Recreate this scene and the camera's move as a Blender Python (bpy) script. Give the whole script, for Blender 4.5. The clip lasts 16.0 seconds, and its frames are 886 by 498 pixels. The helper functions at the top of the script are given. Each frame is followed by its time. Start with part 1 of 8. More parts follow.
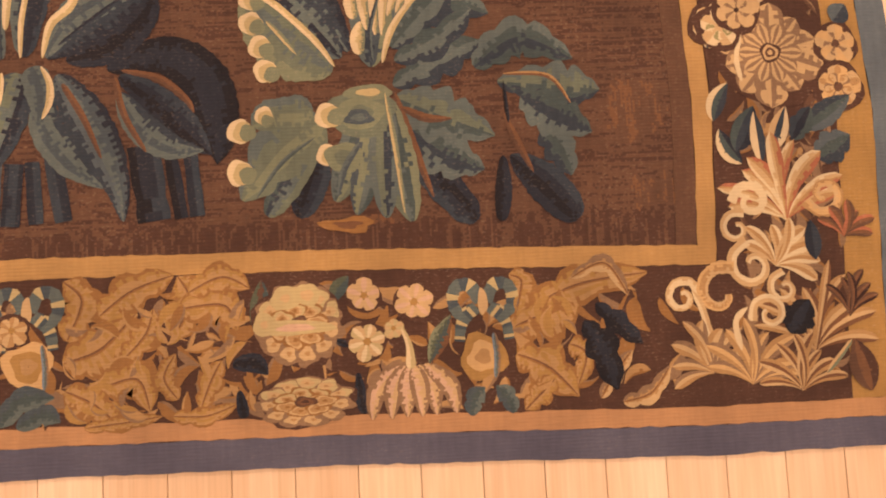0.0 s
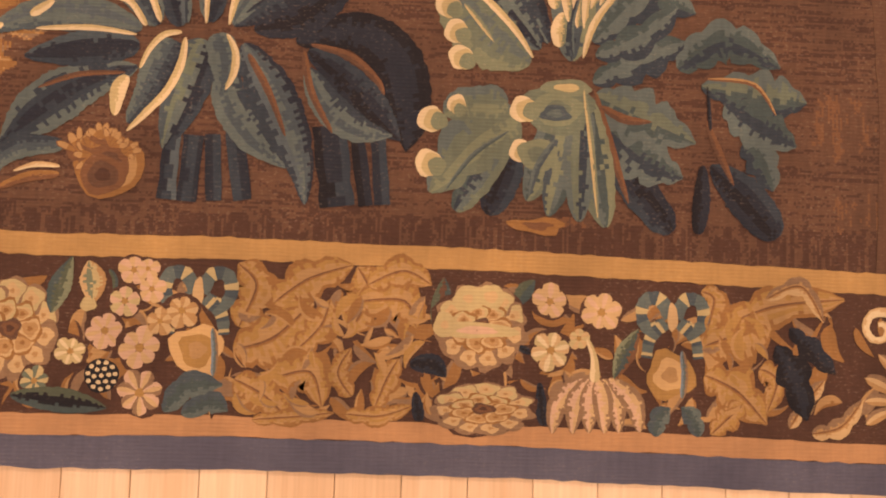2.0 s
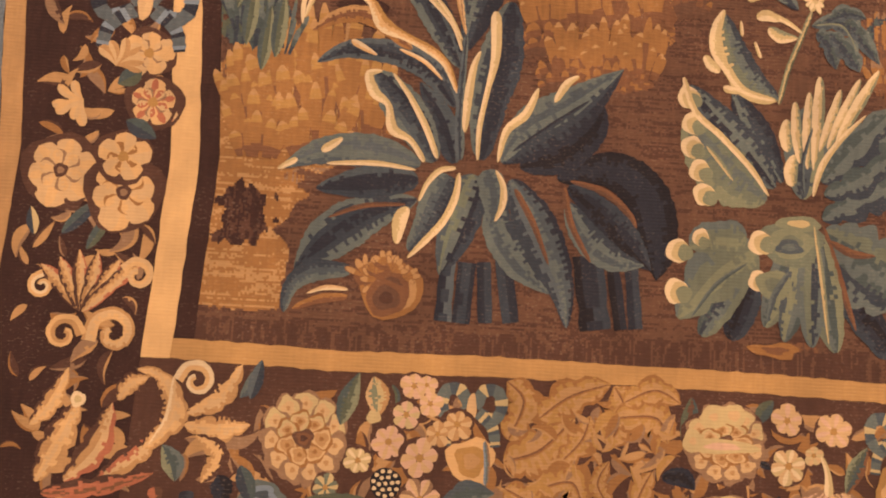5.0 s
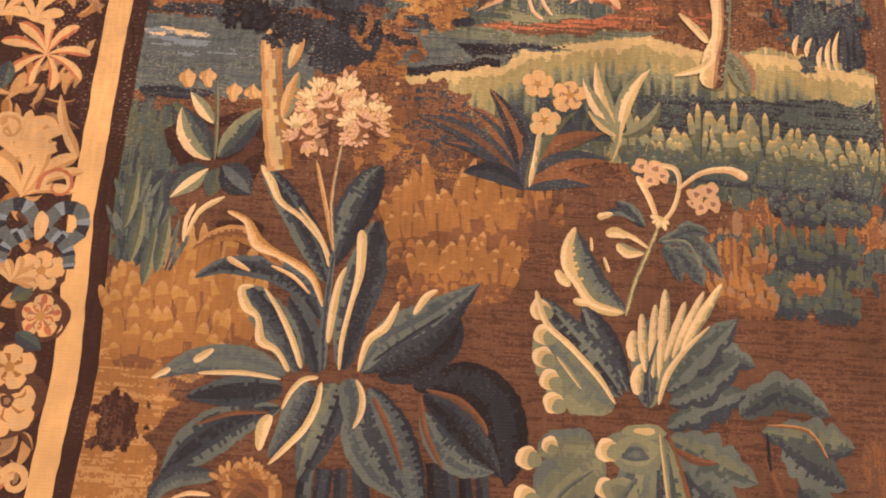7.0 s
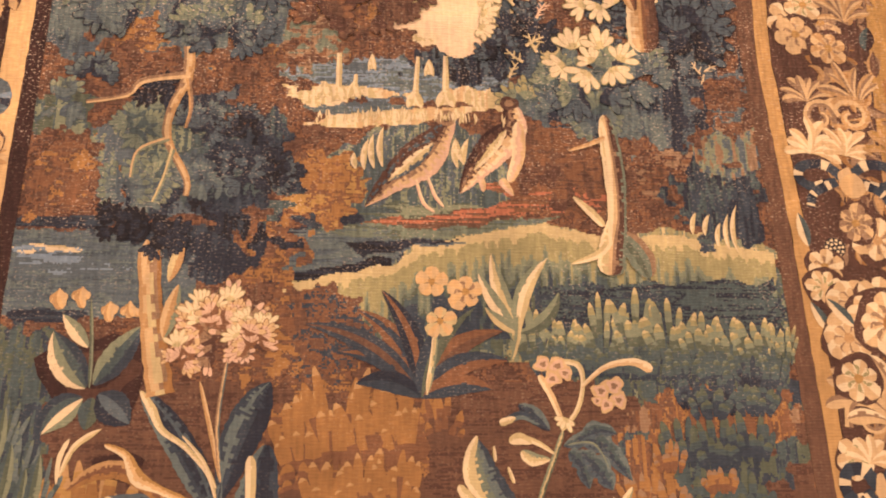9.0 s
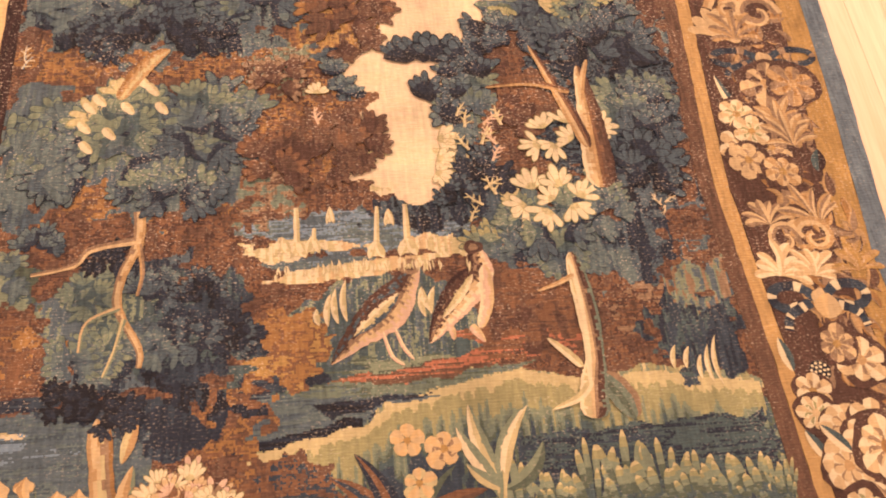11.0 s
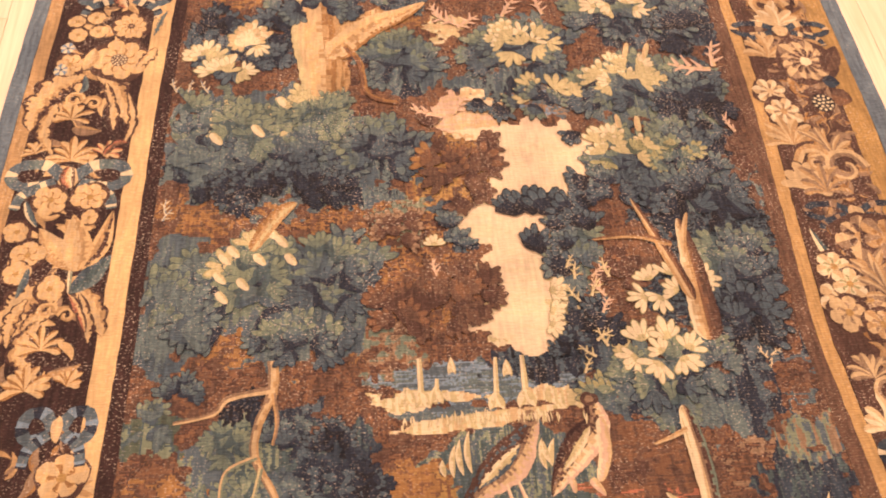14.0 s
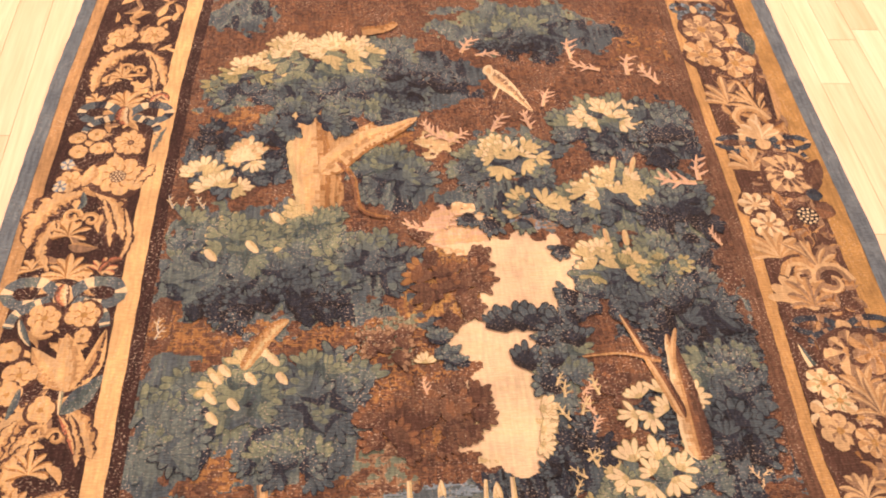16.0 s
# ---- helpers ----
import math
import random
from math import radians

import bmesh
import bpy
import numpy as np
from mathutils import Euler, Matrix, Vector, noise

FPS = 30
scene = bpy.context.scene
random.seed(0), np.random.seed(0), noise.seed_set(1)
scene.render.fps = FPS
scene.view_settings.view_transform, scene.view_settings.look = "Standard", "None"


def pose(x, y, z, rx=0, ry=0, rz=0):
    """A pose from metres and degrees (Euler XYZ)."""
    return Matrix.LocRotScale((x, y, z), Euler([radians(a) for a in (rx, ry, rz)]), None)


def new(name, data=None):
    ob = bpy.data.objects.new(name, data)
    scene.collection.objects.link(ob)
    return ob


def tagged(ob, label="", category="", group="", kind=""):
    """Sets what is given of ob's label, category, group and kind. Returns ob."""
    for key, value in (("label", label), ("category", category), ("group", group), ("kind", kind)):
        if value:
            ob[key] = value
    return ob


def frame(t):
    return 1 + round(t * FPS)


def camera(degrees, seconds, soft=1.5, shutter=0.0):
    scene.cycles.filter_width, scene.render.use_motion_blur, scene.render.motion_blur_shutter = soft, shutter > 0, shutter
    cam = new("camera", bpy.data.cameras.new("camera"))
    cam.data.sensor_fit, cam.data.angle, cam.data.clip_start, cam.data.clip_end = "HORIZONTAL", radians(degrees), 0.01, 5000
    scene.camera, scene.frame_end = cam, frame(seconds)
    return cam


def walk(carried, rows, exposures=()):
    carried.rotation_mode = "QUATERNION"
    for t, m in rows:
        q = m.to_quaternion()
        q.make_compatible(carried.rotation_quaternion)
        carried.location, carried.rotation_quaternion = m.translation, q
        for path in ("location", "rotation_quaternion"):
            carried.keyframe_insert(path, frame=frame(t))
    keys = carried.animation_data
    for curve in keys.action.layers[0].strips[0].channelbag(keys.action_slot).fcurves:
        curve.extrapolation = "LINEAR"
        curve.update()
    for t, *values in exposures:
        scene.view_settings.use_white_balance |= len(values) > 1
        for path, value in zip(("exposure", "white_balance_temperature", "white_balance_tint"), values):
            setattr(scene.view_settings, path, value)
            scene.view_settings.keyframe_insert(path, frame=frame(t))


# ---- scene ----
cam = camera(54.29, 16.0, soft=2.0)
ROWS = [
    (0.0, 0.2683, -0.1164, 1.1739, 5.942, -3.209, -2.943),
    (0.5, 0.2239, -0.0993, 1.1152, 5.246, -3.127, -1.134),
    (1.0, 0.1351, -0.0992, 1.0891, 4.944, -2.908, 0.124),
    (1.5, 0.0571, -0.0938, 1.0856, 4.840, -3.470, 1.705),
    (2.0, 0.0216, -0.0879, 1.1008, 4.856, -3.759, 1.502),
    (2.5, -0.0238, -0.0831, 1.1369, 5.432, -3.554, 1.931),
    (3.0, -0.1123, -0.0837, 1.1589, 5.368, -4.105, 3.410),
    (3.5, -0.2054, -0.0695, 1.1599, 5.143, -4.137, 3.126),
    (4.0, -0.3129, -0.0453, 1.1735, 4.506, -4.413, 3.557),
    (4.2, -0.3417, -0.0319, 1.1761, 4.439, -4.508, 3.283),
    (6.3, -0.2519, 0.1004, 1.2749, 12.417, -2.563, 2.515),
    (6.5, -0.2097, 0.1218, 1.2906, 12.520, -2.637, 3.212),
    (7.0, -0.1123, 0.1633, 1.3265, 13.645, -2.492, 3.260),
    (7.5, -0.0498, 0.2293, 1.3374, 14.144, -3.593, 1.609),
    (8.0, -0.0017, 0.2926, 1.3475, 15.089, -4.220, -0.494),
    (8.5, -0.0033, 0.3702, 1.3450, 16.011, -4.692, 0.031),
    (9.0, -0.0165, 0.4223, 1.3367, 17.173, -4.265, -0.566),
    (9.2, -0.0255, 0.4400, 1.3270, 17.203, -4.260, -0.908),
    (11.3, -0.0264, 0.4651, 1.2841, 28.294, -5.181, -5.800),
    (11.5, -0.0373, 0.4726, 1.3002, 28.916, -5.019, -5.821),
    (12.0, -0.0633, 0.4625, 1.3130, 30.631, -4.175, -4.194),
    (12.5, -0.1016, 0.4657, 1.3284, 30.895, -3.993, -3.142),
    (13.0, -0.1491, 0.4779, 1.3426, 31.471, -3.970, -2.249),
    (13.5, -0.1691, 0.5062, 1.3655, 32.092, -3.494, -3.270),
    (14.0, -0.1870, 0.5322, 1.3904, 32.620, -3.962, -3.968),
    (14.5, -0.1929, 0.5440, 1.4172, 33.882, -4.448, -4.219),
    (15.0, -0.1919, 0.5574, 1.4385, 34.954, -4.606, -4.608),
    (15.5, -0.1880, 0.5734, 1.4541, 36.439, -4.320, -4.339),
    (16.0, -0.1748, 0.5863, 1.4513, 37.690, -4.074, -4.119),
]
EXPOSURES = [(0.0, -0.5, 7300, 10), (3.5, -0.5, 7300, 10), (7.0, -0.33, 7000, 10), (9.0, -0.27, 6900, 10), (12.5, -0.2, 6750, 10), (16.0, -0.22, 6600, 10)]
LEFT = (-0.04, -0.02, -0.005, -0.02, -0.012, -0.005, 0.0, 0.012, 0.035, 0.045)
RIGHT = (-0.02, 0.006, 0.014, 0.0, -0.014, -0.035, -0.003, 0.0, 0.011, 0.02)
BOTTOM = (0.025, 0.02, 0.012, 0.014, 0.008, -0.002, -0.008, -0.008)
walk(cam, [(t, pose(x, y, z, rx, ry, rz)) for t, x, y, z, rx, ry, rz in ROWS], EXPOSURES)

# ---- light: added warm area lamps in a closed room, all unseen ----
world = bpy.data.worlds.new("world")
scene.world = world
world.use_nodes = True
world.node_tree.nodes["Background"].inputs[0].default_value = (1.0, 0.85, 0.66, 1)
world.node_tree.nodes["Background"].inputs[1].default_value = 0.05
LAMP = 62.0
# added lamps without fixtures; the far pair is stronger to brighten the upper end
for lx, ly, power in ((-1.3, 0.1, 0.85), (1.5, 0.1, 0.85), (-1.3, 3.0, 1.35), (1.5, 3.0, 1.35)):
    data = bpy.data.lights.new("added_area_light", "AREA")
    data.energy, data.color, data.size = LAMP * power, (1.0, 0.745, 0.645), 0.6
    lamp = new("added_area_light", data)
    lamp.matrix_world = pose(lx, ly, 2.66)

# ---- materials ----
GAIN = (1.30, 1.10, 0.84)


def lin(c):
    c /= 255.0
    return c / 12.92 if c <= 0.04045 else ((c + 0.055) / 1.055) ** 2.4


def shader(name, rough=0.9, spec=0.2):
    m = bpy.data.materials.new(name)
    m.use_nodes = True
    nt = m.node_tree
    b = nt.nodes["Principled BSDF"]
    b.inputs["Roughness"].default_value = rough
    b.inputs["Specular IOR Level"].default_value = spec
    return m, nt, b


def node(nt, kind, **inputs):
    n = nt.nodes.new(kind)
    for key, value in inputs.items():
        n.inputs[key.replace("_", " ")].default_value = value
    return n


def coords(nt, scale):
    tc = nt.nodes.new("ShaderNodeTexCoord")
    mp = nt.nodes.new("ShaderNodeMapping")
    mp.inputs["Scale"].default_value = scale
    nt.links.new(tc.outputs["Object"], mp.inputs["Vector"])
    return mp.outputs["Vector"]


def mix(nt, kind, fac, a, b):
    n = nt.nodes.new("ShaderNodeMix")
    n.data_type, n.blend_type = "RGBA", kind
    for socket, value in ((n.inputs[0], fac), (n.inputs[6], a), (n.inputs[7], b)):
        if isinstance(value, (int, float, tuple)):
            socket.default_value = value
        else:
            nt.links.new(value, socket)
    return n.outputs[2]


def ramp(nt, fac, lo, hi, a=0.0, b=1.0):
    n = nt.nodes.new("ShaderNodeMapRange")
    nt.links.new(fac, n.inputs[0])
    n.inputs[1].default_value, n.inputs[2].default_value, n.inputs[3].default_value, n.inputs[4].default_value = lo, hi, a, b
    return n.outputs[0]


def wool(name, r, g, b, worn=0.5):
    """Dyed wool weft over ribbed warp: slubby rows, faded passes, worn pale knots with painted glint."""
    m, nt, bs = shader(name, 0.88, 0.25)
    base = tuple(min(0.85, lin(c) / k) for c, k in zip((r, g, b), GAIN)) + (1,)
    amp = 0.46 - 0.36 * min(1.0, (r + g + b) / 560.0)
    lo, hi = 1.0 - amp, 1.0 + amp
    slub = node(nt, "ShaderNodeTexNoise", Scale=1.0, Detail=3.0)
    nt.links.new(coords(nt, (55, 420, 1)), slub.inputs["Vector"])
    hatch = node(nt, "ShaderNodeTexNoise", Scale=1.0, Detail=2.0)
    nt.links.new(coords(nt, (150, 20, 1)), hatch.inputs["Vector"])
    fade = node(nt, "ShaderNodeTexNoise", Scale=9.0, Detail=3.0)
    nt.links.new(coords(nt, (1, 1, 1)), fade.inputs["Vector"])
    # pale knots: worn threads, their glint put into the colour
    knot = node(nt, "ShaderNodeTexNoise", Scale=1.0, Detail=1.0)
    nt.links.new(coords(nt, (190, 330, 1)), knot.inputs["Vector"])
    split = nt.nodes.new("ShaderNodeSeparateXYZ")
    nt.links.new(coords(nt, (1, 1, 1)), split.inputs[0])
    coarse = ramp(nt, split.outputs[1], 0.3, 1.2, 0.26, 1.0)
    col = mix(nt, "MULTIPLY", coarse, base, mix(nt, "MIX", ramp(nt, slub.outputs[0], 0.32, 0.68), (lo, lo, lo, 1), (hi, hi, hi, 1)))
    col = mix(nt, "MULTIPLY", coarse, col, mix(nt, "MIX", ramp(nt, hatch.outputs[0], 0.3, 0.7), (lo, lo, lo * 1.02, 1), (hi, hi, hi * 0.98, 1)))
    col = mix(nt, "MULTIPLY", 1.0, col, mix(nt, "MIX", ramp(nt, fade.outputs[0], 0.3, 0.7), (0.82, 0.82, 0.84, 1), (1.18, 1.17, 1.14, 1)))
    patch = nt.nodes.new("ShaderNodeMath")
    patch.operation = "MULTIPLY"
    # painted glint grows stronger up the cloth (+y)
    knot_rise = nt.nodes.new("ShaderNodeMath")
    knot_rise.operation = "MULTIPLY"
    nt.links.new(ramp(nt, split.outputs[1], 0.5, 1.2, 0.15, 1.0), knot_rise.inputs[0])
    nt.links.new(ramp(nt, knot.outputs[0], 0.60, 0.72, 0.0, worn * 1.5), knot_rise.inputs[1])
    nt.links.new(knot_rise.outputs[0], patch.inputs[0])
    nt.links.new(ramp(nt, fade.outputs[0], 0.42, 0.62, 0.12, 1.0), patch.inputs[1])
    col = mix(nt, "MIX", patch.outputs[0], col, (0.60, 0.50, 0.39, 1))
    nt.links.new(col, bs.inputs["Base Color"])
    wave = nt.nodes.new("ShaderNodeTexWave")
    wave.bands_direction = "Y"
    wave.inputs["Scale"].default_value, wave.inputs["Distortion"].default_value, wave.inputs["Detail"].default_value = 1.0, 1.2, 1.0
    nt.links.new(coords(nt, (66, 66, 66)), wave.inputs["Vector"])
    lump = mix(nt, "MIX", 0.55, wave.outputs["Color"], slub.outputs[0])
    bump = node(nt, "ShaderNodeBump", Strength=0.24, Distance=0.0018)
    nt.links.new(lump, bump.inputs["Height"])
    nt.links.new(bump.outputs[0], bs.inputs["Normal"])
    return m


DYES = {
    "ink": (34, 30, 31), "navy": (42, 43, 47), "indigo": (54, 59, 61), "blue": (84, 89, 84), "paleblue": (118, 126, 124),
    "teal": (70, 78, 70), "moss": (84, 86, 64), "sage": (122, 120, 88), "olive": (148, 132, 84), "straw": (186, 158, 104),
    "cream": (212, 180, 130), "sky": (222, 182, 134), "buff": (194, 154, 102), "tan": (172, 128, 78), "gold": (164, 120, 64),
    "ochre": (146, 100, 54), "rust": (117, 77, 49), "umber": (98, 67, 47), "bark": (80, 52, 38), "sepia": (56, 34, 27),
    "pink": (200, 156, 118), "coral": (166, 98, 66), "honey": (202, 156, 98), "taupe": (138, 104, 72), "slate": (93, 98, 86), "steel": (72, 78, 75), "verdi": (104, 106, 82),
}
WOOL = {k: wool("wool_" + k, *v) for k, v in DYES.items()}
HUES = list(DYES)
GALLOON_SIDE = wool("wool_galloon_side", 98, 102, 98, 0.25)
GALLOON = wool("wool_galloon", 92, 86, 91, 0.25)
FACING = wool("wool_facing", 182, 130, 84, 0.2)
BAND_L = wool("wool_band_honey", 208, 162, 102, 0.4)
BAND_R = wool("wool_band_gold", 178, 132, 76, 0.4)


def plank_mat():
    m, nt, b = shader("maple", 0.42, 0.4)
    info = nt.nodes.new("ShaderNodeObjectInfo")
    tc = nt.nodes.new("ShaderNodeTexCoord")
    shift = nt.nodes.new("ShaderNodeVectorMath")
    shift.operation = "MULTIPLY_ADD"
    nt.links.new(info.outputs["Random"], shift.inputs[0])
    shift.inputs[1].default_value = (7, 31, 3)
    nt.links.new(tc.outputs["Object"], shift.inputs[2])
    mp = nt.nodes.new("ShaderNodeMapping")
    mp.inputs["Scale"].default_value = (26, 1.6, 4)
    nt.links.new(shift.outputs[0], mp.inputs["Vector"])
    grain = node(nt, "ShaderNodeTexNoise", Scale=1.0, Detail=5.0, Distortion=1.4)
    nt.links.new(mp.outputs[0], grain.inputs["Vector"])
    fine = node(nt, "ShaderNodeTexNoise", Scale=1.0, Detail=2.0)
    mp2 = nt.nodes.new("ShaderNodeMapping")
    mp2.inputs["Scale"].default_value = (240, 9, 4)
    nt.links.new(shift.outputs[0], mp2.inputs["Vector"])
    nt.links.new(mp2.outputs[0], fine.inputs["Vector"])
    col = mix(nt, "MIX", ramp(nt, grain.outputs[0], 0.35, 0.68), (0.77, 0.60, 0.435, 1), (0.685, 0.49, 0.325, 1))
    col = mix(nt, "MULTIPLY", 1.0, col, mix(nt, "MIX", ramp(nt, fine.outputs[0], 0.3, 0.7), (0.93, 0.92, 0.9, 1), (1.05, 1.05, 1.05, 1)))
    tint = mix(nt, "MIX", info.outputs["Random"], (0.86, 0.82, 0.78, 1), (1.06, 1.08, 1.10, 1))
    col = mix(nt, "MULTIPLY", 1.0, col, tint)
    nt.links.new(col, b.inputs["Base Color"])
    bump = node(nt, "ShaderNodeBump", Strength=0.08, Distance=0.001)
    nt.links.new(fine.outputs[0], bump.inputs["Height"])
    nt.links.new(bump.outputs[0], b.inputs["Normal"])
    return m


MAPLE = plank_mat()


def plain(name, col, rough=0.8):
    m, nt, b = shader(name, rough)
    n = node(nt, "ShaderNodeTexNoise", Scale=14.0, Detail=4.0)
    nt.links.new(coords(nt, (1, 1, 1)), n.inputs["Vector"])
    nt.links.new(mix(nt, "MULTIPLY", 1.0, col, mix(nt, "MIX", n.outputs[0], (0.93, 0.93, 0.93, 1), (1.05, 1.05, 1.05, 1))), b.inputs["Base Color"])
    return m


PLASTER = plain("plaster", (0.78, 0.75, 0.70, 1))
GAP = plain("subfloor", (0.10, 0.06, 0.035, 1))


# ---- mesh helpers ----
def link(name, verts, faces, mats, parent=None, index=None, label=""):
    me = bpy.data.meshes.new(name)
    me.from_pydata(verts, [], faces)
    for m in mats:
        me.materials.append(m)
    if index is not None:
        me.polygons.foreach_set("material_index", np.array(index, dtype=np.int32))
    ob = new(name, me)
    ob.parent = parent
    if label:
        ob["label"] = label
    return ob


def box(name, x0, x1, y0, y1, z0, z1, mat, parent=None, bevel=0.0):
    bm = bmesh.new()
    bmesh.ops.create_cube(bm, size=1.0)
    for v in bm.verts:
        v.co = Vector(((x0 + x1) / 2 + v.co.x * (x1 - x0), (y0 + y1) / 2 + v.co.y * (y1 - y0), (z0 + z1) / 2 + v.co.z * (z1 - z0)))
    if bevel:
        bmesh.ops.bevel(bm, geom=list(bm.edges), offset=bevel, segments=1, affect="EDGES")
    me = bpy.data.meshes.new(name)
    bm.to_mesh(me)
    bm.free()
    me.materials.append(mat)
    ob = new(name, me)
    ob.parent = parent
    return ob


# ---- room ----
RX0, RX1, RY0, RY1, RZ = -2.6, 2.9, -2.2, 4.6, 2.7
floor = tagged(box("floor", RX0, RX1, RY0, RY1, -0.08, -0.018, GAP), "pale maple strip floor with thin dark seams", "floor", kind="structure")
tagged(box("ceiling", RX0, RX1, RY0, RY1, RZ, RZ + 0.1, PLASTER), "plain white plaster ceiling of the room", "ceiling", kind="structure")
for nm, a in (("wall_north", (RX0, RX1, RY1, RY1 + 0.15)), ("wall_south", (RX0, RX1, RY0 - 0.15, RY0)),
              ("wall_west", (RX0 - 0.15, RX0, RY0 - 0.15, RY1 + 0.15)), ("wall_east", (RX1, RX1 + 0.15, RY0 - 0.15, RY1 + 0.15))):
    tagged(box(nm, *a, -0.08, RZ + 0.1, PLASTER), "plain pale plaster wall of the room", "wall", kind="structure")

# ---- tapestry: body, galloon, facing, bands ----
TOP = 2.78
rug = new("tapestry")
tagged(rug, "antique verdure tapestry with floral border lying flat on floor", "tapestry")


def sx(y):
    """Sideways wander of the left-hand edges along the length."""
    return float(np.interp(y, (-0.3, 0.02, 0.27, 0.5, 0.9, 1.2, 1.77, 2.2, 2.55, 2.8), LEFT))


def tx(y):
    """The same for the right-hand edges."""
    return float(np.interp(y, (-0.3, 0.0, 0.18, 0.5, 0.88, 1.2, 1.77, 2.2, 2.58, 2.8), RIGHT))


def by(x):
    """Wander of the bottom edges across the width."""
    return float(np.interp(x, (-1.0, -0.65, -0.4, -0.19, 0.2, 0.5, 0.7, 1.0), BOTTOM))


def ox(y):
    """Wander of the right-hand outer edge."""
    return float(np.interp(y, (-0.3, 0.17, 0.6, 1.04, 1.4, 1.72, 2.2, 2.58, 2.8), (0.01, 0.03, 0.0, -0.026, 0.0, 0.012, 0.012, 0.018, 0.02)))


def ribbon(name, edge0, edge1, s0, s1, z0, z1, mat, steps=120, upright=True, label="", rag=0.0012):
    """A woven strip between two wandering edges, with thickness and a slightly ragged rim."""
    rnd = random.Random(name + str(s0) + str(s1) + str(round(edge0(s0), 3)))
    verts, faces = [], []
    for i in range(steps + 1):
        s = s0 + (s1 - s0) * i / steps
        a, b = edge0(s) + rnd.uniform(-rag, rag), edge1(s) + rnd.uniform(-rag, rag)
        for e, z in ((a, z0), (a, z1), (b, z1), (b, z0)):
            verts.append((e, s, z) if upright else (s, e, z))
    for i in range(steps):
        for k in range(3):
            a = 4 * i + k
            f = (a, a + 1, a + 5, a + 4)
            faces.append(f if upright else f[::-1])
    return link(name, verts, faces, [mat], rug, label=label)


Z0 = 0.004
ribbon("backing", lambda y: -0.90 + sx(y), lambda y: 0.955 + ox(y), -0.27, TOP + 0.02, 0.0, Z0 - 0.001, WOOL["bark"])
# facing strip and galloon round the outside
ribbon("galloon", lambda y: -0.905 + sx(y), lambda y: -0.872 + sx(y), -0.29 + by(-0.9), TOP + 0.04, 0.0, Z0, GALLOON_SIDE, label="grey-blue woven edging strip")
ribbon("galloon", lambda y: 0.934 + ox(y), lambda y: 0.976 + ox(y), -0.29 + by(1.0), TOP + 0.04, 0.0, Z0, GALLOON_SIDE, label="grey-blue woven edging strip")
ribbon("galloon", lambda x: -0.287 + by(x), lambda x: -0.247 + by(x), -0.872 + sx(-0.25), 0.934 + ox(-0.25), 0.0, Z0, GALLOON, upright=False, label="slate-blue woven edging strip")
ribbon("facing", lambda x: -0.247 + by(x), lambda x: -0.222 + by(x), -0.872 + sx(-0.23), 0.934 + ox(-0.23), 0.0, Z0 + 0.0006, FACING, upright=False, label="orange-brown tape facing")
ribbon("galloon", lambda x: TOP, lambda x: TOP + 0.04, -0.872 + sx(TOP), 0.934 + ox(TOP), 0.0, Z0, GALLOON, upright=False, label="slate-blue woven edging strip")
# border grounds
ribbon("border_ground", lambda y: -0.872 + sx(y), lambda y: -0.842 + sx(y), -0.222 + by(-0.9), TOP, 0.0, Z0, WOOL["tan"], label="tan outer stripe")
ribbon("border_ground", lambda y: -0.842 + sx(y), lambda y: -0.640 + sx(y), -0.222 + by(-0.8), TOP, 0.0, Z0 + 0.0003, WOOL["sepia"], label="dark brown border ground")
ribbon("border_ground", lambda y: 0.716 + tx(y), lambda y: 0.880 + ox(y), -0.222 + by(0.9), TOP, 0.0, Z0 + 0.0003, WOOL["bark"], label="brown border ground")
ribbon("border_ground", lambda y: 0.880 + ox(y), lambda y: 0.934 + ox(y), -0.222 + by(0.95), TOP, 0.0, Z0, WOOL["gold"], label="gold outer stripe")
ribbon("border_ground", lambda x: -0.222 + by(x), lambda x: -0.028 + by(x), -0.65 + sx(-0.1), 0.73 + tx(-0.1), 0.0, Z0, WOOL["bark"], upright=False, label="brown border ground")
# inner bands
ribbon("inner_band", lambda y: -0.640 + sx(y), lambda y: -0.601 + sx(y), -0.028 + by(-0.62), TOP, 0.0, Z0 + 0.0008, BAND_L, label="honey-coloured inner band")
ribbon("shadow_line", lambda y: 0.658 + tx(y), lambda y: 0.688 + tx(y), 0.0 + by(0.68), TOP, 0.0, Z0 + 0.0007, WOOL["umber"], label="brown guard line")
ribbon("inner_band", lambda y: 0.688 + tx(y), lambda y: 0.714 + tx(y), -0.028 + by(0.7), TOP, 0.0, Z0 + 0.0008, BAND_R, label="gold inner band")
ribbon("inner_band", lambda x: -0.028 + by(x), lambda x: 0.0 + by(x), -0.615 + sx(0), 0.70 + tx(0), 0.0, Z0 + 0.0005, BAND_R, upright=False, label="gold inner band")
ribbon("shadow_line", lambda y: -0.601 + sx(y), lambda y: -0.574 + sx(y), 0.0 + by(-0.6), TOP, 0.0, Z0 + 0.0007, WOOL["sepia"], label="dark brown guard line")

# ---- field: rows of weft, dyed pass by pass ----
CELL = 0.0028
GX0, GX1, GY0, GY1 = -0.612, 0.70, -0.03, TOP
NX, NY = int((GX1 - GX0) / CELL), int((GY1 - GY0) / CELL)
XS, YS = np.meshgrid(GX0 + (np.arange(NX) + 0.5) * CELL, GY0 + (np.arange(NY) + 0.5) * CELL)
RNG = np.random.RandomState(7)


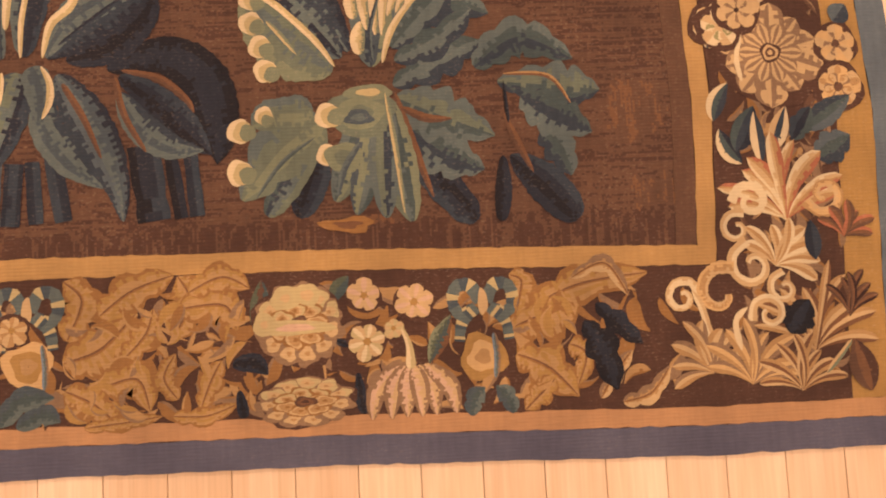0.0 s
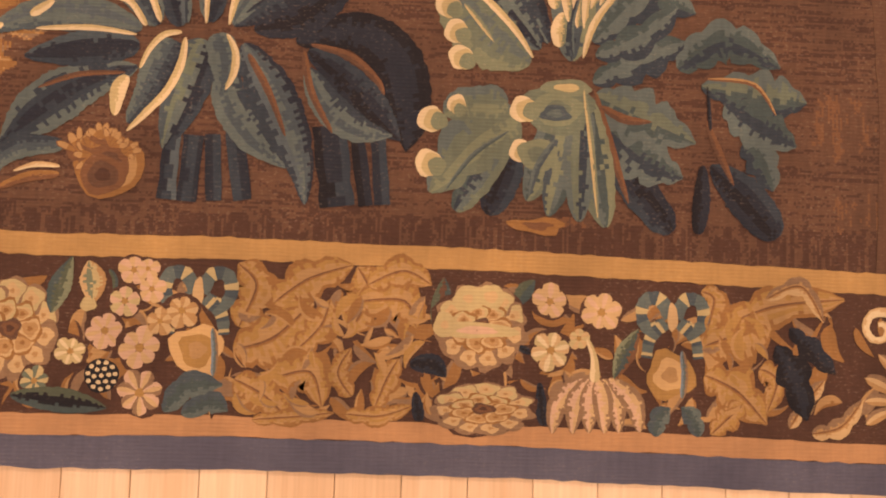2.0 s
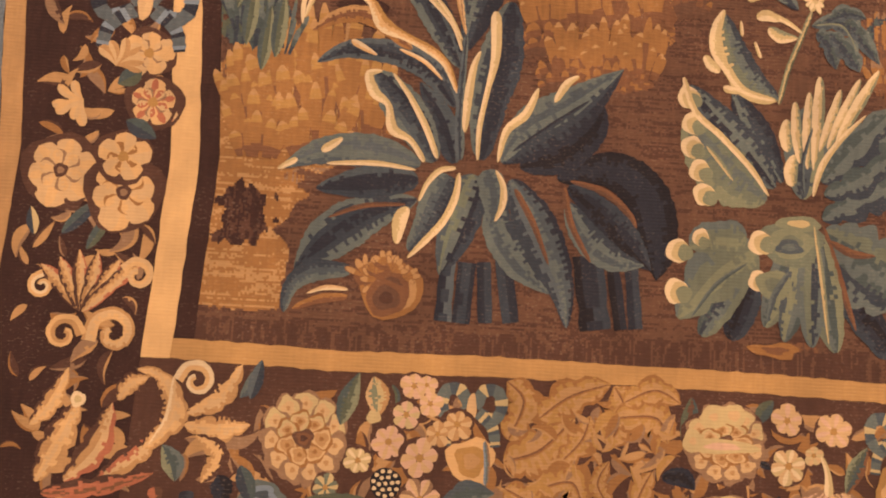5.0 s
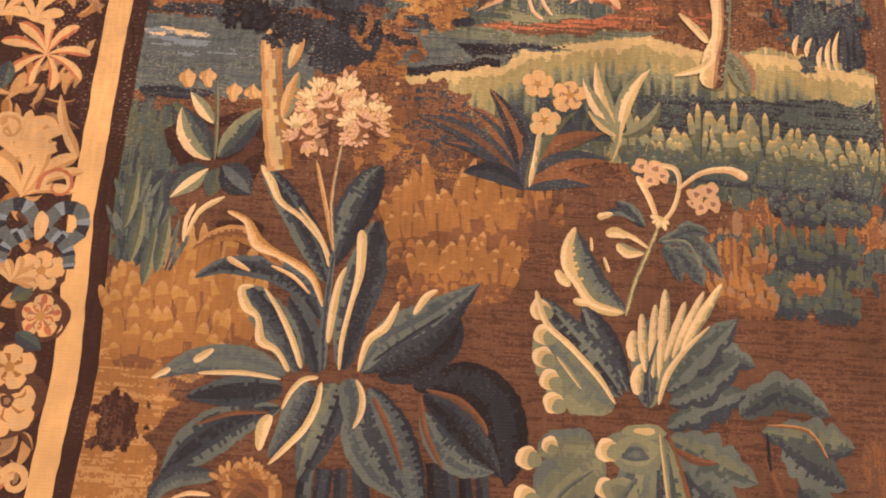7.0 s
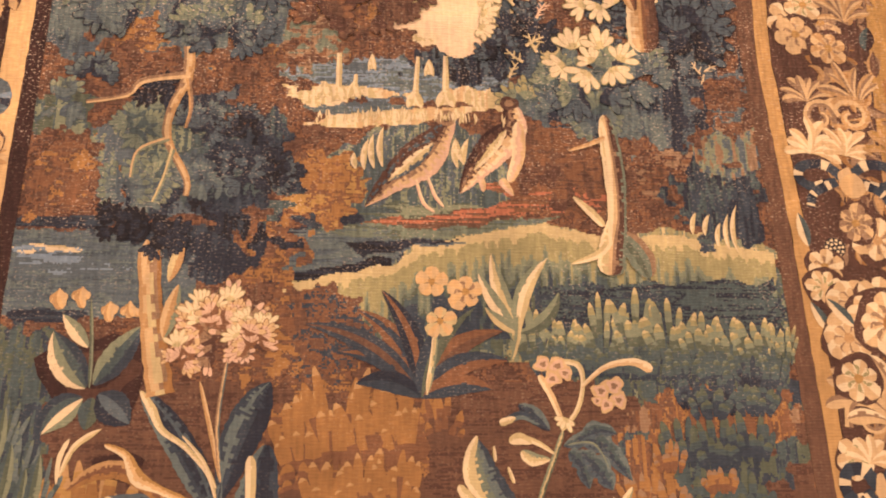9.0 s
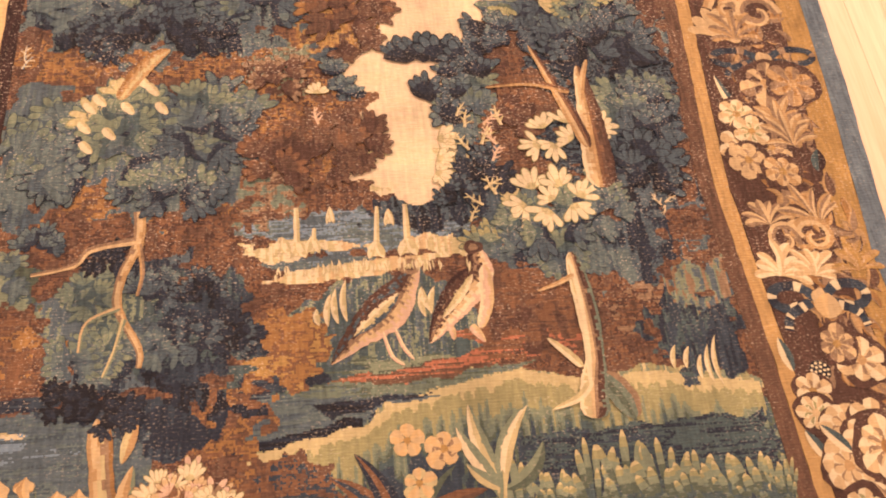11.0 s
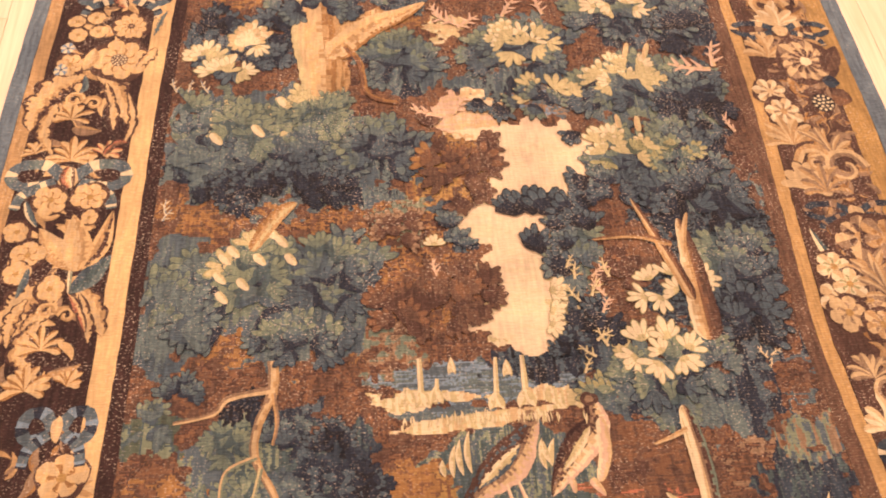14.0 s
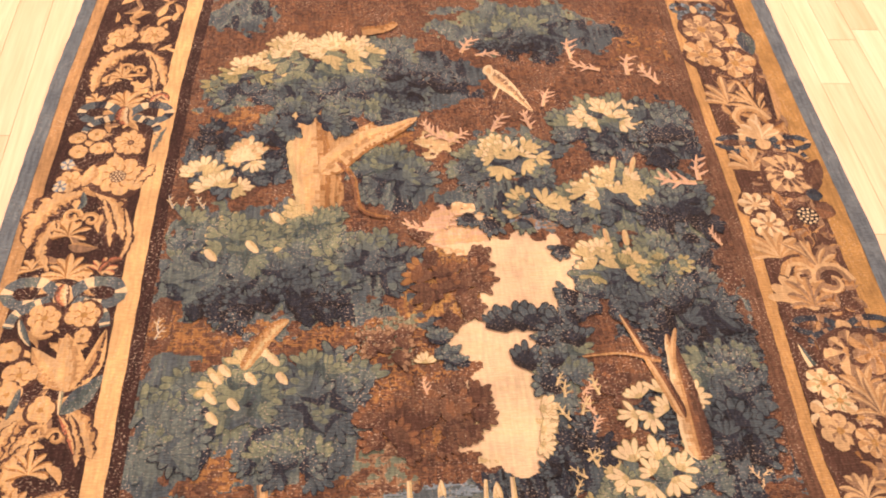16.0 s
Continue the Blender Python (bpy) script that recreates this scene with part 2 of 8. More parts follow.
def field_noise(px, py):
    """Smooth random field, about px by py metres a lump, spread evenly over 0 to 1."""
    cx, cy = max(3, int((GX1 - GX0) / px)), max(3, int((GY1 - GY0) / py))
    g = RNG.rand(cy + 2, cx + 2)
    u, v = (XS - GX0) / (GX1 - GX0) * cx, (YS - GY0) / (GY1 - GY0) * cy
    i, j = u.astype(int), v.astype(int)
    fu, fv = u - i, v - j
    fu, fv = fu * fu * (3 - 2 * fu), fv * fv * (3 - 2 * fv)
    n = (g[j, i] * (1 - fu) + g[j, i + 1] * fu) * (1 - fv) + (g[j + 1, i] * (1 - fu) + g[j + 1, i + 1] * fu) * fv
    return np.clip((n - 0.5) * 1.5 + 0.5, 0, 0.999)


N_BIG, N_LEAF, N_FINE, N_EDGE = field_noise(0.09, 0.07), field_noise(0.026, 0.032), field_noise(0.009, 0.008), field_noise(0.034, 0.03)
N_HATCH, N_ROW, N_EDGE2 = field_noise(0.006, 0.045), field_noise(0.05, 0.0036), field_noise(0.013, 0.012)
DYE = np.full((NY, NX), HUES.index("umber"), dtype=np.int32)
PART = np.zeros((NY, NX), dtype=np.int32)
PARTS = ["woven_ground", "woven_foliage", "woven_meadow", "woven_water", "woven_sky", "woven_tree"]


def dye(mask, part, dyes, mode):
    if mode == "leafy":
        n = 0.45 * N_LEAF + 0.25 * N_BIG + 0.30 * N_HATCH
    elif mode == "hatch":
        n = 0.65 * N_HATCH + 0.2 * N_BIG + 0.15 * N_FINE
    elif mode == "rows":
        n = 0.55 * N_ROW + 0.35 * N_BIG + 0.1 * N_FINE
    else:
        n = 0.4 * N_FINE + 0.35 * N_LEAF + 0.25 * N_ROW
    names = dyes.split()
    n = np.clip((n - 0.5) * 1.6 + 0.5 + (RNG.rand(NY, NX) - 0.5) * 0.22, 0, 0.999)
    k = np.array([HUES.index(d) for d in names])[(n * len(names)).astype(int)]
    DYE[mask], PART[mask] = k[mask], PARTS.index(part)


def mass(part, dyes, cx, cy, rx, ry, rot=0.0, rag=0.5, mode="leafy"):
    """A patch of weaving with a ragged, leafy rim."""
    c, s = math.cos(radians(rot)), math.sin(radians(rot))
    dx, dy = XS - cx, YS - cy
    d = np.sqrt(((dx * c + dy * s) / rx) ** 2 + ((dy * c - dx * s) / ry) ** 2)
    small = max(0.2, min(1.0, 0.05 / min(rx, ry)))
    d = d + rag * ((N_EDGE - 0.5) * 0.8 + (N_EDGE2 - 0.5) * 0.55) * (0.45 + small)
    dye(d < 1.0, part, dyes, mode)


def patch(part, dyes, pts, rag=0.004, mode="hatch", deep=0.0):
    """A stretch of weaving inside an outline; with deep, the dyes run down from its upper rim in hatched steps."""
    xs = XS + (N_EDGE2 - 0.5) * 2 * rag
    ys = YS + (N_EDGE - 0.5) * 2 * rag + (N_HATCH - 0.5) * rag
    inside = np.zeros(XS.shape, dtype=bool)
    for (ax, ay), (bx, by_) in zip(pts, pts[1:] + pts[:1]):
        if ay != by_:
            inside ^= ((ay > ys) != (by_ > ys)) & (xs < (bx - ax) * (ys - ay) / (by_ - ay) + ax)
    if not deep:
        dye(inside, part, dyes, mode)
        return
    top = np.where(inside, YS, -9.0).max(axis=0)[None, :]
    names = dyes.split()
    n = np.clip((top - YS) / deep * (0.6 + 0.8 * N_HATCH), 0, 0.999)
    k = np.array([HUES.index(d) for d in names])[(n * len(names)).astype(int)]
    DYE[inside], PART[inside] = k[inside], PARTS.index(part)


def slab(part, dyes, x0, x1, y0, y1, rag=0.01, mode="leafy"):
    """A level stretch of weaving with uneven ends."""
    w = (N_EDGE - 0.5) * 2 * rag + (N_HATCH - 0.5) * rag
    dye((XS + w > x0) & (XS + w < x1) & (YS + w > y0) & (YS + w < y1), part, dyes, mode)


def tufts(part, dyes, x0, x1, y, h, w=0.022, rag=0.5):
    """A row of upright grass tufts standing on the level y."""
    rnd = random.Random(int(1000 * (x0 + y + 9)))
    x = x0
    while x < x1:
        hh = h * rnd.uniform(1 - rag, 1.15)
        dx = (XS - x) / (w * rnd.uniform(0.35, 0.6))
        up = (YS - y + 0.3 * h) / (1.3 * hh)
        dye((np.abs(dx) < np.clip(1 - up, 0, 1) ** 0.6) & (up > 0), part, dyes, "hatch")
        x += w * rnd.uniform(0.5, 0.9)


# brown earth at the foot, meadow and wood above
slab("woven_ground", "umber bark umber umber", -0.7, 0.8, -0.1, 0.62, 0.0, "rows")
slab("woven_foliage", "umber rust bark umber", -0.7, 0.8, 0.62, 3.0, 0.0, "speck")
mass("woven_ground", "ochre taupe rust ochre", -0.516, 0.326, 0.1018, 0.1040, 0, 0.5, "hatch")
mass("woven_ground", "ochre rust ochre tan", -0.484, 0.416, 0.1123, 0.0626, 0, 0.5, "hatch")
tufts("woven_ground", "ochre tan", -0.56, -0.40, 0.44, 0.05)
mass("woven_ground", "rust ochre rust", -0.051, 0.509, 0.1168, 0.0834, 0, 0.9, "speck")
mass("woven_ground", "rust umber ochre", -0.106, 0.677, 0.0738, 0.0882, 0, 0.6, "speck")
mass("woven_ground", "rust umber ochre", 0.467, 0.489, 0.1749, 0.0557, 0, 0.6, "hatch")
mass("woven_meadow", "indigo teal moss teal", 0.531, 0.493, 0.1109, 0.0559, 0, 0.6, "hatch")
mass("woven_meadow", "indigo teal moss", -0.552, 0.559, 0.0529, 0.1598, 0, 0.3, "hatch")
mass("woven_meadow", "teal moss indigo", -0.577, 0.643, 0.0358, 0.0580, 0, 0.3, "hatch")
mass("woven_ground", "tan ochre tan taupe", -0.462, 0.328, 0.1131, 0.0709, 0, 0.3, "rows")
mass("woven_ground", "umber rust umber", 0.626, 0.191, 0.0445, 0.0489, 0, 0.5, "hatch")
mass("woven_ground", "umber rust umber", 0.633, 0.061, 0.0320, 0.0399, 0, 0.5, "hatch")
mass("woven_ground", "umber rust", 0.239, 0.043, 0.0461, 0.0140, 0, 0.5, "hatch")
patch("woven_ground", "ochre tan ochre ochre", [(-0.599, 0.368), (-0.363, 0.390), (-0.388, 0.311), (-0.498, 0.251), (-0.451, 0.231), (-0.500, 0.173), (-0.475, 0.144), (-0.483, 0.062), (-0.595, 0.060), (-0.593, 0.212)], 0.004, "rows")
patch("woven_ground", "sepia bark sepia", [(-0.576, 0.229), (-0.500, 0.226), (-0.503, 0.163), (-0.570, 0.166)], 0.012, "hatch")
slab("woven_ground", "bark umber bark", -0.7, 0.8, -0.1, 0.046, 0.006, "hatch")
# pond and banks
slab("woven_water", "blue slate steel blue", -0.60, -0.30, 0.72, 0.86, 0.004, "rows")
mass("woven_water", "paleblue cream straw", -0.529, 0.826, 0.0601, 0.0084, 0, 0.3, "rows")
mass("woven_water", "blue paleblue", -0.501, 0.801, 0.0856, 0.0185, 0, 0.4, "rows")
mass("woven_water", "navy indigo", -0.525, 0.720, 0.0587, 0.0107, 0, 0.4, "rows")
mass("woven_water", "navy indigo", -0.500, 0.871, 0.0869, 0.0114, 0, 0.3, "rows")
mass("woven_meadow", "teal moss indigo", -0.557, 0.641, 0.0575, 0.0602, 0, 0.3, "hatch")
mass("woven_water", "indigo blue navy", -0.080, 0.829, 0.1805, 0.0399, 0, 0.3, "rows")
mass("woven_water", "navy ink indigo", -0.044, 0.842, 0.1544, 0.0134, -4, 0.3, "rows")
mass("woven_water", "navy indigo", -0.115, 0.789, 0.0980, 0.0130, 4, 0.3, "rows")
mass("woven_water", "blue teal", -0.045, 0.868, 0.0822, 0.0155, 4, 0.3, "rows")
mass("woven_meadow", "teal blue sage teal", 0.047, 0.944, 0.1781, 0.1103, 0, 0.3, "hatch")
mass("woven_meadow", "teal moss sage", 0.047, 0.879, 0.1664, 0.0342, 0, 0.3, "rows")
mass("woven_water", "navy indigo", 0.010, 0.843, 0.1371, 0.0096, 0, 0.3, "rows")
mass("woven_water", "navy indigo", -0.091, 0.889, 0.0456, 0.0078, 0, 0.3, "rows")
mass("woven_ground", "rust coral umber", 0.121, 0.890, 0.1588, 0.0108, 7, 0.6, "rows")
mass("woven_ground", "rust coral", 0.255, 0.938, 0.1053, 0.0162, -4, 0.6, "rows")
# meadow
mass("woven_meadow", "teal moss indigo sage", 0.449, 0.726, 0.2431, 0.1313, 0, 0.2, "hatch")
mass("woven_meadow", "moss teal sage moss", 0.174, 0.762, 0.1829, 0.1029, 0, 0.2, "hatch")
mass("woven_meadow", "moss sage teal", -0.043, 0.741, 0.1334, 0.0596, 8, 0.2, "hatch")
mass("woven_meadow", "olive sage straw", -0.079, 0.778, 0.0982, 0.0204, 8, 0.3, "hatch")
mass("woven_meadow", "straw olive cream sage", 0.074, 0.827, 0.0826, 0.0210, 14, 0.3, "hatch")
mass("woven_meadow", "olive straw sage", 0.223, 0.860, 0.1220, 0.0215, -3, 0.3, "hatch")
mass("woven_meadow", "olive sage straw", 0.527, 0.847, 0.1257, 0.0218, -8, 0.3, "hatch")
mass("woven_meadow", "moss sage olive", 0.399, 0.802, 0.1228, 0.0434, 0, 0.3, "hatch")
mass("woven_meadow", "indigo teal navy", 0.450, 0.740, 0.1876, 0.0359, 0, 0.3, "rows")
mass("woven_meadow", "indigo navy", 0.246, 0.744, 0.0551, 0.0373, 0, 0.3, "hatch")
tufts("woven_meadow", "sage olive moss", 0.20, 0.66, 0.665, 0.05, 0.03)
mass("woven_meadow", "teal moss indigo", 0.539, 0.608, 0.1289, 0.0449, 0, 0.5, "hatch")
mass("woven_meadow", "moss indigo teal", 0.529, 0.512, 0.1171, 0.0473, 0, 0.7, "hatch")
mass("woven_ground", "rust umber taupe", 0.516, 0.564, 0.1183, 0.0193, 0, 0.7, "hatch")
patch("woven_meadow", "straw olive olive sage verdi moss teal indigo", [(-0.167, 0.771), (-0.079, 0.793), (0.010, 0.808), (0.047, 0.838), (0.130, 0.858), (0.195, 0.870), (0.252, 0.880), (0.298, 0.870), (0.345, 0.861), (0.392, 0.849), (0.431, 0.864), (0.479, 0.863), (0.573, 0.844), (0.640, 0.835), (0.630, 0.599), (0.286, 0.652), (0.189, 0.687), (0.011, 0.686), (-0.164, 0.699)], 0.001, "hatch", 0.130)
patch("woven_meadow", "indigo teal navy teal", [(0.247, 0.775), (0.633, 0.784), (0.640, 0.689), (0.216, 0.687)], 0.006, "rows")
patch("woven_meadow", "teal indigo moss indigo", [(0.216, 0.678), (0.642, 0.689), (0.639, 0.607), (0.428, 0.607), (0.395, 0.652), (0.242, 0.651)], 0.008, "hatch")
patch("woven_ground", "rust umber ochre rust", [(0.423, 0.607), (0.639, 0.607), (0.639, 0.537), (0.403, 0.521)], 0.010, "hatch")
patch("woven_water", "slate steel blue slate", [(-0.215, 0.850), (-0.045, 0.862), (0.129, 0.845), (0.028, 0.834), (0.001, 0.810), (-0.167, 0.776), (-0.195, 0.794)], 0.003, "rows")
patch("woven_water", "ink navy", [(-0.072, 0.847), (0.120, 0.850), (0.028, 0.836), (-0.044, 0.819)], 0.003, "rows")
patch("woven_water", "navy ink", [(-0.185, 0.785), (0.001, 0.822), (0.001, 0.807), (-0.167, 0.774)], 0.003, "rows")
patch("woven_water", "navy indigo", [(-0.172, 0.884), (-0.045, 0.891), (-0.045, 0.879), (-0.117, 0.866)], 0.003, "rows")
patch("woven_meadow", "verdi slate moss verdi", [(-0.117, 0.859), (-0.045, 0.876), (0.028, 0.873), (0.290, 0.891), (0.252, 0.880), (0.130, 0.860), (0.038, 0.849)], 0.003, "rows")
patch("woven_ground", "rust coral umber", [(-0.036, 0.876), (0.028, 0.887), (0.139, 0.889), (0.206, 0.925), (0.293, 0.941), (0.349, 0.917), (0.352, 0.892), (0.301, 0.922), (0.225, 0.910), (0.149, 0.876), (0.010, 0.870)], 0.004, "rows")
# fan of dark blades behind the yellow flowers
mass("woven_ground", "umber rust indigo umber", -0.103, 0.696, 0.0787, 0.0717, 0, 0.5, "speck")
mass("woven_foliage", "rust umber ochre", -0.181, 0.677, 0.0389, 0.0708, 0, 0.7, "speck")
# brown thicket right of the pond
mass("woven_foliage", "rust umber ochre rust", -0.214, 0.823, 0.0577, 0.0659, 0, 0.8, "speck")
mass("woven_foliage", "rust umber bark", 0.296, 0.989, 0.0874, 0.0621, 0, 0.7, "speck")
mass("woven_foliage", "umber rust bark taupe", 0.524, 1.015, 0.1100, 0.0956, 0, 0.7, "speck")
mass("woven_meadow", "indigo teal navy", 0.556, 0.933, 0.0888, 0.0824, 0, 0.6, "hatch")
mass("woven_foliage", "taupe sage blue", 0.584, 1.017, 0.0604, 0.0427, 0, 0.7, "hatch")
mass("woven_foliage", "navy indigo", 0.601, 0.903, 0.0296, 0.0562, 0, 0.5, "hatch")
# wood at the left above the pond
mass("woven_foliage", "ochre rust gold", -0.120, 0.941, 0.0690, 0.0596, 0, 0.8, "speck")
mass("woven_foliage", "teal indigo navy blue", -0.333, 0.986, 0.1543, 0.1103, 0, 0.6, "leafy")
mass("woven_foliage", "indigo navy teal", -0.249, 0.948, 0.0818, 0.0792, 0, 0.7, "leafy")
mass("woven_foliage", "teal sage blue", -0.406, 0.994, 0.0812, 0.0703, 0, 0.7, "leafy")
mass("woven_foliage", "navy ink indigo", -0.323, 0.850, 0.1147, 0.0379, 0, 0.7, "leafy")
mass("woven_foliage", "indigo navy", -0.276, 0.813, 0.0528, 0.0374, 0, 0.7, "leafy")
mass("woven_foliage", "rust umber ochre", -0.517, 0.943, 0.0617, 0.0538, 0, 0.8, "speck")
mass("woven_foliage", "sage teal moss", -0.540, 1.062, 0.0541, 0.0360, 0, 0.6, "leafy")
mass("woven_foliage", "rust umber", -0.511, 1.136, 0.0826, 0.0265, 0, 0.8, "speck")
# distance: pale clearing
mass("woven_sky", "blue paleblue slate", 0.034, 1.138, 0.1860, 0.0492, 0, 0.3, "rows")
mass("woven_foliage", "navy steel ink", 0.146, 1.175, 0.1204, 0.0407, 0, 0.6, "hatch")
mass("woven_meadow", "straw cream buff", -0.054, 1.113, 0.1153, 0.0096, -3, 0.4, "hatch")
mass("woven_meadow", "blue slate paleblue", -0.036, 1.081, 0.1047, 0.0146, 0, 0.3, "rows")
mass("woven_meadow", "cream straw", -0.112, 1.104, 0.0571, 0.0169, 0, 0.4, "hatch")
mass("woven_meadow", "cream straw buff", 0.021, 1.069, 0.1575, 0.0146, 7, 0.3, "hatch")
mass("woven_meadow", "straw cream buff", 0.169, 1.103, 0.0883, 0.0173, -6, 0.4, "hatch")
# rust and russet wood, middle
mass("woven_foliage", "rust umber bark rust", -0.049, 1.306, 0.1231, 0.1336, 0, 0.7, "speck")
mass("woven_foliage", "umber rust ochre bark", -0.152, 1.394, 0.1774, 0.1789, 0, 0.6, "speck")
mass("woven_foliage", "rust umber ochre", -0.307, 1.216, 0.2322, 0.0452, 0, 0.7, "speck")
mass("woven_foliage", "verdi taupe umber", -0.131, 1.225, 0.0544, 0.0516, 0, 0.8, "speck")
mass("woven_foliage", "rust ochre umber", -0.442, 1.527, 0.1160, 0.0755, 0, 0.7, "speck")
mass("woven_foliage", "rust ochre gold umber", 0.004, 1.614, 0.0907, 0.1327, 0, 0.7, "speck")
mass("woven_foliage", "umber rust", -0.107, 1.783, 0.1177, 0.0969, 0, 0.7, "speck")
mass("woven_foliage", "taupe sage umber", -0.109, 1.480, 0.0431, 0.0540, 0, 0.8, "speck")
# blue-green crowns at the left
mass("woven_foliage", "slate blue steel verdi", -0.345, 1.671, 0.2114, 0.1575, 0, 0.6, "leafy")
mass("woven_foliage", "steel slate navy", -0.198, 1.642, 0.1232, 0.1187, 0, 0.7, "leafy")
mass("woven_foliage", "steel navy slate", -0.482, 1.611, 0.0754, 0.0577, 0, 0.7, "leafy")
mass("woven_foliage", "slate steel blue verdi", -0.332, 1.309, 0.1692, 0.1260, 0, 0.6, "leafy")
mass("woven_foliage", "steel slate navy", -0.509, 1.311, 0.0879, 0.1076, 0, 0.6, "leafy")
mass("woven_foliage", "slate blue", -0.528, 1.422, 0.0455, 0.0321, 0, 0.6, "hatch")
mass("woven_foliage", "slate steel", -0.547, 1.231, 0.0568, 0.0567, 0, 0.6, "leafy")
mass("woven_foliage", "steel slate", -0.242, 1.308, 0.0703, 0.0843, 0, 0.7, "leafy")
mass("woven_foliage", "rust umber ochre", -0.413, 1.229, 0.0384, 0.0341, 30, 0.8, "speck")
# dark thicket at the right
mass("woven_foliage", "navy steel ink steel", 0.507, 1.390, 0.1676, 0.2291, 0, 0.5, "speck")
mass("woven_foliage", "steel navy blue", 0.543, 1.251, 0.1288, 0.1240, 0, 0.6, "speck")
mass("woven_foliage", "slate steel navy", 0.416, 1.092, 0.1709, 0.0660, 0, 0.6, "leafy")
mass("woven_foliage", "steel slate navy", 0.496, 1.572, 0.1531, 0.0825, 0, 0.6, "leafy")
mass("woven_foliage", "navy ink steel", 0.532, 1.694, 0.1469, 0.0968, 0, 0.6, "leafy")
mass("woven_foliage", "slate steel verdi", 0.478, 1.808, 0.1885, 0.1025, 0, 0.6, "leafy")
mass("woven_foliage", "umber bark rust", 0.669, 1.430, 0.0402, 0.3659, -17, 0.6, "speck")
mass("woven_foliage", "rust umber", 0.341, 1.391, 0.0769, 0.0596, 0, 0.7, "speck")
mass("woven_foliage", "taupe steel slate", 0.186, 1.367, 0.0536, 0.0771, 0, 0.7, "speck")
mass("woven_foliage", "navy steel", 0.212, 1.220, 0.0718, 0.0703, 0, 0.7, "leafy")
mass("woven_foliage", "rust umber", 0.285, 1.021, 0.0677, 0.0310, 0, 0.7, "speck")
# sky
mass("woven_sky", "sky sky cream", 0.176, 1.615, 0.0981, 0.1344, 0, 0.45, "rows")
mass("woven_sky", "cream buff sky", 0.079, 1.721, 0.0707, 0.0552, -20, 0.6, "rows")
mass("woven_sky", "sky cream", 0.142, 1.486, 0.0830, 0.0828, 0, 0.6, "rows")
mass("woven_sky", "cream sky straw", 0.118, 1.329, 0.0652, 0.0936, 0, 0.6, "rows")
mass("woven_sky", "cream straw", 0.082, 1.257, 0.0768, 0.0356, 0, 0.6, "rows")
mass("woven_sky", "cream sky", 0.124, 1.215, 0.0385, 0.0278, 0, 0.3, "rows")
mass("woven_foliage", "rust umber", 0.058, 1.368, 0.0423, 0.0509, 0, 0.6, "speck")
mass("woven_foliage", "navy steel", -0.001, 1.473, 0.0304, 0.0542, 20, 0.8, "leafy")
mass("woven_foliage", "navy steel", 0.200, 1.514, 0.0506, 0.0338, 10, 0.8, "leafy")
mass("woven_foliage", "navy steel", 0.246, 1.521, 0.0339, 0.0483, 0, 0.8, "leafy")
mass("woven_foliage", "steel slate verdi", 0.211, 1.405, 0.0490, 0.0594, 0, 0.8, "leafy")
mass("woven_foliage", "blue taupe paleblue", 0.194, 1.812, 0.0856, 0.0585, 0, 0.7, "speck")
# upper wood
mass("woven_foliage", "rust umber ochre", -0.424, 2.114, 0.1052, 0.0385, 0, 0.7, "speck")
mass("woven_foliage", "umber rust bark", -0.136, 1.880, 0.0882, 0.1520, 0, 0.7, "speck")
mass("woven_foliage", "umber rust bark rust", 0.056, 2.058, 0.2033, 0.1335, 0, 0.6, "speck")
mass("woven_foliage", "umber rust bark", 0.284, 2.219, 0.2466, 0.1171, 0, 0.6, "speck")
mass("woven_foliage", "rust umber ochre", 0.598, 2.378, 0.1091, 0.0955, 0, 0.6, "speck")
mass("woven_foliage", "rust umber", -0.270, 2.444, 0.2783, 0.0372, 0, 0.7, "speck")
mass("woven_foliage", "navy steel slate steel", -0.198, 2.195, 0.2477, 0.1017, 0, 0.6, "leafy")
mass("woven_foliage", "navy steel", 0.028, 2.238, 0.1139, 0.1055, 0, 0.6, "leafy")
mass("woven_foliage", "slate steel verdi", -0.481, 2.173, 0.0665, 0.0497, 0, 0.7, "speck")
mass("woven_foliage", "steel slate navy", -0.084, 1.896, 0.0828, 0.1027, 0, 0.3, "leafy")
mass("woven_foliage", "slate steel verdi sage", 0.269, 2.442, 0.2154, 0.1079, 0, 0.6, "leafy")
mass("woven_foliage", "steel navy", 0.388, 2.409, 0.1388, 0.0714, 0, 0.6, "leafy")
mass("woven_foliage", "steel slate navy", -0.461, 2.475, 0.0870, 0.0705, 0, 0.6, "leafy")
mass("woven_foliage", "steel navy slate", 0.486, 2.058, 0.1695, 0.1090, 0, 0.6, "leafy")
mass("woven_foliage", "navy steel ink", 0.585, 2.001, 0.0701, 0.0775, 0, 0.6, "leafy")
mass("woven_foliage", "steel blue slate", 0.182, 1.965, 0.1335, 0.0820, 0, 0.6, "leafy")
mass("woven_foliage", "steel slate navy", 0.167, 1.843, 0.1413, 0.0591, 0, 0.7, "leafy")
mass("woven_foliage", "blue taupe paleblue", 0.226, 1.801, 0.0765, 0.0463, 0, 0.7, "speck")
mass("woven_foliage", "steel navy blue", -0.426, 1.950, 0.1251, 0.0697, 0, 0.7, "leafy")
mass("woven_foliage", "buff straw cream", 0.025, 2.002, 0.0532, 0.0405, 20, 0.8, "speck")
mass("woven_foliage", "cream buff", 0.044, 1.747, 0.0554, 0.0550, -15, 0.7, "speck")
mass("woven_foliage", "umber bark", 0.677, 1.873, 0.0354, 0.4002, -14, 0.6, "speck")
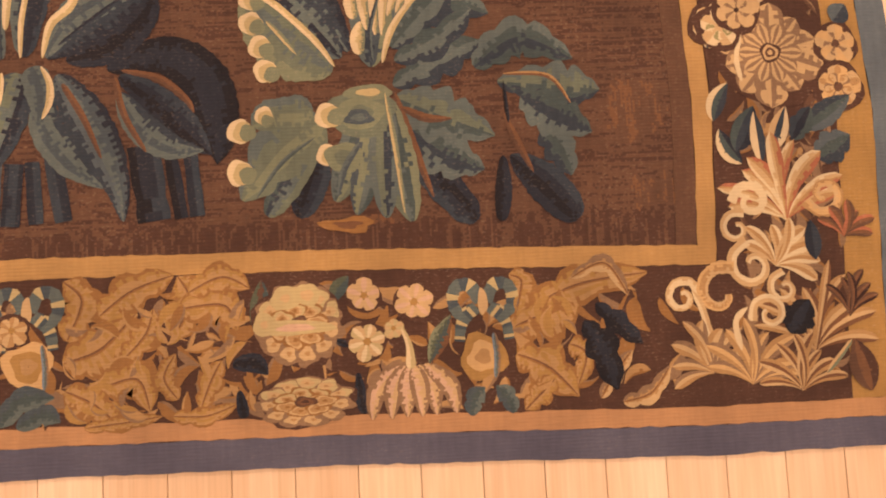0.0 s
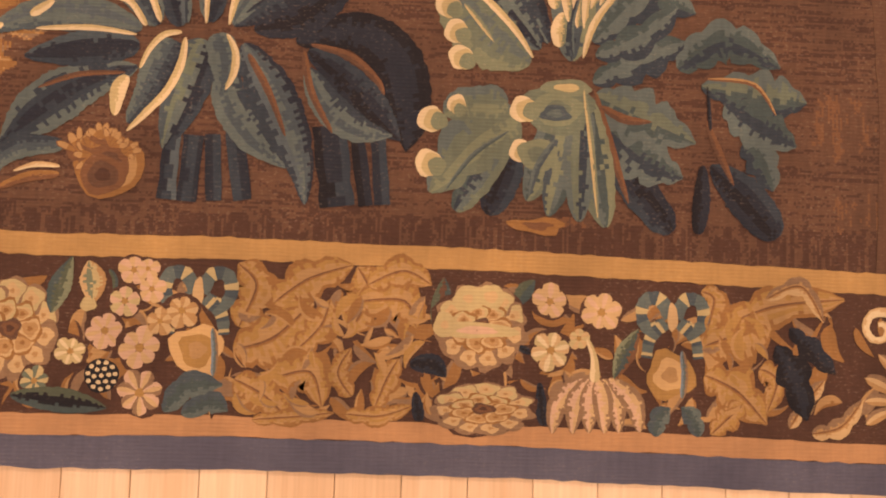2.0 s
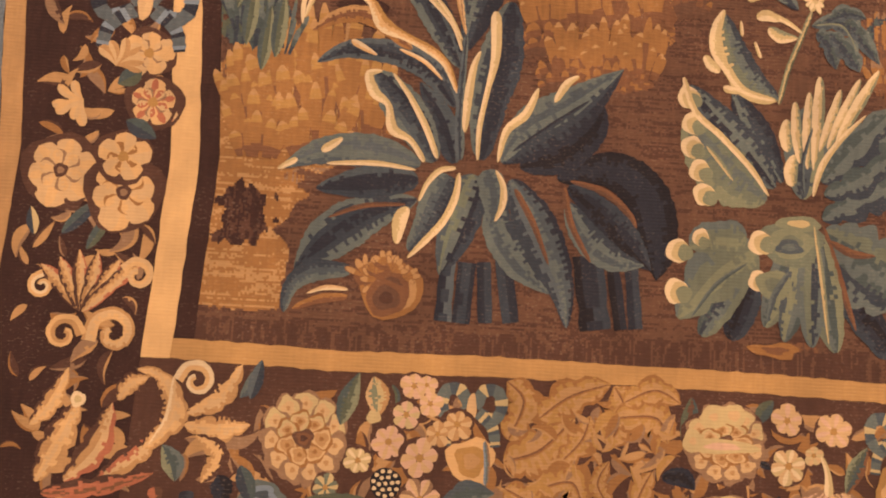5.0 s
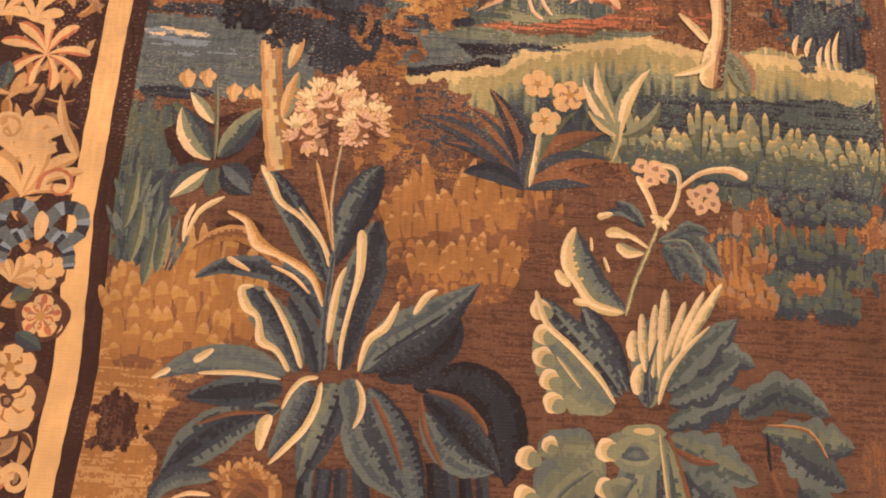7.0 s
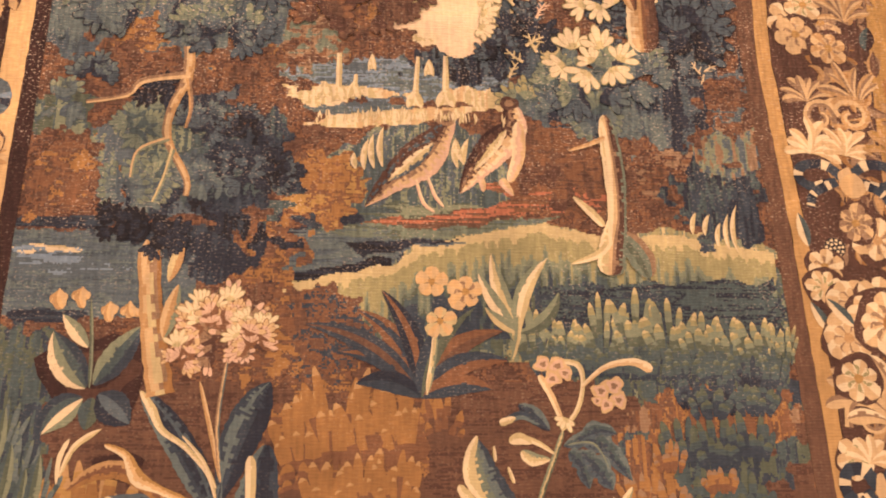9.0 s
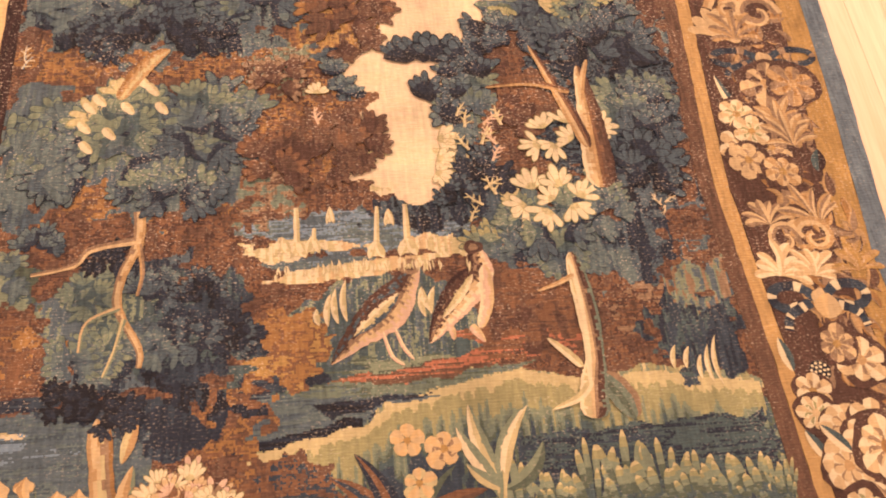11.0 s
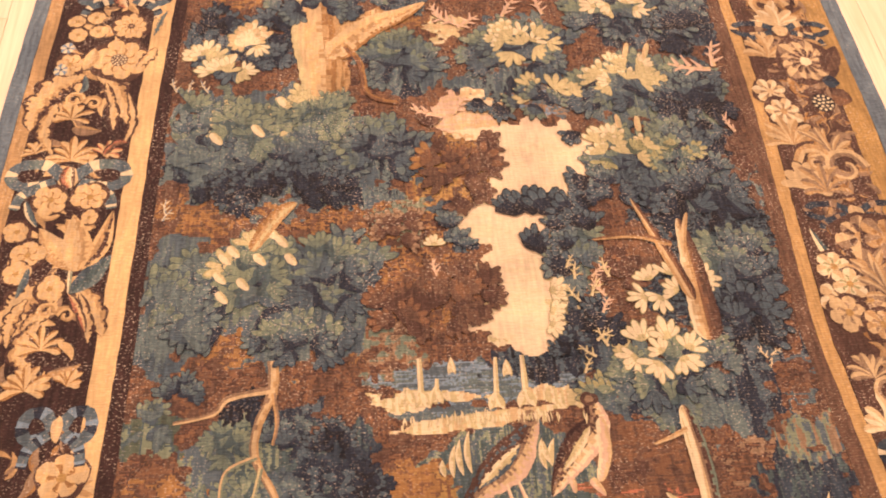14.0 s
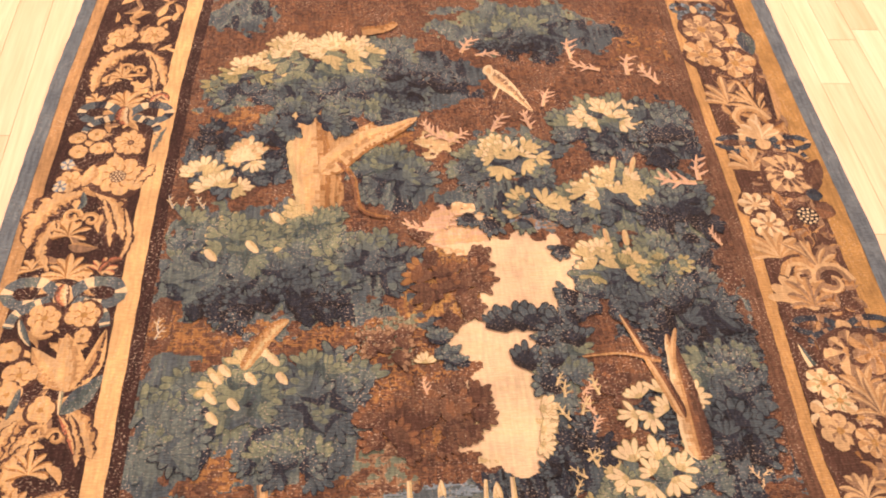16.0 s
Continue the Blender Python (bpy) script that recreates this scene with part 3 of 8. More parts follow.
mass("woven_foliage", "rust ochre", -0.119, 2.021, 0.0791, 0.0479, 25, 0.6, "speck")
# tree trunk of the great tree
mass("woven_tree", "buff tan honey straw", -0.270, 1.915, 0.0352, 0.1543, 0, 0.25, "hatch")
mass("woven_tree", "buff tan honey", -0.211, 2.003, 0.1039, 0.0327, 22, 0.3, "hatch")
mass("woven_tree", "tan ochre buff", -0.132, 2.058, 0.0799, 0.0226, 28, 0.3, "hatch")
mass("woven_tree", "tan ochre", -0.223, 1.864, 0.0224, 0.0832, 0, 0.3, "hatch")
# open sky between the crowns
mass("woven_sky", "sky cream sky", 0.179, 1.639, 0.0963, 0.0918, 0, 0.5, "rows")
mass("woven_sky", "sky cream", 0.203, 1.552, 0.0645, 0.0700, 0, 0.5, "rows")
mass("woven_sky", "sky cream", 0.114, 1.487, 0.0704, 0.0610, 0, 0.6, "rows")
mass("woven_sky", "cream sky", 0.112, 1.337, 0.0538, 0.0713, 0, 0.6, "rows")
mass("woven_sky", "cream straw", 0.109, 1.268, 0.0691, 0.0338, 0, 0.6, "rows")
mass("woven_sky", "sky cream", 0.128, 1.210, 0.0411, 0.0216, 0, 0.3, "rows")
mass("woven_foliage", "umber rust", 0.044, 1.351, 0.0429, 0.0429, 0, 0.7, "speck")

patch("woven_sky", "pink buff pink", [(-0.049, 1.738), (0.012, 1.820), (0.040, 1.764), (0.124, 1.781), (0.114, 1.717), (0.007, 1.697)], 0.005, "rows")
patch("woven_sky", "sky sky cream", [(0.005, 1.705), (0.090, 1.717), (0.232, 1.718), (0.252, 1.679), (0.312, 1.684), (0.271, 1.596), (0.220, 1.545), (0.259, 1.496), (0.179, 1.469), (0.157, 1.415), (0.184, 1.363), (0.149, 1.326), (0.156, 1.286), (0.184, 1.252), (0.154, 1.218), (0.152, 1.192), (0.116, 1.184), (0.087, 1.199), (0.094, 1.224), (0.050, 1.242), (-0.011, 1.235), (-0.013, 1.249), (0.051, 1.266), (0.090, 1.314), (0.056, 1.345), (0.024, 1.371), (0.049, 1.400), (0.082, 1.416), (0.039, 1.422), (-0.002, 1.466), (-0.014, 1.499), (0.066, 1.506), (0.086, 1.566), (0.076, 1.640), (0.083, 1.685)], 0.003, "rows")


def weave_field():
    for p, nm in enumerate(PARTS):
        verts, faces, index = [], [], []
        for j in range(NY):
            y0 = GY0 + j * CELL
            row, own = DYE[j], PART[j] == p
            lo, hi = -0.574 + sx(y0), 0.679 + tx(y0)
            i0 = 0
            cuts = np.flatnonzero(np.diff(np.where(own, row, -1))) + 1
            for a, b in zip(np.r_[0, cuts], np.r_[cuts, NX]):
                if not own[a]:
                    continue
                x0, x1 = max(GX0 + a * CELL, lo), min(GX0 + b * CELL, hi)
                if x1 <= x0 or y0 < by(x0) - 0.012:
                    continue
                v = len(verts)
                verts += [(x0, y0, Z0), (x1, y0, Z0), (x1, y0 + CELL, Z0), (x0, y0 + CELL, Z0)]
                faces.append((v, v + 1, v + 2, v + 3))
                index.append(int(row[a]))
        if faces:
            link(nm, verts, faces, [WOOL[k] for k in HUES], rug, index)["kind"] = "stuff"


weave_field()

# ---- motifs: slips of weaving raised a hair above the ground ----
LAYER = [Z0 + 0.0012]
SHADE = {"coral": "rust", "cream": "olive", "straw": "moss", "olive": "moss", "sage": "teal", "slate": "steel", "steel": "navy", "verdi": "teal", "teal": "indigo", "moss": "indigo", "blue": "navy", "indigo": "navy", "navy": "ink", "ink": "ink", "buff": "taupe", "honey": "ochre", "taupe": "bark", "umber": "bark", "rust": "umber", "ochre": "rust", "pink": "rust", "tan": "ochre", "gold": "rust"}


class Slip:
    """Collects the strips of one motif."""

    def __init__(self, name, parent=None, label=""):
        self.name, self.parent, self.label = name, parent or rug, label
        self.verts, self.faces, self.index = [], [], []
        self.rnd = random.Random(name + str(round(LAYER[0], 7)))

    def lift(self):
        LAYER[0] += 0.0000003
        return LAYER[0]

    def grid(self, rows, dyes, jitter=0.045, along=False):
        """rows: across-lines of points from one rim to the other; dyes run from rim to rim."""
        z, n, m = self.lift(), len(rows[0]), len(dyes)
        v = len(self.verts)
        for r in rows:
            self.verts += [(x, y, z) for x, y in r]
        for i in range(len(rows) - 1):
            for k in range(n - 1):
                a = v + i * n + k
                self.faces.append((a, a + 1, a + n + 1, a + n))
                u = (i + 0.5) / (len(rows) - 1) if along else (k + 0.5) / (n - 1) + jitter * self.rnd.uniform(-1, 1)
                self.index.append(HUES.index(dyes[min(m - 1, max(0, int(u * m)))]))

    def leaf(self, x0, y0, x1, y1, w, dyes, bend=0.0, lobes=0, depth=0.3, belly=0.45, across=12, along=26, blunt=0.75, stem=0.12, ends=None):
        """A leaf from its foot to its tip; dyes run from the left rim to the right one."""
        dyes = dyes.split()
        dx, dy = x1 - x0, y1 - y0
        length = math.hypot(dx, dy) or 1e-6
        ux, uy = dx / length, dy / length
        px, py = -uy, ux
        rows = []
        p = math.log(0.5) / math.log(belly)
        for i in range(along + 1):
            s = i / along
            off = bend * length * 4 * s * (1 - s)
            bx, byy = x0 + dx * s + px * off, y0 + dy * s + py * off
            t = bend * 4 * (1 - 2 * s)
            nx, ny = px - ux * t, py - uy * t
            q = math.hypot(nx, ny)
            nx, ny = nx / q, ny / q
            half = 0.5 * w * max(stem * (1 - s), math.sin(math.pi * s ** p) ** blunt if 0 < s < 1 else 0.0)
            if lobes:
                half *= 1 - depth + depth * abs(math.sin(math.pi * (lobes * s + 0.1))) ** 0.6 * 1.15
            half *= self.rnd.uniform(0.95, 1.05)
            rows.append([(bx + nx * half * (1 - 2 * k / across), byy + ny * half * (1 - 2 * k / across)) for k in range(across + 1)])
        self.grid(rows, dyes)
        return self

    def path(self, pts, w0, w1, dyes, across=4, jitter=0.1, along=False, taper=False):
        """A band along a few corner points, smoothed."""
        dyes = dyes.split()
        fine = []
        n = len(pts)
        for i in range(n - 1):
            a, b, c, d = pts[max(0, i - 1)], pts[i], pts[i + 1], pts[min(n - 1, i + 2)]
            for k in range(6):
                t = k / 6
                fine.append(tuple(0.5 * (2 * b[q] + (c[q] - a[q]) * t + (2 * a[q] - 5 * b[q] + 4 * c[q] - d[q]) * t * t + (3 * b[q] - a[q] - 3 * c[q] + d[q]) * t ** 3) for q in (0, 1)))
        fine.append(pts[-1])
        rows = []
        for i, (x, y) in enumerate(fine):
            a, b = fine[max(0, i - 1)], fine[min(len(fine) - 1, i + 1)]
            tx_, ty_ = b[0] - a[0], b[1] - a[1]
            q = math.hypot(tx_, ty_) or 1e-6
            q01 = i / (len(fine) - 1)
            half = 0.5 * (w0 + (w1 - w0) * q01) * self.rnd.uniform(0.88, 1.1)
            if taper:
                half *= min(1.0, 0.2 + 4 * q01, 0.1 + 4 * (1 - q01))
            rows.append([(x - ty_ / q * half * (1 - 2 * k / across), y + tx_ / q * half * (1 - 2 * k / across)) for k in range(across + 1)])
        self.grid(rows, dyes, jitter, along)
        return self

    def disc(self, x, y, rx, ry, dyes, rot=0.0, wob=0.08, n=18):
        """A round patch in rings, from the rim to the middle."""
        dyes = dyes.split()
        z, v, m = self.lift(), len(self.verts), len(dyes)
        c, s = math.cos(radians(rot)), math.sin(radians(rot))
        ph = self.rnd.uniform(0, 6)
        for r in range(m + 1):
            f = 1 - r / m if r < m else 0.02
            for k in range(n):
                a = 2 * math.pi * k / n
                g = f * (1 + wob * math.sin(3 * a + ph + r) + wob * 0.6 * math.sin(5 * a - ph))
                ex, ey = rx * g * math.cos(a), ry * g * math.sin(a)
                self.verts.append((x + ex * c - ey * s, y + ex * s + ey * c, z))
        for r in range(m):
            for k in range(n):
                a, b = v + r * n + k, v + r * n + (k + 1) % n
                self.faces.append((a, b, b + n, a + n))
                self.index.append(HUES.index(dyes[r]))
        return self

    def done(self):
        return link(self.name, self.verts, self.faces, [WOOL[k] for k in HUES], self.parent, self.index, self.label)


def holder(name, label=""):
    """A motif made of several slips."""
    ob = new(name)
    ob.parent = rug
    if label:
        ob["label"] = label
    return ob


def leaf(parent, *a, **k):
    return Slip("leaf", parent).leaf(*a, **k).done()


def stem(parent, pts, w0, w1, dyes="sage olive moss", name="stem"):
    return Slip(name, parent).path(pts, w0, w1, dyes, taper=True).done()


def frond(parent, pts, dyes, lobes=0, depth=0.34, across=8, name="leaf", label=""):
    """A leaf along a curved rib; pts are (x, y, width) from foot to tip, dyes run from the left rim to the right one."""
    s = Slip(name, parent, label)
    fine, n = [], len(pts)
    for i in range(n - 1):
        a, b, c, d = pts[max(0, i - 1)], pts[i], pts[i + 1], pts[min(n - 1, i + 2)]
        for k in range(14):
            t = k / 14
            fine.append([0.5 * (2 * b[q] + (c[q] - a[q]) * t + (2 * a[q] - 5 * b[q] + 4 * c[q] - d[q]) * t * t + (3 * b[q] - a[q] - 3 * c[q] + d[q]) * t ** 3) for q in (0, 1, 2)])
    fine.append(list(pts[-1]))
    rows, m = [], len(fine) - 1
    for i, (x, y, w) in enumerate(fine):
        a, b = fine[max(0, i - 1)], fine[min(m, i + 1)]
        ux, uy = b[0] - a[0], b[1] - a[1]
        q = math.hypot(ux, uy) or 1e-6
        e = min(i, m - i)
        half = 0.5 * max(0.001, w) * (0.3, 0.55, 0.74, 0.86, 0.95, 1.0)[min(5, e)] * s.rnd.uniform(0.94, 1.06)
        if lobes:
            half *= 1 - depth + depth * 1.35 * abs(math.sin(math.pi * (lobes * i / m + 0.15))) ** 0.6
        rows.append([(x - uy / q * half * (1 - 2 * k / across), y + ux / q * half * (1 - 2 * k / across)) for k in range(across + 1)])
    s.grid(rows, dyes.split(), 0.04 if name in ("trunk", "branch", "root") else 0.09)
    return s.done()


def finger(s, x, y, le, a, w, dyes):
    """One rounded lobe of a leaf, from its foot outwards; dyes run from the foot to the tip."""
    c, q = math.cos(a), math.sin(a)
    if s.name == "foliage" and not -0.566 + sx(y) < x + c * le < 0.655 + tx(y):
        return
    rows = []
    for u, f in ((0.0, 0.45), (0.3, 0.7), (0.55, 0.95), (0.75, 1.0), (0.9, 0.75), (1.0, 0.22)):
        h = 0.5 * w * f * s.rnd.uniform(0.9, 1.1)
        bx, by_ = x + c * le * u, y + q * le * u
        rows.append([(bx - q * h * k, by_ + c * h * k) for k in (1, 0.33, -0.33, -1)])
    s.grid(rows, dyes, 0.0, True)


def oak(s, x, y, r, turn, low, mid, tip, n=6, spread=170.0):
    """A lobed leaf of rounded fingers round its foot; the lobes towards the upper left catch the light."""
    if mid not in ("cream", "straw") and -0.566 + sx(y) < x - r and x + r < 0.655 + tx(y):
        s.disc(x + 0.2 * r * math.cos(radians(turn)), y + 0.2 * r * math.sin(radians(turn)), r * 0.6, r * 0.55, SHADE.get(low, low) if low not in ("cream", "straw", "honey", "buff") else low, wob=0.14, n=14)
    for i in sorted(range(n), key=lambda k: -abs(k - (n - 1) / 2)):
        a = radians(turn + spread * ((i + 0.5) / n - 0.5) + s.rnd.uniform(-8, 8))
        le = r * s.rnd.uniform(0.78, 1.18)
        w = r * s.rnd.uniform(0.29, 0.37) * (spread / 170.0) ** 0.3
        lit = math.cos(a - radians(125)) + s.rnd.uniform(-0.35, 0.35)
        end = tip if lit > 0.45 else mid
        pale = mid in ("cream", "straw", "sky")
        finger(s, x, y, le * 1.05, a, w * 1.2, ["straw" if end == "sky" else "olive" if pale else SHADE.get(low, low)])
        finger(s, x, y, le, a, w, ["straw", mid, mid, end, end] if pale else [low, low, mid, mid, end])


def rosette(x, y, r, dyes, n=9, turn=90.0, spread=300.0, parent=None, wide=0.42, inner=0.15, name="foliage", squash=0.8):
    """A spray of lobed leaves round a point; dyes run from the shaded leaves to the lit ones."""
    return clump(x, y, r * 0.8, r * 0.8 * squash, dyes, parent, turn, spread, name)


def clump(x, y, rx, ry, dyes, parent=None, turn=90.0, spread=330.0, name="foliage", size=0.0):
    """A crown of overlapping lobed leaves, dark below and lit towards the top."""
    s = Slip(name, parent)
    names = dyes.split()
    m = len(names)
    le = size or min(0.042, max(0.02, 0.5 * min(rx, ry) + 0.008))
    count = max(6, int(3.0 * rx * ry / (le * le)))
    spots = []
    for i in range(count):
        f, a = math.sqrt((i + 0.5) / count), radians(turn + spread * ((i * 0.618 + s.rnd.uniform(-0.06, 0.06)) % 1.0 - 0.5))
        spots.append((f, f * math.cos(a), f * math.sin(a)))
    for f, u, v in sorted(spots, key=lambda p: -p[0] + 0.5 * p[2] + s.rnd.uniform(-0.3, 0.3)):
        lit = min(0.999, max(0.0, 0.5 + 0.34 * v - 0.16 * u + s.rnd.uniform(-0.3, 0.3)))
        k = int(lit * m)
        low, mid, tip = names[max(0, k - 1)], names[k], names[min(m - 1, k + 1)]
        aim = math.degrees(math.atan2(v + 0.45, u)) + s.rnd.uniform(-40, 40)
        oak(s, x + rx * 0.8 * u, y + ry * 0.8 * v, le * s.rnd.uniform(0.85, 1.2), aim, low, mid, tip, s.rnd.choice((4, 5, 5)), s.rnd.uniform(115, 165))
    ob = s.done()
    ob["kind"] = "stuff"
    return ob


def spray(x, y, r, turn, dyes, n=7, spread=150.0, parent=None):
    """A single lobed leaf set by itself."""
    s = Slip("foliage", parent)
    d = dyes.split()
    oak(s, x, y, r, turn, d[0], d[len(d) // 2], d[-1], n, spread)
    return s.done()


def tuft(x, y, w, h, dyes, n=7, parent=None):
    """A clump of rounded grass blades, dark at the foot and pale at the tips."""
    s = Slip("grass_tuft", parent)
    d = dyes.split()
    for ring, f in enumerate((1.0, 0.66)):
        for i in range(n - ring):
            u = ((i + s.rnd.uniform(0.2, 0.8)) / (n - ring) - 0.5) * 2
            a = radians(90 - 26 * u + s.rnd.uniform(-7, 7))
            le = h * f * (1.05 - 0.45 * u * u) * s.rnd.uniform(0.85, 1.1)
            x0, y0 = x + 0.38 * w * u, y - 0.1 * h * ring
            finger(s, x0, y0, le, a, w * s.rnd.uniform(0.17, 0.24), d if s.rnd.random() < 0.75 else d[:-1])
    ob = s.done()
    ob["kind"] = "stuff"
    return ob


def twig(x, y, r, turn, dyes="pink buff", n=5, parent=None):
    """A bare pale twig with short side prongs."""
    s = Slip("twig", parent)
    a = radians(turn)
    c, q = math.cos(a), math.sin(a)
    s.path([(x, y), (x + 0.5 * r * c - 0.06 * r * q, y + 0.5 * r * q + 0.06 * r * c), (x + r * c, y + r * q)], 0.15 * r, 0.05 * r, dyes, across=2)
    for i in range(n):
        f = 0.2 + 0.7 * i / n
        b = a + radians((48 if i % 2 else -48) + s.rnd.uniform(-14, 14))
        le = r * s.rnd.uniform(0.22, 0.42)
        s.path([(x + f * r * c, y + f * r * q), (x + f * r * c + le * math.cos(b), y + f * r * q + le * math.sin(b))], 0.12 * r, 0.03 * r, dyes.split()[0], across=2)
    return s.done()


def scallop(parent, x, y, r, turn=0.0, dyes=("cream", "straw", "sage")):
    """A rounded leaf lobe with a pale outer rim; turn is where the leaf lies."""
    c, q = math.cos(radians(turn)), math.sin(radians(turn))
    s = Slip("leaf_edge", parent)
    for k, d in enumerate(dyes):
        f = 1 - 0.16 * k
        s.disc(x + 0.34 * k * r * c, y + 0.34 * k * r * q, r * f * 0.95, r * f, d, wob=0.06)
    return s.done()


def grass(x0, x1, y, h, n, dyes, lean=0.25):
    """A stand of separate grass blades."""
    s = Slip("grass_tuft")
    names = dyes.split()
    for i in range(n):
        off = min(1.0, max(-1.0, s.rnd.gauss(0, 0.5)))
        x = (x0 + x1) / 2 + off * (x1 - x0) / 2
        yy = y + (s.rnd.uniform(-0.35, 0.35) + 0.3 - 0.5 * off * off) * h
        hh = h * s.rnd.uniform(0.55, 1.1)
        s.leaf(x, yy, x + hh * s.rnd.uniform(-lean, lean), yy + hh, h * s.rnd.uniform(0.14, 0.26), s.rnd.choice(names) + " " + s.rnd.choice(names), bend=s.rnd.uniform(-0.06, 0.06), belly=0.5, across=2, along=6, blunt=0.8)
    ob = s.done()
    ob["kind"] = "stuff"
    return ob


def fill(x0, x1, y0, y1, n, size, dyes, seed=1):
    """Close-packed scraps of scrolling leaf that fill a border ground."""
    s = Slip("leaf_filling")
    s.rnd = random.Random(seed)
    names = dyes.split()
    for i in range(n):
        x, y, a = s.rnd.uniform(x0, x1), s.rnd.uniform(y0, y1), s.rnd.uniform(0, 6.28)
        le = size * s.rnd.uniform(0.6, 1.3)
        xe, ye = x + le * math.cos(a), y + le * math.sin(a)
        if not (x0 < xe < x1 and y0 < ye < y1):
            continue
        d = s.rnd.sample(names, 2)
        s.leaf(x, y, xe, ye, le * s.rnd.uniform(0.25, 0.45), d[0] + " " + d[0] + " " + d[1], bend=s.rnd.uniform(-0.25, 0.25), belly=0.6, across=4, along=9, blunt=0.6)
    ob = s.done()
    ob["kind"] = "stuff"
    return ob


def flower(x, y, r, petals, dyes, eye, n=6, parent=None, squash=1.0, wide=0.85, turn=15.0, rim="", name="flower"):
    """A flower with separate petals round a woven eye."""
    top = holder(name) if parent is None else parent
    names = dyes
    if parent is None and r > 0.018:
        Slip("petal_outline", top).disc(x, y, r * 1.08, r * 1.08 * squash, "bark sepia", wob=0.06).done()
    for i in range(petals):
        a = radians(turn + 360.0 * i / petals)
        c, s = math.cos(a), math.sin(a) * squash
        jog = random.Random(i + round(1e4 * x)).uniform(0.82, 1.12)
        Slip("petal", top).leaf(x + 0.12 * r * c, y + 0.12 * r * s, x + r * jog * c, y + r * jog * s, r * wide * 6.0 / petals * 0.86 * jog, names, belly=0.62, across=6, along=11, blunt=0.6, lobes=3, depth=0.12).done()
    if r > 0.03:
        back = " ".join(reversed(names.split())) + " " + SHADE.get(names.split()[0], "rust")
        for i in range(petals):
            a = radians(turn + 360.0 * (i + 0.5) / petals)
            c, s = math.cos(a), math.sin(a) * squash
            Slip("petal", top).leaf(x + 0.1 * r * c, y + 0.1 * r * s, x + 0.62 * r * c, y + 0.62 * r * s, r * wide * 3.0 / petals, back, belly=0.62, across=5, along=9, blunt=0.6, lobes=2, depth=0.15).done()
    if eye:
        Slip("flower_eye", top).disc(x, y, r * 0.2, r * 0.2 * squash, eye).done()
    return top


def berry(x, y, r, ground="ink", dots="cream", name="berry"):
    s = Slip(name)
    s.disc(x, y, r, r, ground + " " + ground, wob=0.03)
    for ring, cnt in ((0.0, 1), (0.42, 6), (0.78, 11)):
        for i in range(cnt):
            a = 2 * math.pi * (i + 0.3 * ring) / cnt
            s.disc(x + ring * r * math.cos(a), y + ring * r * math.sin(a), r * 0.15, r * 0.13, dots, n=7)
    return s.done()


def scroll(x, y, r, dyes, turn=0.0, turns=1.15, hand=1, w=0.4, parent=None):
    """A curled scroll end, from the outside in."""
    pts = []
    n = 9
    for i in range(n):
        t = i / (n - 1)
        a = radians(turn) + hand * t * turns * 2 * math.pi
        pts.append((x + r * (1 - 0.78 * t) * math.cos(a), y + r * (1 - 0.78 * t) * math.sin(a)))
    return Slip("scroll", parent).path(pts, r * w * 1.2, r * w * 0.6, dyes).done()


def fan(x, y, r, turn, dyes, n=7, spread=150.0, wide=0.34, parent=None, name="acanthus_fan", curl=0.12):
    """An acanthus spray: long leaves spreading from one foot."""
    top = parent or holder(name)
    dice = random.Random(round(1e4 * (x + y)))
    for i in sorted(range(n), key=lambda q: -abs(q - (n - 1) / 2)):
        f = (i / (n - 1) - 0.5) if n > 1 else 0.0
        a = radians(turn + spread * f + dice.uniform(-6, 6))
        le = r * (1.0 - 0.5 * abs(f)) * dice.uniform(0.8, 1.1)
        Slip("leaf", top).leaf(x, y, x + le * math.cos(a), y + le * math.sin(a), r * wide * dice.uniform(0.7, 1.1), dyes, bend=-curl * (1 if f > 0 else -1 if f < 0 else 0), belly=0.7, across=6, along=13, blunt=0.42, lobes=2, depth=0.1).done()
    return top


def bow(x, y, w, h, turn=0.0, dyes=("blue", "paleblue", "navy")):
    """A striped ribbon bow tied across the garland."""
    top = holder("ribbon_bow", "blue and cream striped ribbon bow")
    c, s = math.cos(radians(turn)), math.sin(radians(turn))

    def at(u, v):
        return (x + u * c - v * s, y + u * s + v * c)

    stripes = " ".join((dyes[0], dyes[0], dyes[1], dyes[2]) * 3)
    for side in (-1, 1):
        arc = [at(side * w * u, h * v) for u, v in ((0.04, 0.0), (0.2, 0.32), (0.42, 0.30), (0.48, 0.0), (0.36, -0.22), (0.12, -0.1))]
        Slip("loop", top).path(arc, h * 0.26, h * 0.22, stripes, along=True).done()
        Slip("tail", top).path([at(side * w * 0.1, -h * 0.1), at(side * w * 0.34, -h * 0.38), at(side * w * 0.40, -h * 0.75)], h * 0.24, h * 0.2, stripes, along=True).done()
    Slip("knot", top).disc(x, y, w * 0.08, h * 0.26, "buff").done()
    return top


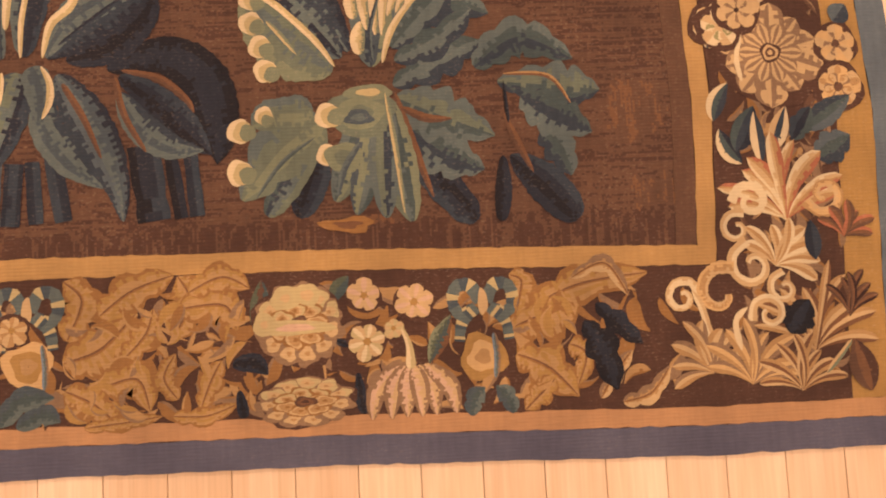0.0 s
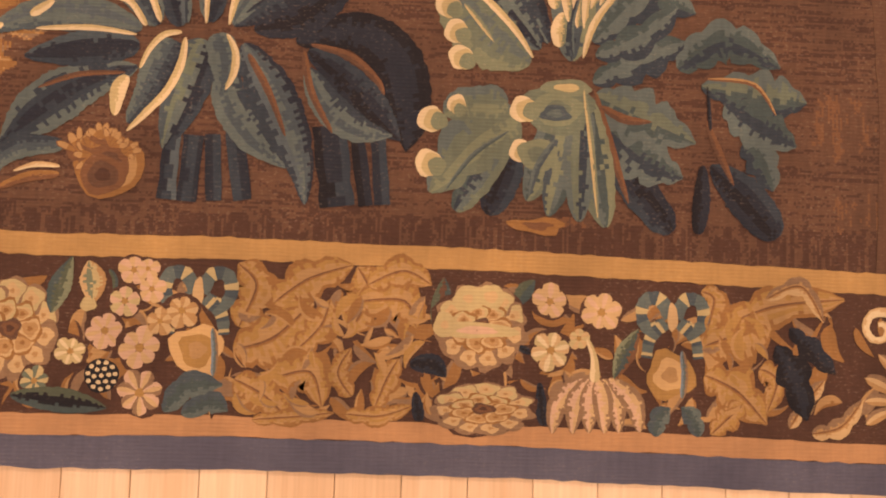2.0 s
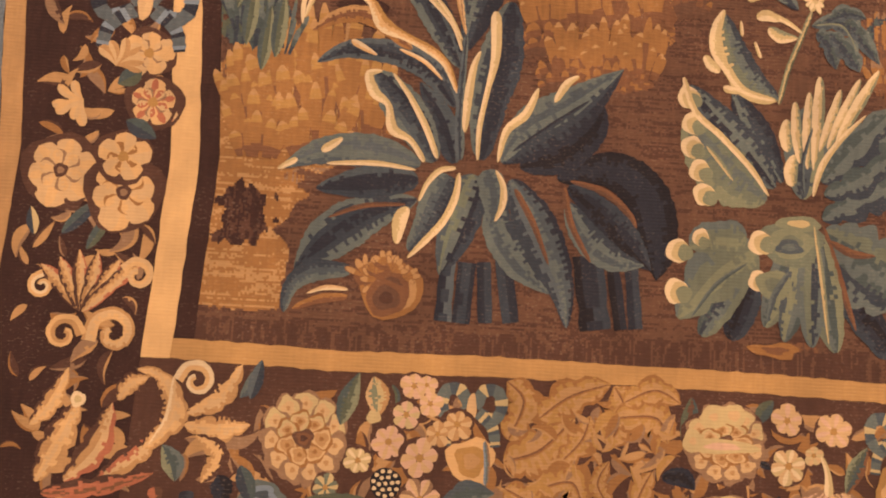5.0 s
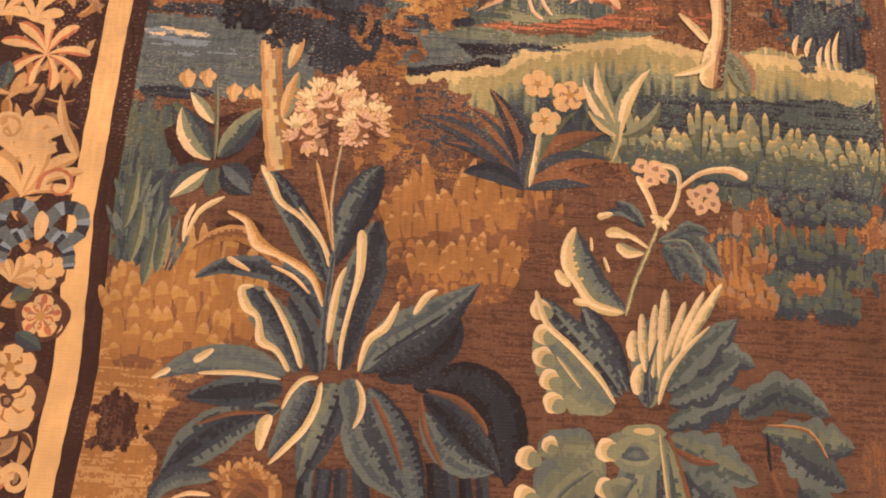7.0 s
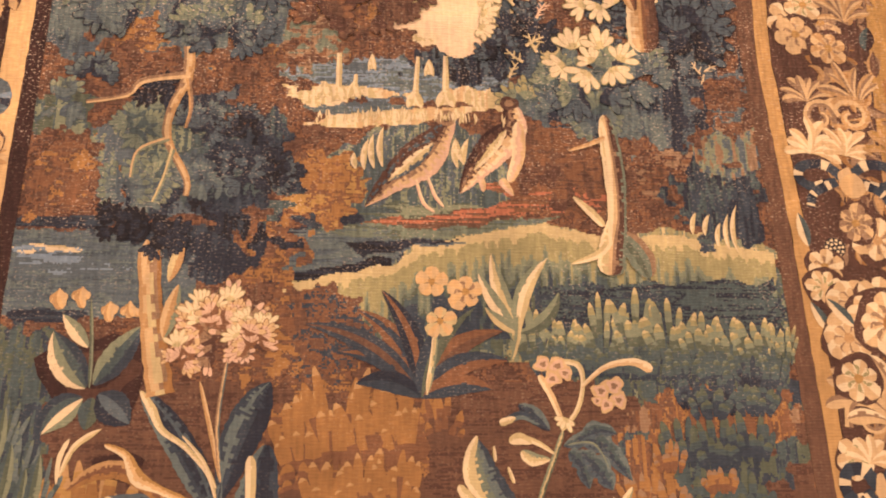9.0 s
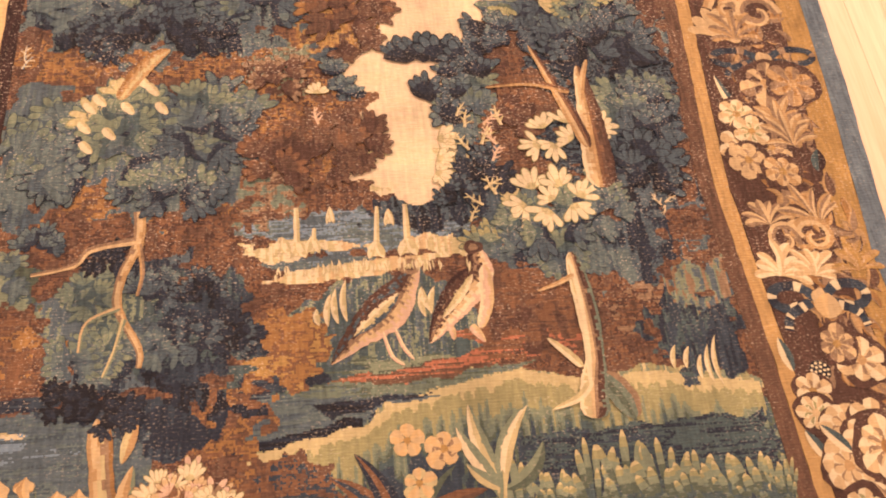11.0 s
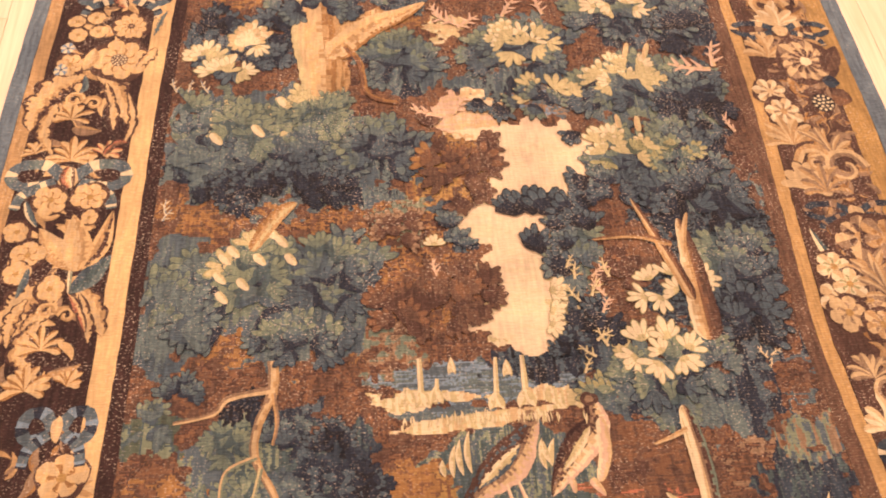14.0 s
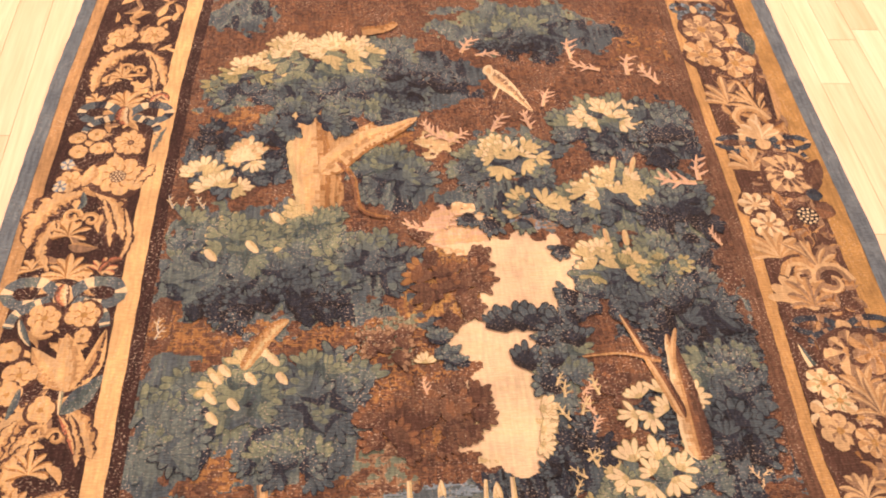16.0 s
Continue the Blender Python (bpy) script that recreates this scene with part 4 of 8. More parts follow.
# -- standing grass
tuft(0.228, 0.661, 0.0538, 0.0803, "teal moss sage olive straw", 6)
tuft(0.283, 0.666, 0.0542, 0.0577, "teal moss sage olive straw", 6)
tuft(0.342, 0.664, 0.0611, 0.0897, "teal moss sage olive straw", 6)
tuft(0.395, 0.666, 0.0659, 0.0930, "teal moss sage olive straw", 6)
tuft(0.447, 0.665, 0.0662, 0.0874, "teal moss sage olive straw", 6)
tuft(0.497, 0.665, 0.0599, 0.0673, "teal moss sage olive straw", 6)
tuft(0.543, 0.660, 0.0557, 0.0586, "teal moss sage olive straw", 6)
tuft(0.594, 0.658, 0.0672, 0.0647, "teal moss sage olive straw", 6)
tuft(0.634, 0.653, 0.0337, 0.0589, "teal moss sage olive straw", 6)
tuft(0.254, 0.634, 0.0617, 0.0567, "indigo teal teal moss verdi", 6)
tuft(0.312, 0.632, 0.0621, 0.0512, "indigo teal teal moss verdi", 6)
tuft(0.366, 0.629, 0.0624, 0.0514, "indigo teal teal moss verdi", 6)
tuft(0.421, 0.627, 0.0628, 0.0515, "indigo teal teal moss verdi", 6)
tuft(0.471, 0.627, 0.0631, 0.0517, "indigo teal teal moss verdi", 6)
tuft(0.521, 0.625, 0.0634, 0.0519, "indigo teal teal moss verdi", 6)
tuft(0.567, 0.621, 0.0637, 0.0519, "indigo teal teal moss verdi", 6)
tuft(0.612, 0.618, 0.0426, 0.0521, "indigo teal teal moss verdi", 6)
tuft(0.480, 0.581, 0.0544, 0.0440, "navy indigo teal", 7)
tuft(0.533, 0.572, 0.0546, 0.0528, "navy indigo teal", 7)
tuft(0.589, 0.581, 0.0550, 0.0533, "navy indigo teal", 7)
tuft(0.575, 0.616, 0.0369, 0.0450, "navy indigo teal", 7)
tuft(-0.122, 0.494, 0.0783, 0.1065, "rust ochre ochre tan", 7)
tuft(-0.069, 0.502, 0.0885, 0.1335, "rust ochre ochre tan", 7)
tuft(-0.015, 0.506, 0.0888, 0.1204, "rust ochre ochre tan", 7)
tuft(0.034, 0.514, 0.0693, 0.1074, "rust ochre ochre tan", 7)
tuft(-0.128, 0.448, 0.0679, 0.0524, "umber rust ochre", 7)
tuft(-0.082, 0.424, 0.0775, 0.0779, "rust ochre ochre tan", 7)
tuft(-0.029, 0.432, 0.0778, 0.0782, "rust ochre ochre tan", 7)
tuft(0.015, 0.430, 0.0585, 0.0782, "rust ochre ochre tan", 7)
tuft(0.083, 0.526, 0.0498, 0.0675, "umber rust ochre", 7)
tuft(-0.102, 0.396, 0.0674, 0.0514, "umber rust ochre", 7)
tuft(-0.036, 0.391, 0.0579, 0.0514, "umber rust ochre", 7)
tuft(-0.536, 0.333, 0.0845, 0.1169, "rust ochre ochre gold tan", 7)
tuft(-0.481, 0.336, 0.0933, 0.1430, "rust ochre ochre gold tan", 7)
tuft(-0.423, 0.349, 0.0853, 0.1437, "rust ochre ochre gold tan", 7)
tuft(-0.377, 0.317, 0.0680, 0.1162, "rust ochre ochre gold tan", 7)
tuft(-0.525, 0.282, 0.0754, 0.0893, "rust ochre ochre gold tan", 7)
tuft(-0.450, 0.287, 0.0926, 0.1022, "rust ochre ochre gold tan", 7)
tuft(-0.539, 0.448, 0.0431, 0.0992, "indigo teal slate verdi", 5)
tuft(-0.503, 0.432, 0.0345, 0.0807, "indigo teal slate verdi", 5)
tuft(-0.564, 0.464, 0.0346, 0.0998, "indigo teal slate verdi", 5)
tuft(-0.561, 0.510, 0.0349, 0.0829, "indigo teal slate verdi", 5)
tuft(0.456, 0.496, 0.0643, 0.0650, "indigo teal moss", 6)
tuft(0.511, 0.490, 0.0644, 0.0742, "indigo teal moss", 6)
tuft(0.566, 0.503, 0.0647, 0.0653, "indigo teal moss", 6)
tuft(0.480, 0.415, 0.0634, 0.0542, "indigo teal moss", 6)
tuft(0.552, 0.411, 0.0727, 0.0633, "indigo teal moss", 6)
tuft(0.505, 0.565, 0.0652, 0.0476, "indigo teal moss", 6)
tuft(0.579, 0.570, 0.0655, 0.0478, "indigo teal moss", 6)
tuft(0.426, 0.412, 0.0632, 0.0630, "rust ochre taupe", 6)
tuft(0.433, 0.485, 0.0458, 0.0462, "rust ochre taupe", 6)
tuft(0.381, 0.427, 0.0452, 0.0543, "rust ochre taupe", 6)
tuft(0.509, 0.453, 0.0548, 0.0366, "rust ochre taupe", 6)
grass(-0.121, 0.192, 1.057, 0.019, 90, "cream straw")
# -- blue broad-leaved plant
agave = holder("woven_plant", "blue broad-leaved plant with cream leaf edges")
Slip("leaf", agave).path([(-0.228, 0.142), (-0.234, 0.057)], 0.0261, 0.0261, "navy indigo navy").done()
Slip("leaf", agave).path([(-0.205, 0.144), (-0.200, 0.059)], 0.0200, 0.0200, "indigo navy").done()
Slip("leaf", agave).path([(-0.179, 0.153), (-0.164, 0.061)], 0.0232, 0.0232, "navy indigo").done()
Slip("leaf", agave).path([(-0.255, 0.148), (-0.259, 0.059)], 0.0230, 0.0230, "blue indigo navy").done()
Slip("leaf", agave).path([(-0.059, 0.161), (-0.045, 0.057)], 0.0438, 0.0438, "indigo navy ink").done()
Slip("leaf", agave).path([(-0.024, 0.156), (-0.009, 0.059)], 0.0188, 0.0188, "navy ink").done()
Slip("leaf", agave).path([(0.003, 0.158), (0.012, 0.061)], 0.0204, 0.0204, "indigo navy").done()
frond(agave, [(-0.105, 0.269, 0.0225), (-0.030, 0.286, 0.0530), (0.023, 0.252, 0.0684), (0.042, 0.180, 0.0567), (0.040, 0.131, 0.0060)], "ink navy navy ink")
frond(agave, [(-0.089, 0.258, 0.0180), (-0.043, 0.225, 0.0421), (-0.005, 0.183, 0.0482), (0.032, 0.145, 0.0075)], "indigo navy ink navy")
frond(agave, [(-0.086, 0.266, 0.0060), (-0.036, 0.253, 0.0106), (-0.001, 0.224, 0.0091), (0.010, 0.204, 0.0038)], "rust umber", name="leaf_vein")
frond(agave, [(-0.089, 0.235, 0.0180), (-0.064, 0.190, 0.0419), (-0.025, 0.159, 0.0375), (0.022, 0.151, 0.0060)], "indigo slate steel slate")
frond(agave, [(-0.095, 0.257, 0.0090), (-0.083, 0.204, 0.0090), (-0.055, 0.152, 0.0060)], "rust umber", name="leaf_vein")
frond(agave, [(-0.172, 0.263, 0.0223), (-0.143, 0.216, 0.0551), (-0.115, 0.164, 0.0565), (-0.093, 0.105, 0.0326), (-0.086, 0.058, 0.0074)], "navy steel slate blue indigo")
frond(agave, [(-0.165, 0.250, 0.0089), (-0.137, 0.201, 0.0089), (-0.114, 0.145, 0.0045)], "rust umber", name="leaf_vein")
frond(agave, [(-0.180, 0.253, 0.0178), (-0.189, 0.199, 0.0414), (-0.158, 0.147, 0.0458), (-0.112, 0.104, 0.0059)], "indigo slate steel slate")
frond(agave, [(-0.220, 0.266, 0.0489), (-0.242, 0.196, 0.0559), (-0.266, 0.123, 0.0146)], "indigo navy slate verdi steel")
frond(agave, [(-0.206, 0.275, 0.0327), (-0.194, 0.237, 0.0400), (-0.197, 0.198, 0.0074)], "slate steel slate")
frond(agave, [(-0.193, 0.275, 0.0045), (-0.182, 0.253, 0.0089), (-0.182, 0.226, 0.0096), (-0.192, 0.202, 0.0037)], "cream straw", name="leaf_edge")
frond(agave, [(-0.303, 0.227, 0.0146), (-0.367, 0.204, 0.0552), (-0.422, 0.166, 0.0647), (-0.466, 0.122, 0.0086)], "slate indigo navy indigo slate")
frond(agave, [(-0.318, 0.219, 0.0044), (-0.375, 0.214, 0.0073), (-0.424, 0.195, 0.0043)], "rust umber", name="leaf_vein")
frond(agave, [(-0.257, 0.263, 0.0443), (-0.275, 0.225, 0.0485), (-0.289, 0.190, 0.0365), (-0.311, 0.154, 0.0145)], "navy indigo steel slate")
frond(agave, [(-0.245, 0.268, 0.0059), (-0.249, 0.234, 0.0103), (-0.264, 0.199, 0.0103), (-0.288, 0.170, 0.0095), (-0.312, 0.144, 0.0044)], "cream straw", name="leaf_edge")
frond(agave, [(-0.250, 0.275, 0.0059), (-0.272, 0.270, 0.0081), (-0.289, 0.251, 0.0073), (-0.300, 0.225, 0.0044)], "cream straw", name="leaf_edge")
frond(agave, [(-0.315, 0.215, 0.0117), (-0.325, 0.196, 0.0204), (-0.328, 0.163, 0.0102)], "cream straw", name="leaf_edge")
frond(agave, [(-0.387, 0.123, 0.0173), (-0.440, 0.119, 0.0300), (-0.469, 0.097, 0.0213), (-0.477, 0.061, 0.0085)], "slate steel indigo")
frond(agave, [(-0.391, 0.096, 0.0050), (-0.421, 0.097, 0.0071), (-0.447, 0.088, 0.0028)], "cream buff", name="leaf_edge")
frond(agave, [(-0.391, 0.086, 0.0100), (-0.430, 0.081, 0.0128), (-0.465, 0.066, 0.0071)], "rust ochre")
frond(agave, [(-0.302, 0.255, 0.0287), (-0.369, 0.248, 0.0470), (-0.443, 0.235, 0.0133)], "indigo navy navy steel")
frond(agave, [(-0.300, 0.277, 0.0186), (-0.365, 0.292, 0.0474), (-0.437, 0.288, 0.0388), (-0.495, 0.260, 0.0050)], "steel slate blue slate")
frond(agave, [(-0.306, 0.269, 0.0042), (-0.363, 0.275, 0.0076), (-0.431, 0.271, 0.0050)], "cream straw", name="leaf_edge")
frond(agave, [(-0.411, 0.308, 0.0085), (-0.439, 0.288, 0.0135)], "cream straw", name="leaf_edge")
frond(agave, [(-0.472, 0.275, 0.0101), (-0.498, 0.259, 0.0058)], "cream straw", name="leaf_edge")
frond(agave, [(-0.244, 0.447, 0.0175), (-0.221, 0.529, 0.0552), (-0.196, 0.587, 0.0486), (-0.178, 0.619, 0.0073)], "indigo slate indigo navy navy")
frond(agave, [(-0.250, 0.422, 0.0174), (-0.283, 0.488, 0.0441), (-0.325, 0.552, 0.0409), (-0.366, 0.602, 0.0197)], "slate indigo navy steel navy")
frond(agave, [(-0.249, 0.447, 0.0044), (-0.263, 0.484, 0.0071), (-0.298, 0.522, 0.0080), (-0.334, 0.547, 0.0098), (-0.352, 0.579, 0.0134), (-0.370, 0.605, 0.0072)], "cream straw", name="leaf_edge")
frond(agave, [(-0.249, 0.463, 0.0035), (-0.272, 0.504, 0.0053), (-0.304, 0.539, 0.0036)], "cream straw", name="leaf_edge")
frond(agave, [(-0.244, 0.472, 0.0053), (-0.263, 0.545, 0.0071), (-0.284, 0.619, 0.0054)], "tan buff", name="stem")
frond(agave, [(-0.246, 0.486, 0.0053), (-0.254, 0.559, 0.0071), (-0.245, 0.655, 0.0055)], "taupe buff slate", name="stem")
frond(agave, [(-0.254, 0.364, 0.0173), (-0.292, 0.415, 0.0382), (-0.339, 0.436, 0.0383), (-0.408, 0.438, 0.0260), (-0.453, 0.416, 0.0069)], "steel navy indigo blue")
Slip("dark_hollow", agave).disc(-0.392, 0.496, 0.0351, 0.0202, "sepia bark", wob=0.15).done()
frond(agave, [(-0.321, 0.444, 0.0140), (-0.378, 0.486, 0.0263), (-0.422, 0.487, 0.0227), (-0.463, 0.462, 0.0087)], "ochre rust tan")
frond(agave, [(-0.252, 0.382, 0.0052), (-0.271, 0.425, 0.0113), (-0.297, 0.446, 0.0131), (-0.331, 0.462, 0.0122), (-0.363, 0.478, 0.0210), (-0.383, 0.511, 0.0123), (-0.415, 0.526, 0.0070)], "cream honey gold", name="leaf_edge")
frond(agave, [(-0.275, 0.402, 0.0035), (-0.302, 0.427, 0.0061), (-0.338, 0.443, 0.0044)], "honey cream", name="leaf_edge")
frond(agave, [(-0.407, 0.451, 0.0122), (-0.370, 0.432, 0.0052)], "cream honey", name="leaf_edge")
frond(agave, [(-0.252, 0.282, 0.0255), (-0.272, 0.341, 0.0378), (-0.306, 0.396, 0.0104)], "indigo navy steel")
frond(agave, [(-0.281, 0.282, 0.0255), (-0.308, 0.330, 0.0530), (-0.340, 0.372, 0.0533), (-0.369, 0.407, 0.0225)], "slate steel indigo navy slate")
frond(agave, [(-0.295, 0.281, 0.0085), (-0.316, 0.311, 0.0085), (-0.342, 0.326, 0.0145), (-0.350, 0.360, 0.0094), (-0.370, 0.377, 0.0155), (-0.379, 0.403, 0.0112), (-0.361, 0.409, 0.0043)], "cream straw", name="leaf_edge")
frond(agave, [(-0.277, 0.287, 0.0077), (-0.295, 0.331, 0.0094), (-0.321, 0.376, 0.0078), (-0.345, 0.407, 0.0035)], "cream straw", name="leaf_edge")
frond(agave, [(-0.245, 0.287, 0.0153), (-0.248, 0.369, 0.0121), (-0.243, 0.472, 0.0070)], "blue indigo slate", name="stem")
frond(agave, [(-0.159, 0.282, 0.0188), (-0.100, 0.300, 0.0482), (-0.055, 0.342, 0.0400), (-0.040, 0.378, 0.0070)], "navy ink navy")
frond(agave, [(-0.215, 0.289, 0.0256), (-0.208, 0.371, 0.0537), (-0.191, 0.444, 0.0633), (-0.179, 0.525, 0.0268)], "slate indigo navy navy indigo")
frond(agave, [(-0.220, 0.288, 0.0051), (-0.219, 0.336, 0.0077), (-0.210, 0.389, 0.0078), (-0.200, 0.443, 0.0132), (-0.202, 0.509, 0.0178)], "cream straw", name="leaf_edge")
frond(agave, [(-0.240, 0.328, 0.0086), (-0.237, 0.378, 0.0121), (-0.231, 0.423, 0.0096), (-0.222, 0.448, 0.0044)], "cream straw", name="leaf_edge")
frond(agave, [(-0.185, 0.286, 0.0171), (-0.146, 0.330, 0.0725), (-0.083, 0.372, 0.0681), (-0.013, 0.435, 0.0071)], "slate steel slate indigo navy")
frond(agave, [(-0.191, 0.287, 0.0051), (-0.180, 0.333, 0.0112), (-0.153, 0.360, 0.0130), (-0.136, 0.399, 0.0061)], "cream straw", name="leaf_edge")
frond(agave, [(-0.112, 0.380, 0.0079), (-0.095, 0.408, 0.0114), (-0.078, 0.421, 0.0044)], "cream straw", name="leaf_edge")
frond(agave, [(-0.170, 0.304, 0.0043), (-0.120, 0.342, 0.0078), (-0.062, 0.385, 0.0044)], "navy indigo", name="leaf_vein")
Slip("seed_pod", agave, "round brown seed pod").disc(-0.332, 0.100, 0.0440, 0.0425, "ochre tan rust umber rust", wob=0.05).done()
rosette(-0.344, 0.111, 0.0485, "ochre tan", 9, 100, 200, agave, 0.3, 0.6)
Slip("seed_pod", agave).disc(-0.338, 0.087, 0.0288, 0.0257, "rust umber bark", wob=0.07).done()
# -- green acanthus plant
thistle = holder("woven_plant", "green acanthus plant with cream scalloped leaves")
frond(thistle, [(0.294, 0.145, 0.0232), (0.343, 0.093, 0.0480), (0.388, 0.038, 0.0341)], "navy ink navy indigo")
frond(thistle, [(0.430, 0.128, 0.0110), (0.428, 0.081, 0.0234), (0.423, 0.037, 0.0171)], "navy ink")
frond(thistle, [(0.440, 0.128, 0.0157), (0.483, 0.091, 0.0550), (0.530, 0.036, 0.0424)], "indigo navy ink navy")
frond(thistle, [(0.487, 0.162, 0.0285), (0.511, 0.131, 0.0443), (0.524, 0.097, 0.0126)], "slate teal indigo", 3)
frond(thistle, [(0.283, 0.191, 0.0311), (0.346, 0.136, 0.0684), (0.403, 0.110, 0.0141)], "slate teal indigo slate", 5)
frond(thistle, [(0.285, 0.215, 0.0311), (0.346, 0.188, 0.0750), (0.420, 0.157, 0.0141)], "slate verdi teal slate", 5)
frond(thistle, [(0.283, 0.232, 0.0203), (0.349, 0.267, 0.0551), (0.406, 0.293, 0.0143)], "teal slate indigo", 4)
frond(thistle, [(0.317, 0.319, 0.0236), (0.372, 0.346, 0.0476), (0.420, 0.332, 0.0128)], "slate teal indigo", 4)
frond(thistle, [(0.396, 0.256, 0.0284), (0.460, 0.296, 0.0590), (0.535, 0.263, 0.0144)], "slate teal indigo teal", 5)
frond(thistle, [(0.428, 0.233, 0.0206), (0.515, 0.224, 0.0670), (0.571, 0.217, 0.0128)], "slate verdi teal indigo", 5)
frond(thistle, [(0.460, 0.211, 0.0317), (0.507, 0.182, 0.0635), (0.556, 0.157, 0.0127)], "teal indigo slate", 5)
frond(thistle, [(0.284, 0.222, 0.0078), (0.307, 0.146, 0.0124), (0.331, 0.074, 0.0046)], "rust umber", name="leaf_vein")
frond(thistle, [(0.293, 0.201, 0.0078), (0.326, 0.185, 0.0125), (0.361, 0.183, 0.0039)], "rust umber", name="leaf_vein")
frond(thistle, [(0.436, 0.244, 0.0040), (0.499, 0.239, 0.0064), (0.529, 0.199, 0.0032)], "tan rust", name="leaf_vein")
frond(thistle, [(0.434, 0.187, 0.0063), (0.452, 0.144, 0.0110), (0.471, 0.103, 0.0039)], "rust umber", name="leaf_vein")
frond(thistle, [(0.436, 0.234, 0.0040), (0.440, 0.175, 0.0063)], "navy ink", name="leaf_vein")
frond(thistle, [(0.180, 0.148, 0.0306), (0.166, 0.101, 0.0472), (0.148, 0.053, 0.0257)], "indigo navy ink navy")
frond(thistle, [(0.172, 0.163, 0.0306), (0.139, 0.107, 0.0410), (0.105, 0.057, 0.0256)], "verdi slate indigo teal")
frond(thistle, [(0.183, 0.186, 0.0614), (0.127, 0.149, 0.0837), (0.072, 0.080, 0.0271)], "verdi sage verdi slate", 4, depth=0.18)
frond(thistle, [(0.171, 0.197, 0.0461), (0.118, 0.197, 0.0473), (0.088, 0.182, 0.0198)], "verdi sage verdi slate", 2, depth=0.15)
scallop(thistle, 0.070, 0.175, 0.0174, -10)
scallop(thistle, 0.069, 0.118, 0.0181, -20)
scallop(thistle, 0.104, 0.196, 0.0130, -60)
frond(thistle, [(0.172, 0.163, 0.0031), (0.127, 0.130, 0.0061), (0.091, 0.082, 0.0030)], "teal slate", name="leaf_vein")
frond(thistle, [(0.274, 0.214, 0.0233), (0.285, 0.129, 0.0494), (0.301, 0.042, 0.0261)], "sage teal slate verdi")
frond(thistle, [(0.248, 0.205, 0.0387), (0.220, 0.126, 0.0491), (0.198, 0.073, 0.0168)], "verdi sage teal slate")
frond(thistle, [(0.256, 0.205, 0.0310), (0.242, 0.120, 0.0430), (0.226, 0.054, 0.0168)], "teal slate sage steel")
frond(thistle, [(0.268, 0.206, 0.0310), (0.265, 0.121, 0.0431), (0.266, 0.048, 0.0184)], "slate indigo verdi slate")
Slip("leaf_edge", thistle).disc(0.237, 0.195, 0.0479, 0.0342, "verdi sage verdi", wob=0.08).done()
Slip("leaf_edge", thistle).disc(0.233, 0.189, 0.0201, 0.0109, "steel slate", wob=0.15).done()
Slip("leaf_edge", thistle).disc(0.248, 0.224, 0.0341, 0.0109, "sage straw", wob=0.08).done()
scallop(thistle, 0.190, 0.193, 0.0177, -10)
scallop(thistle, 0.188, 0.138, 0.0153, -20)
Slip("leaf_edge", thistle).disc(0.211, 0.134, 0.0261, 0.0215, "sage verdi", wob=0.08).done()
frond(thistle, [(0.234, 0.154, 0.0077), (0.211, 0.118, 0.0092), (0.201, 0.080, 0.0046)], "steel slate", name="leaf_vein")
frond(thistle, [(0.271, 0.222, 0.0047), (0.282, 0.144, 0.0077), (0.291, 0.053, 0.0038)], "sage straw", name="leaf_vein")
Slip("dark_ground", thistle).disc(0.213, 0.041, 0.0365, 0.0106, "ochre rust", wob=0.20).done()
frond(thistle, [(0.282, 0.287, 0.0263), (0.326, 0.335, 0.0673), (0.394, 0.405, 0.0144)], "slate teal slate indigo", 4)
frond(thistle, [(0.286, 0.268, 0.0175), (0.343, 0.292, 0.0440), (0.397, 0.339, 0.0125)], "teal slate indigo", 3)
frond(thistle, [(0.223, 0.283, 0.0175), (0.183, 0.352, 0.0529), (0.149, 0.417, 0.0107)], "navy slate indigo navy")
frond(thistle, [(0.212, 0.274, 0.0174), (0.168, 0.321, 0.0613), (0.121, 0.370, 0.0564), (0.085, 0.419, 0.0142)], "slate steel navy slate indigo")
frond(thistle, [(0.199, 0.254, 0.0260), (0.151, 0.281, 0.0782), (0.111, 0.321, 0.0699), (0.083, 0.372, 0.0229)], "sage verdi slate verdi", 5, depth=0.15)
scallop(thistle, 0.083, 0.401, 0.0168, -30)
scallop(thistle, 0.090, 0.362, 0.0167, -30)
scallop(thistle, 0.089, 0.327, 0.0166, -30)
scallop(thistle, 0.101, 0.293, 0.0165, -30)
scallop(thistle, 0.107, 0.259, 0.0164, -30)
frond(thistle, [(0.203, 0.262, 0.0043), (0.177, 0.300, 0.0087), (0.133, 0.345, 0.0097), (0.094, 0.380, 0.0097), (0.076, 0.430, 0.0080)], "cream straw", name="leaf_edge")
frond(thistle, [(0.151, 0.281, 0.0035), (0.129, 0.310, 0.0079), (0.111, 0.330, 0.0035)], "straw sage", name="leaf_edge")
frond(thistle, [(0.254, 0.260, 0.0261), (0.256, 0.330, 0.0582), (0.265, 0.397, 0.0357)], "slate indigo steel sage")
frond(thistle, [(0.238, 0.278, 0.0140), (0.236, 0.301, 0.0210), (0.242, 0.325, 0.0106)], "cream cream straw sage")
frond(thistle, [(0.231, 0.329, 0.0123), (0.229, 0.353, 0.0212), (0.231, 0.377, 0.0107)], "cream cream straw sage")
frond(thistle, [(0.249, 0.313, 0.0070), (0.245, 0.356, 0.0168), (0.243, 0.404, 0.0107)], "cream cream straw sage")
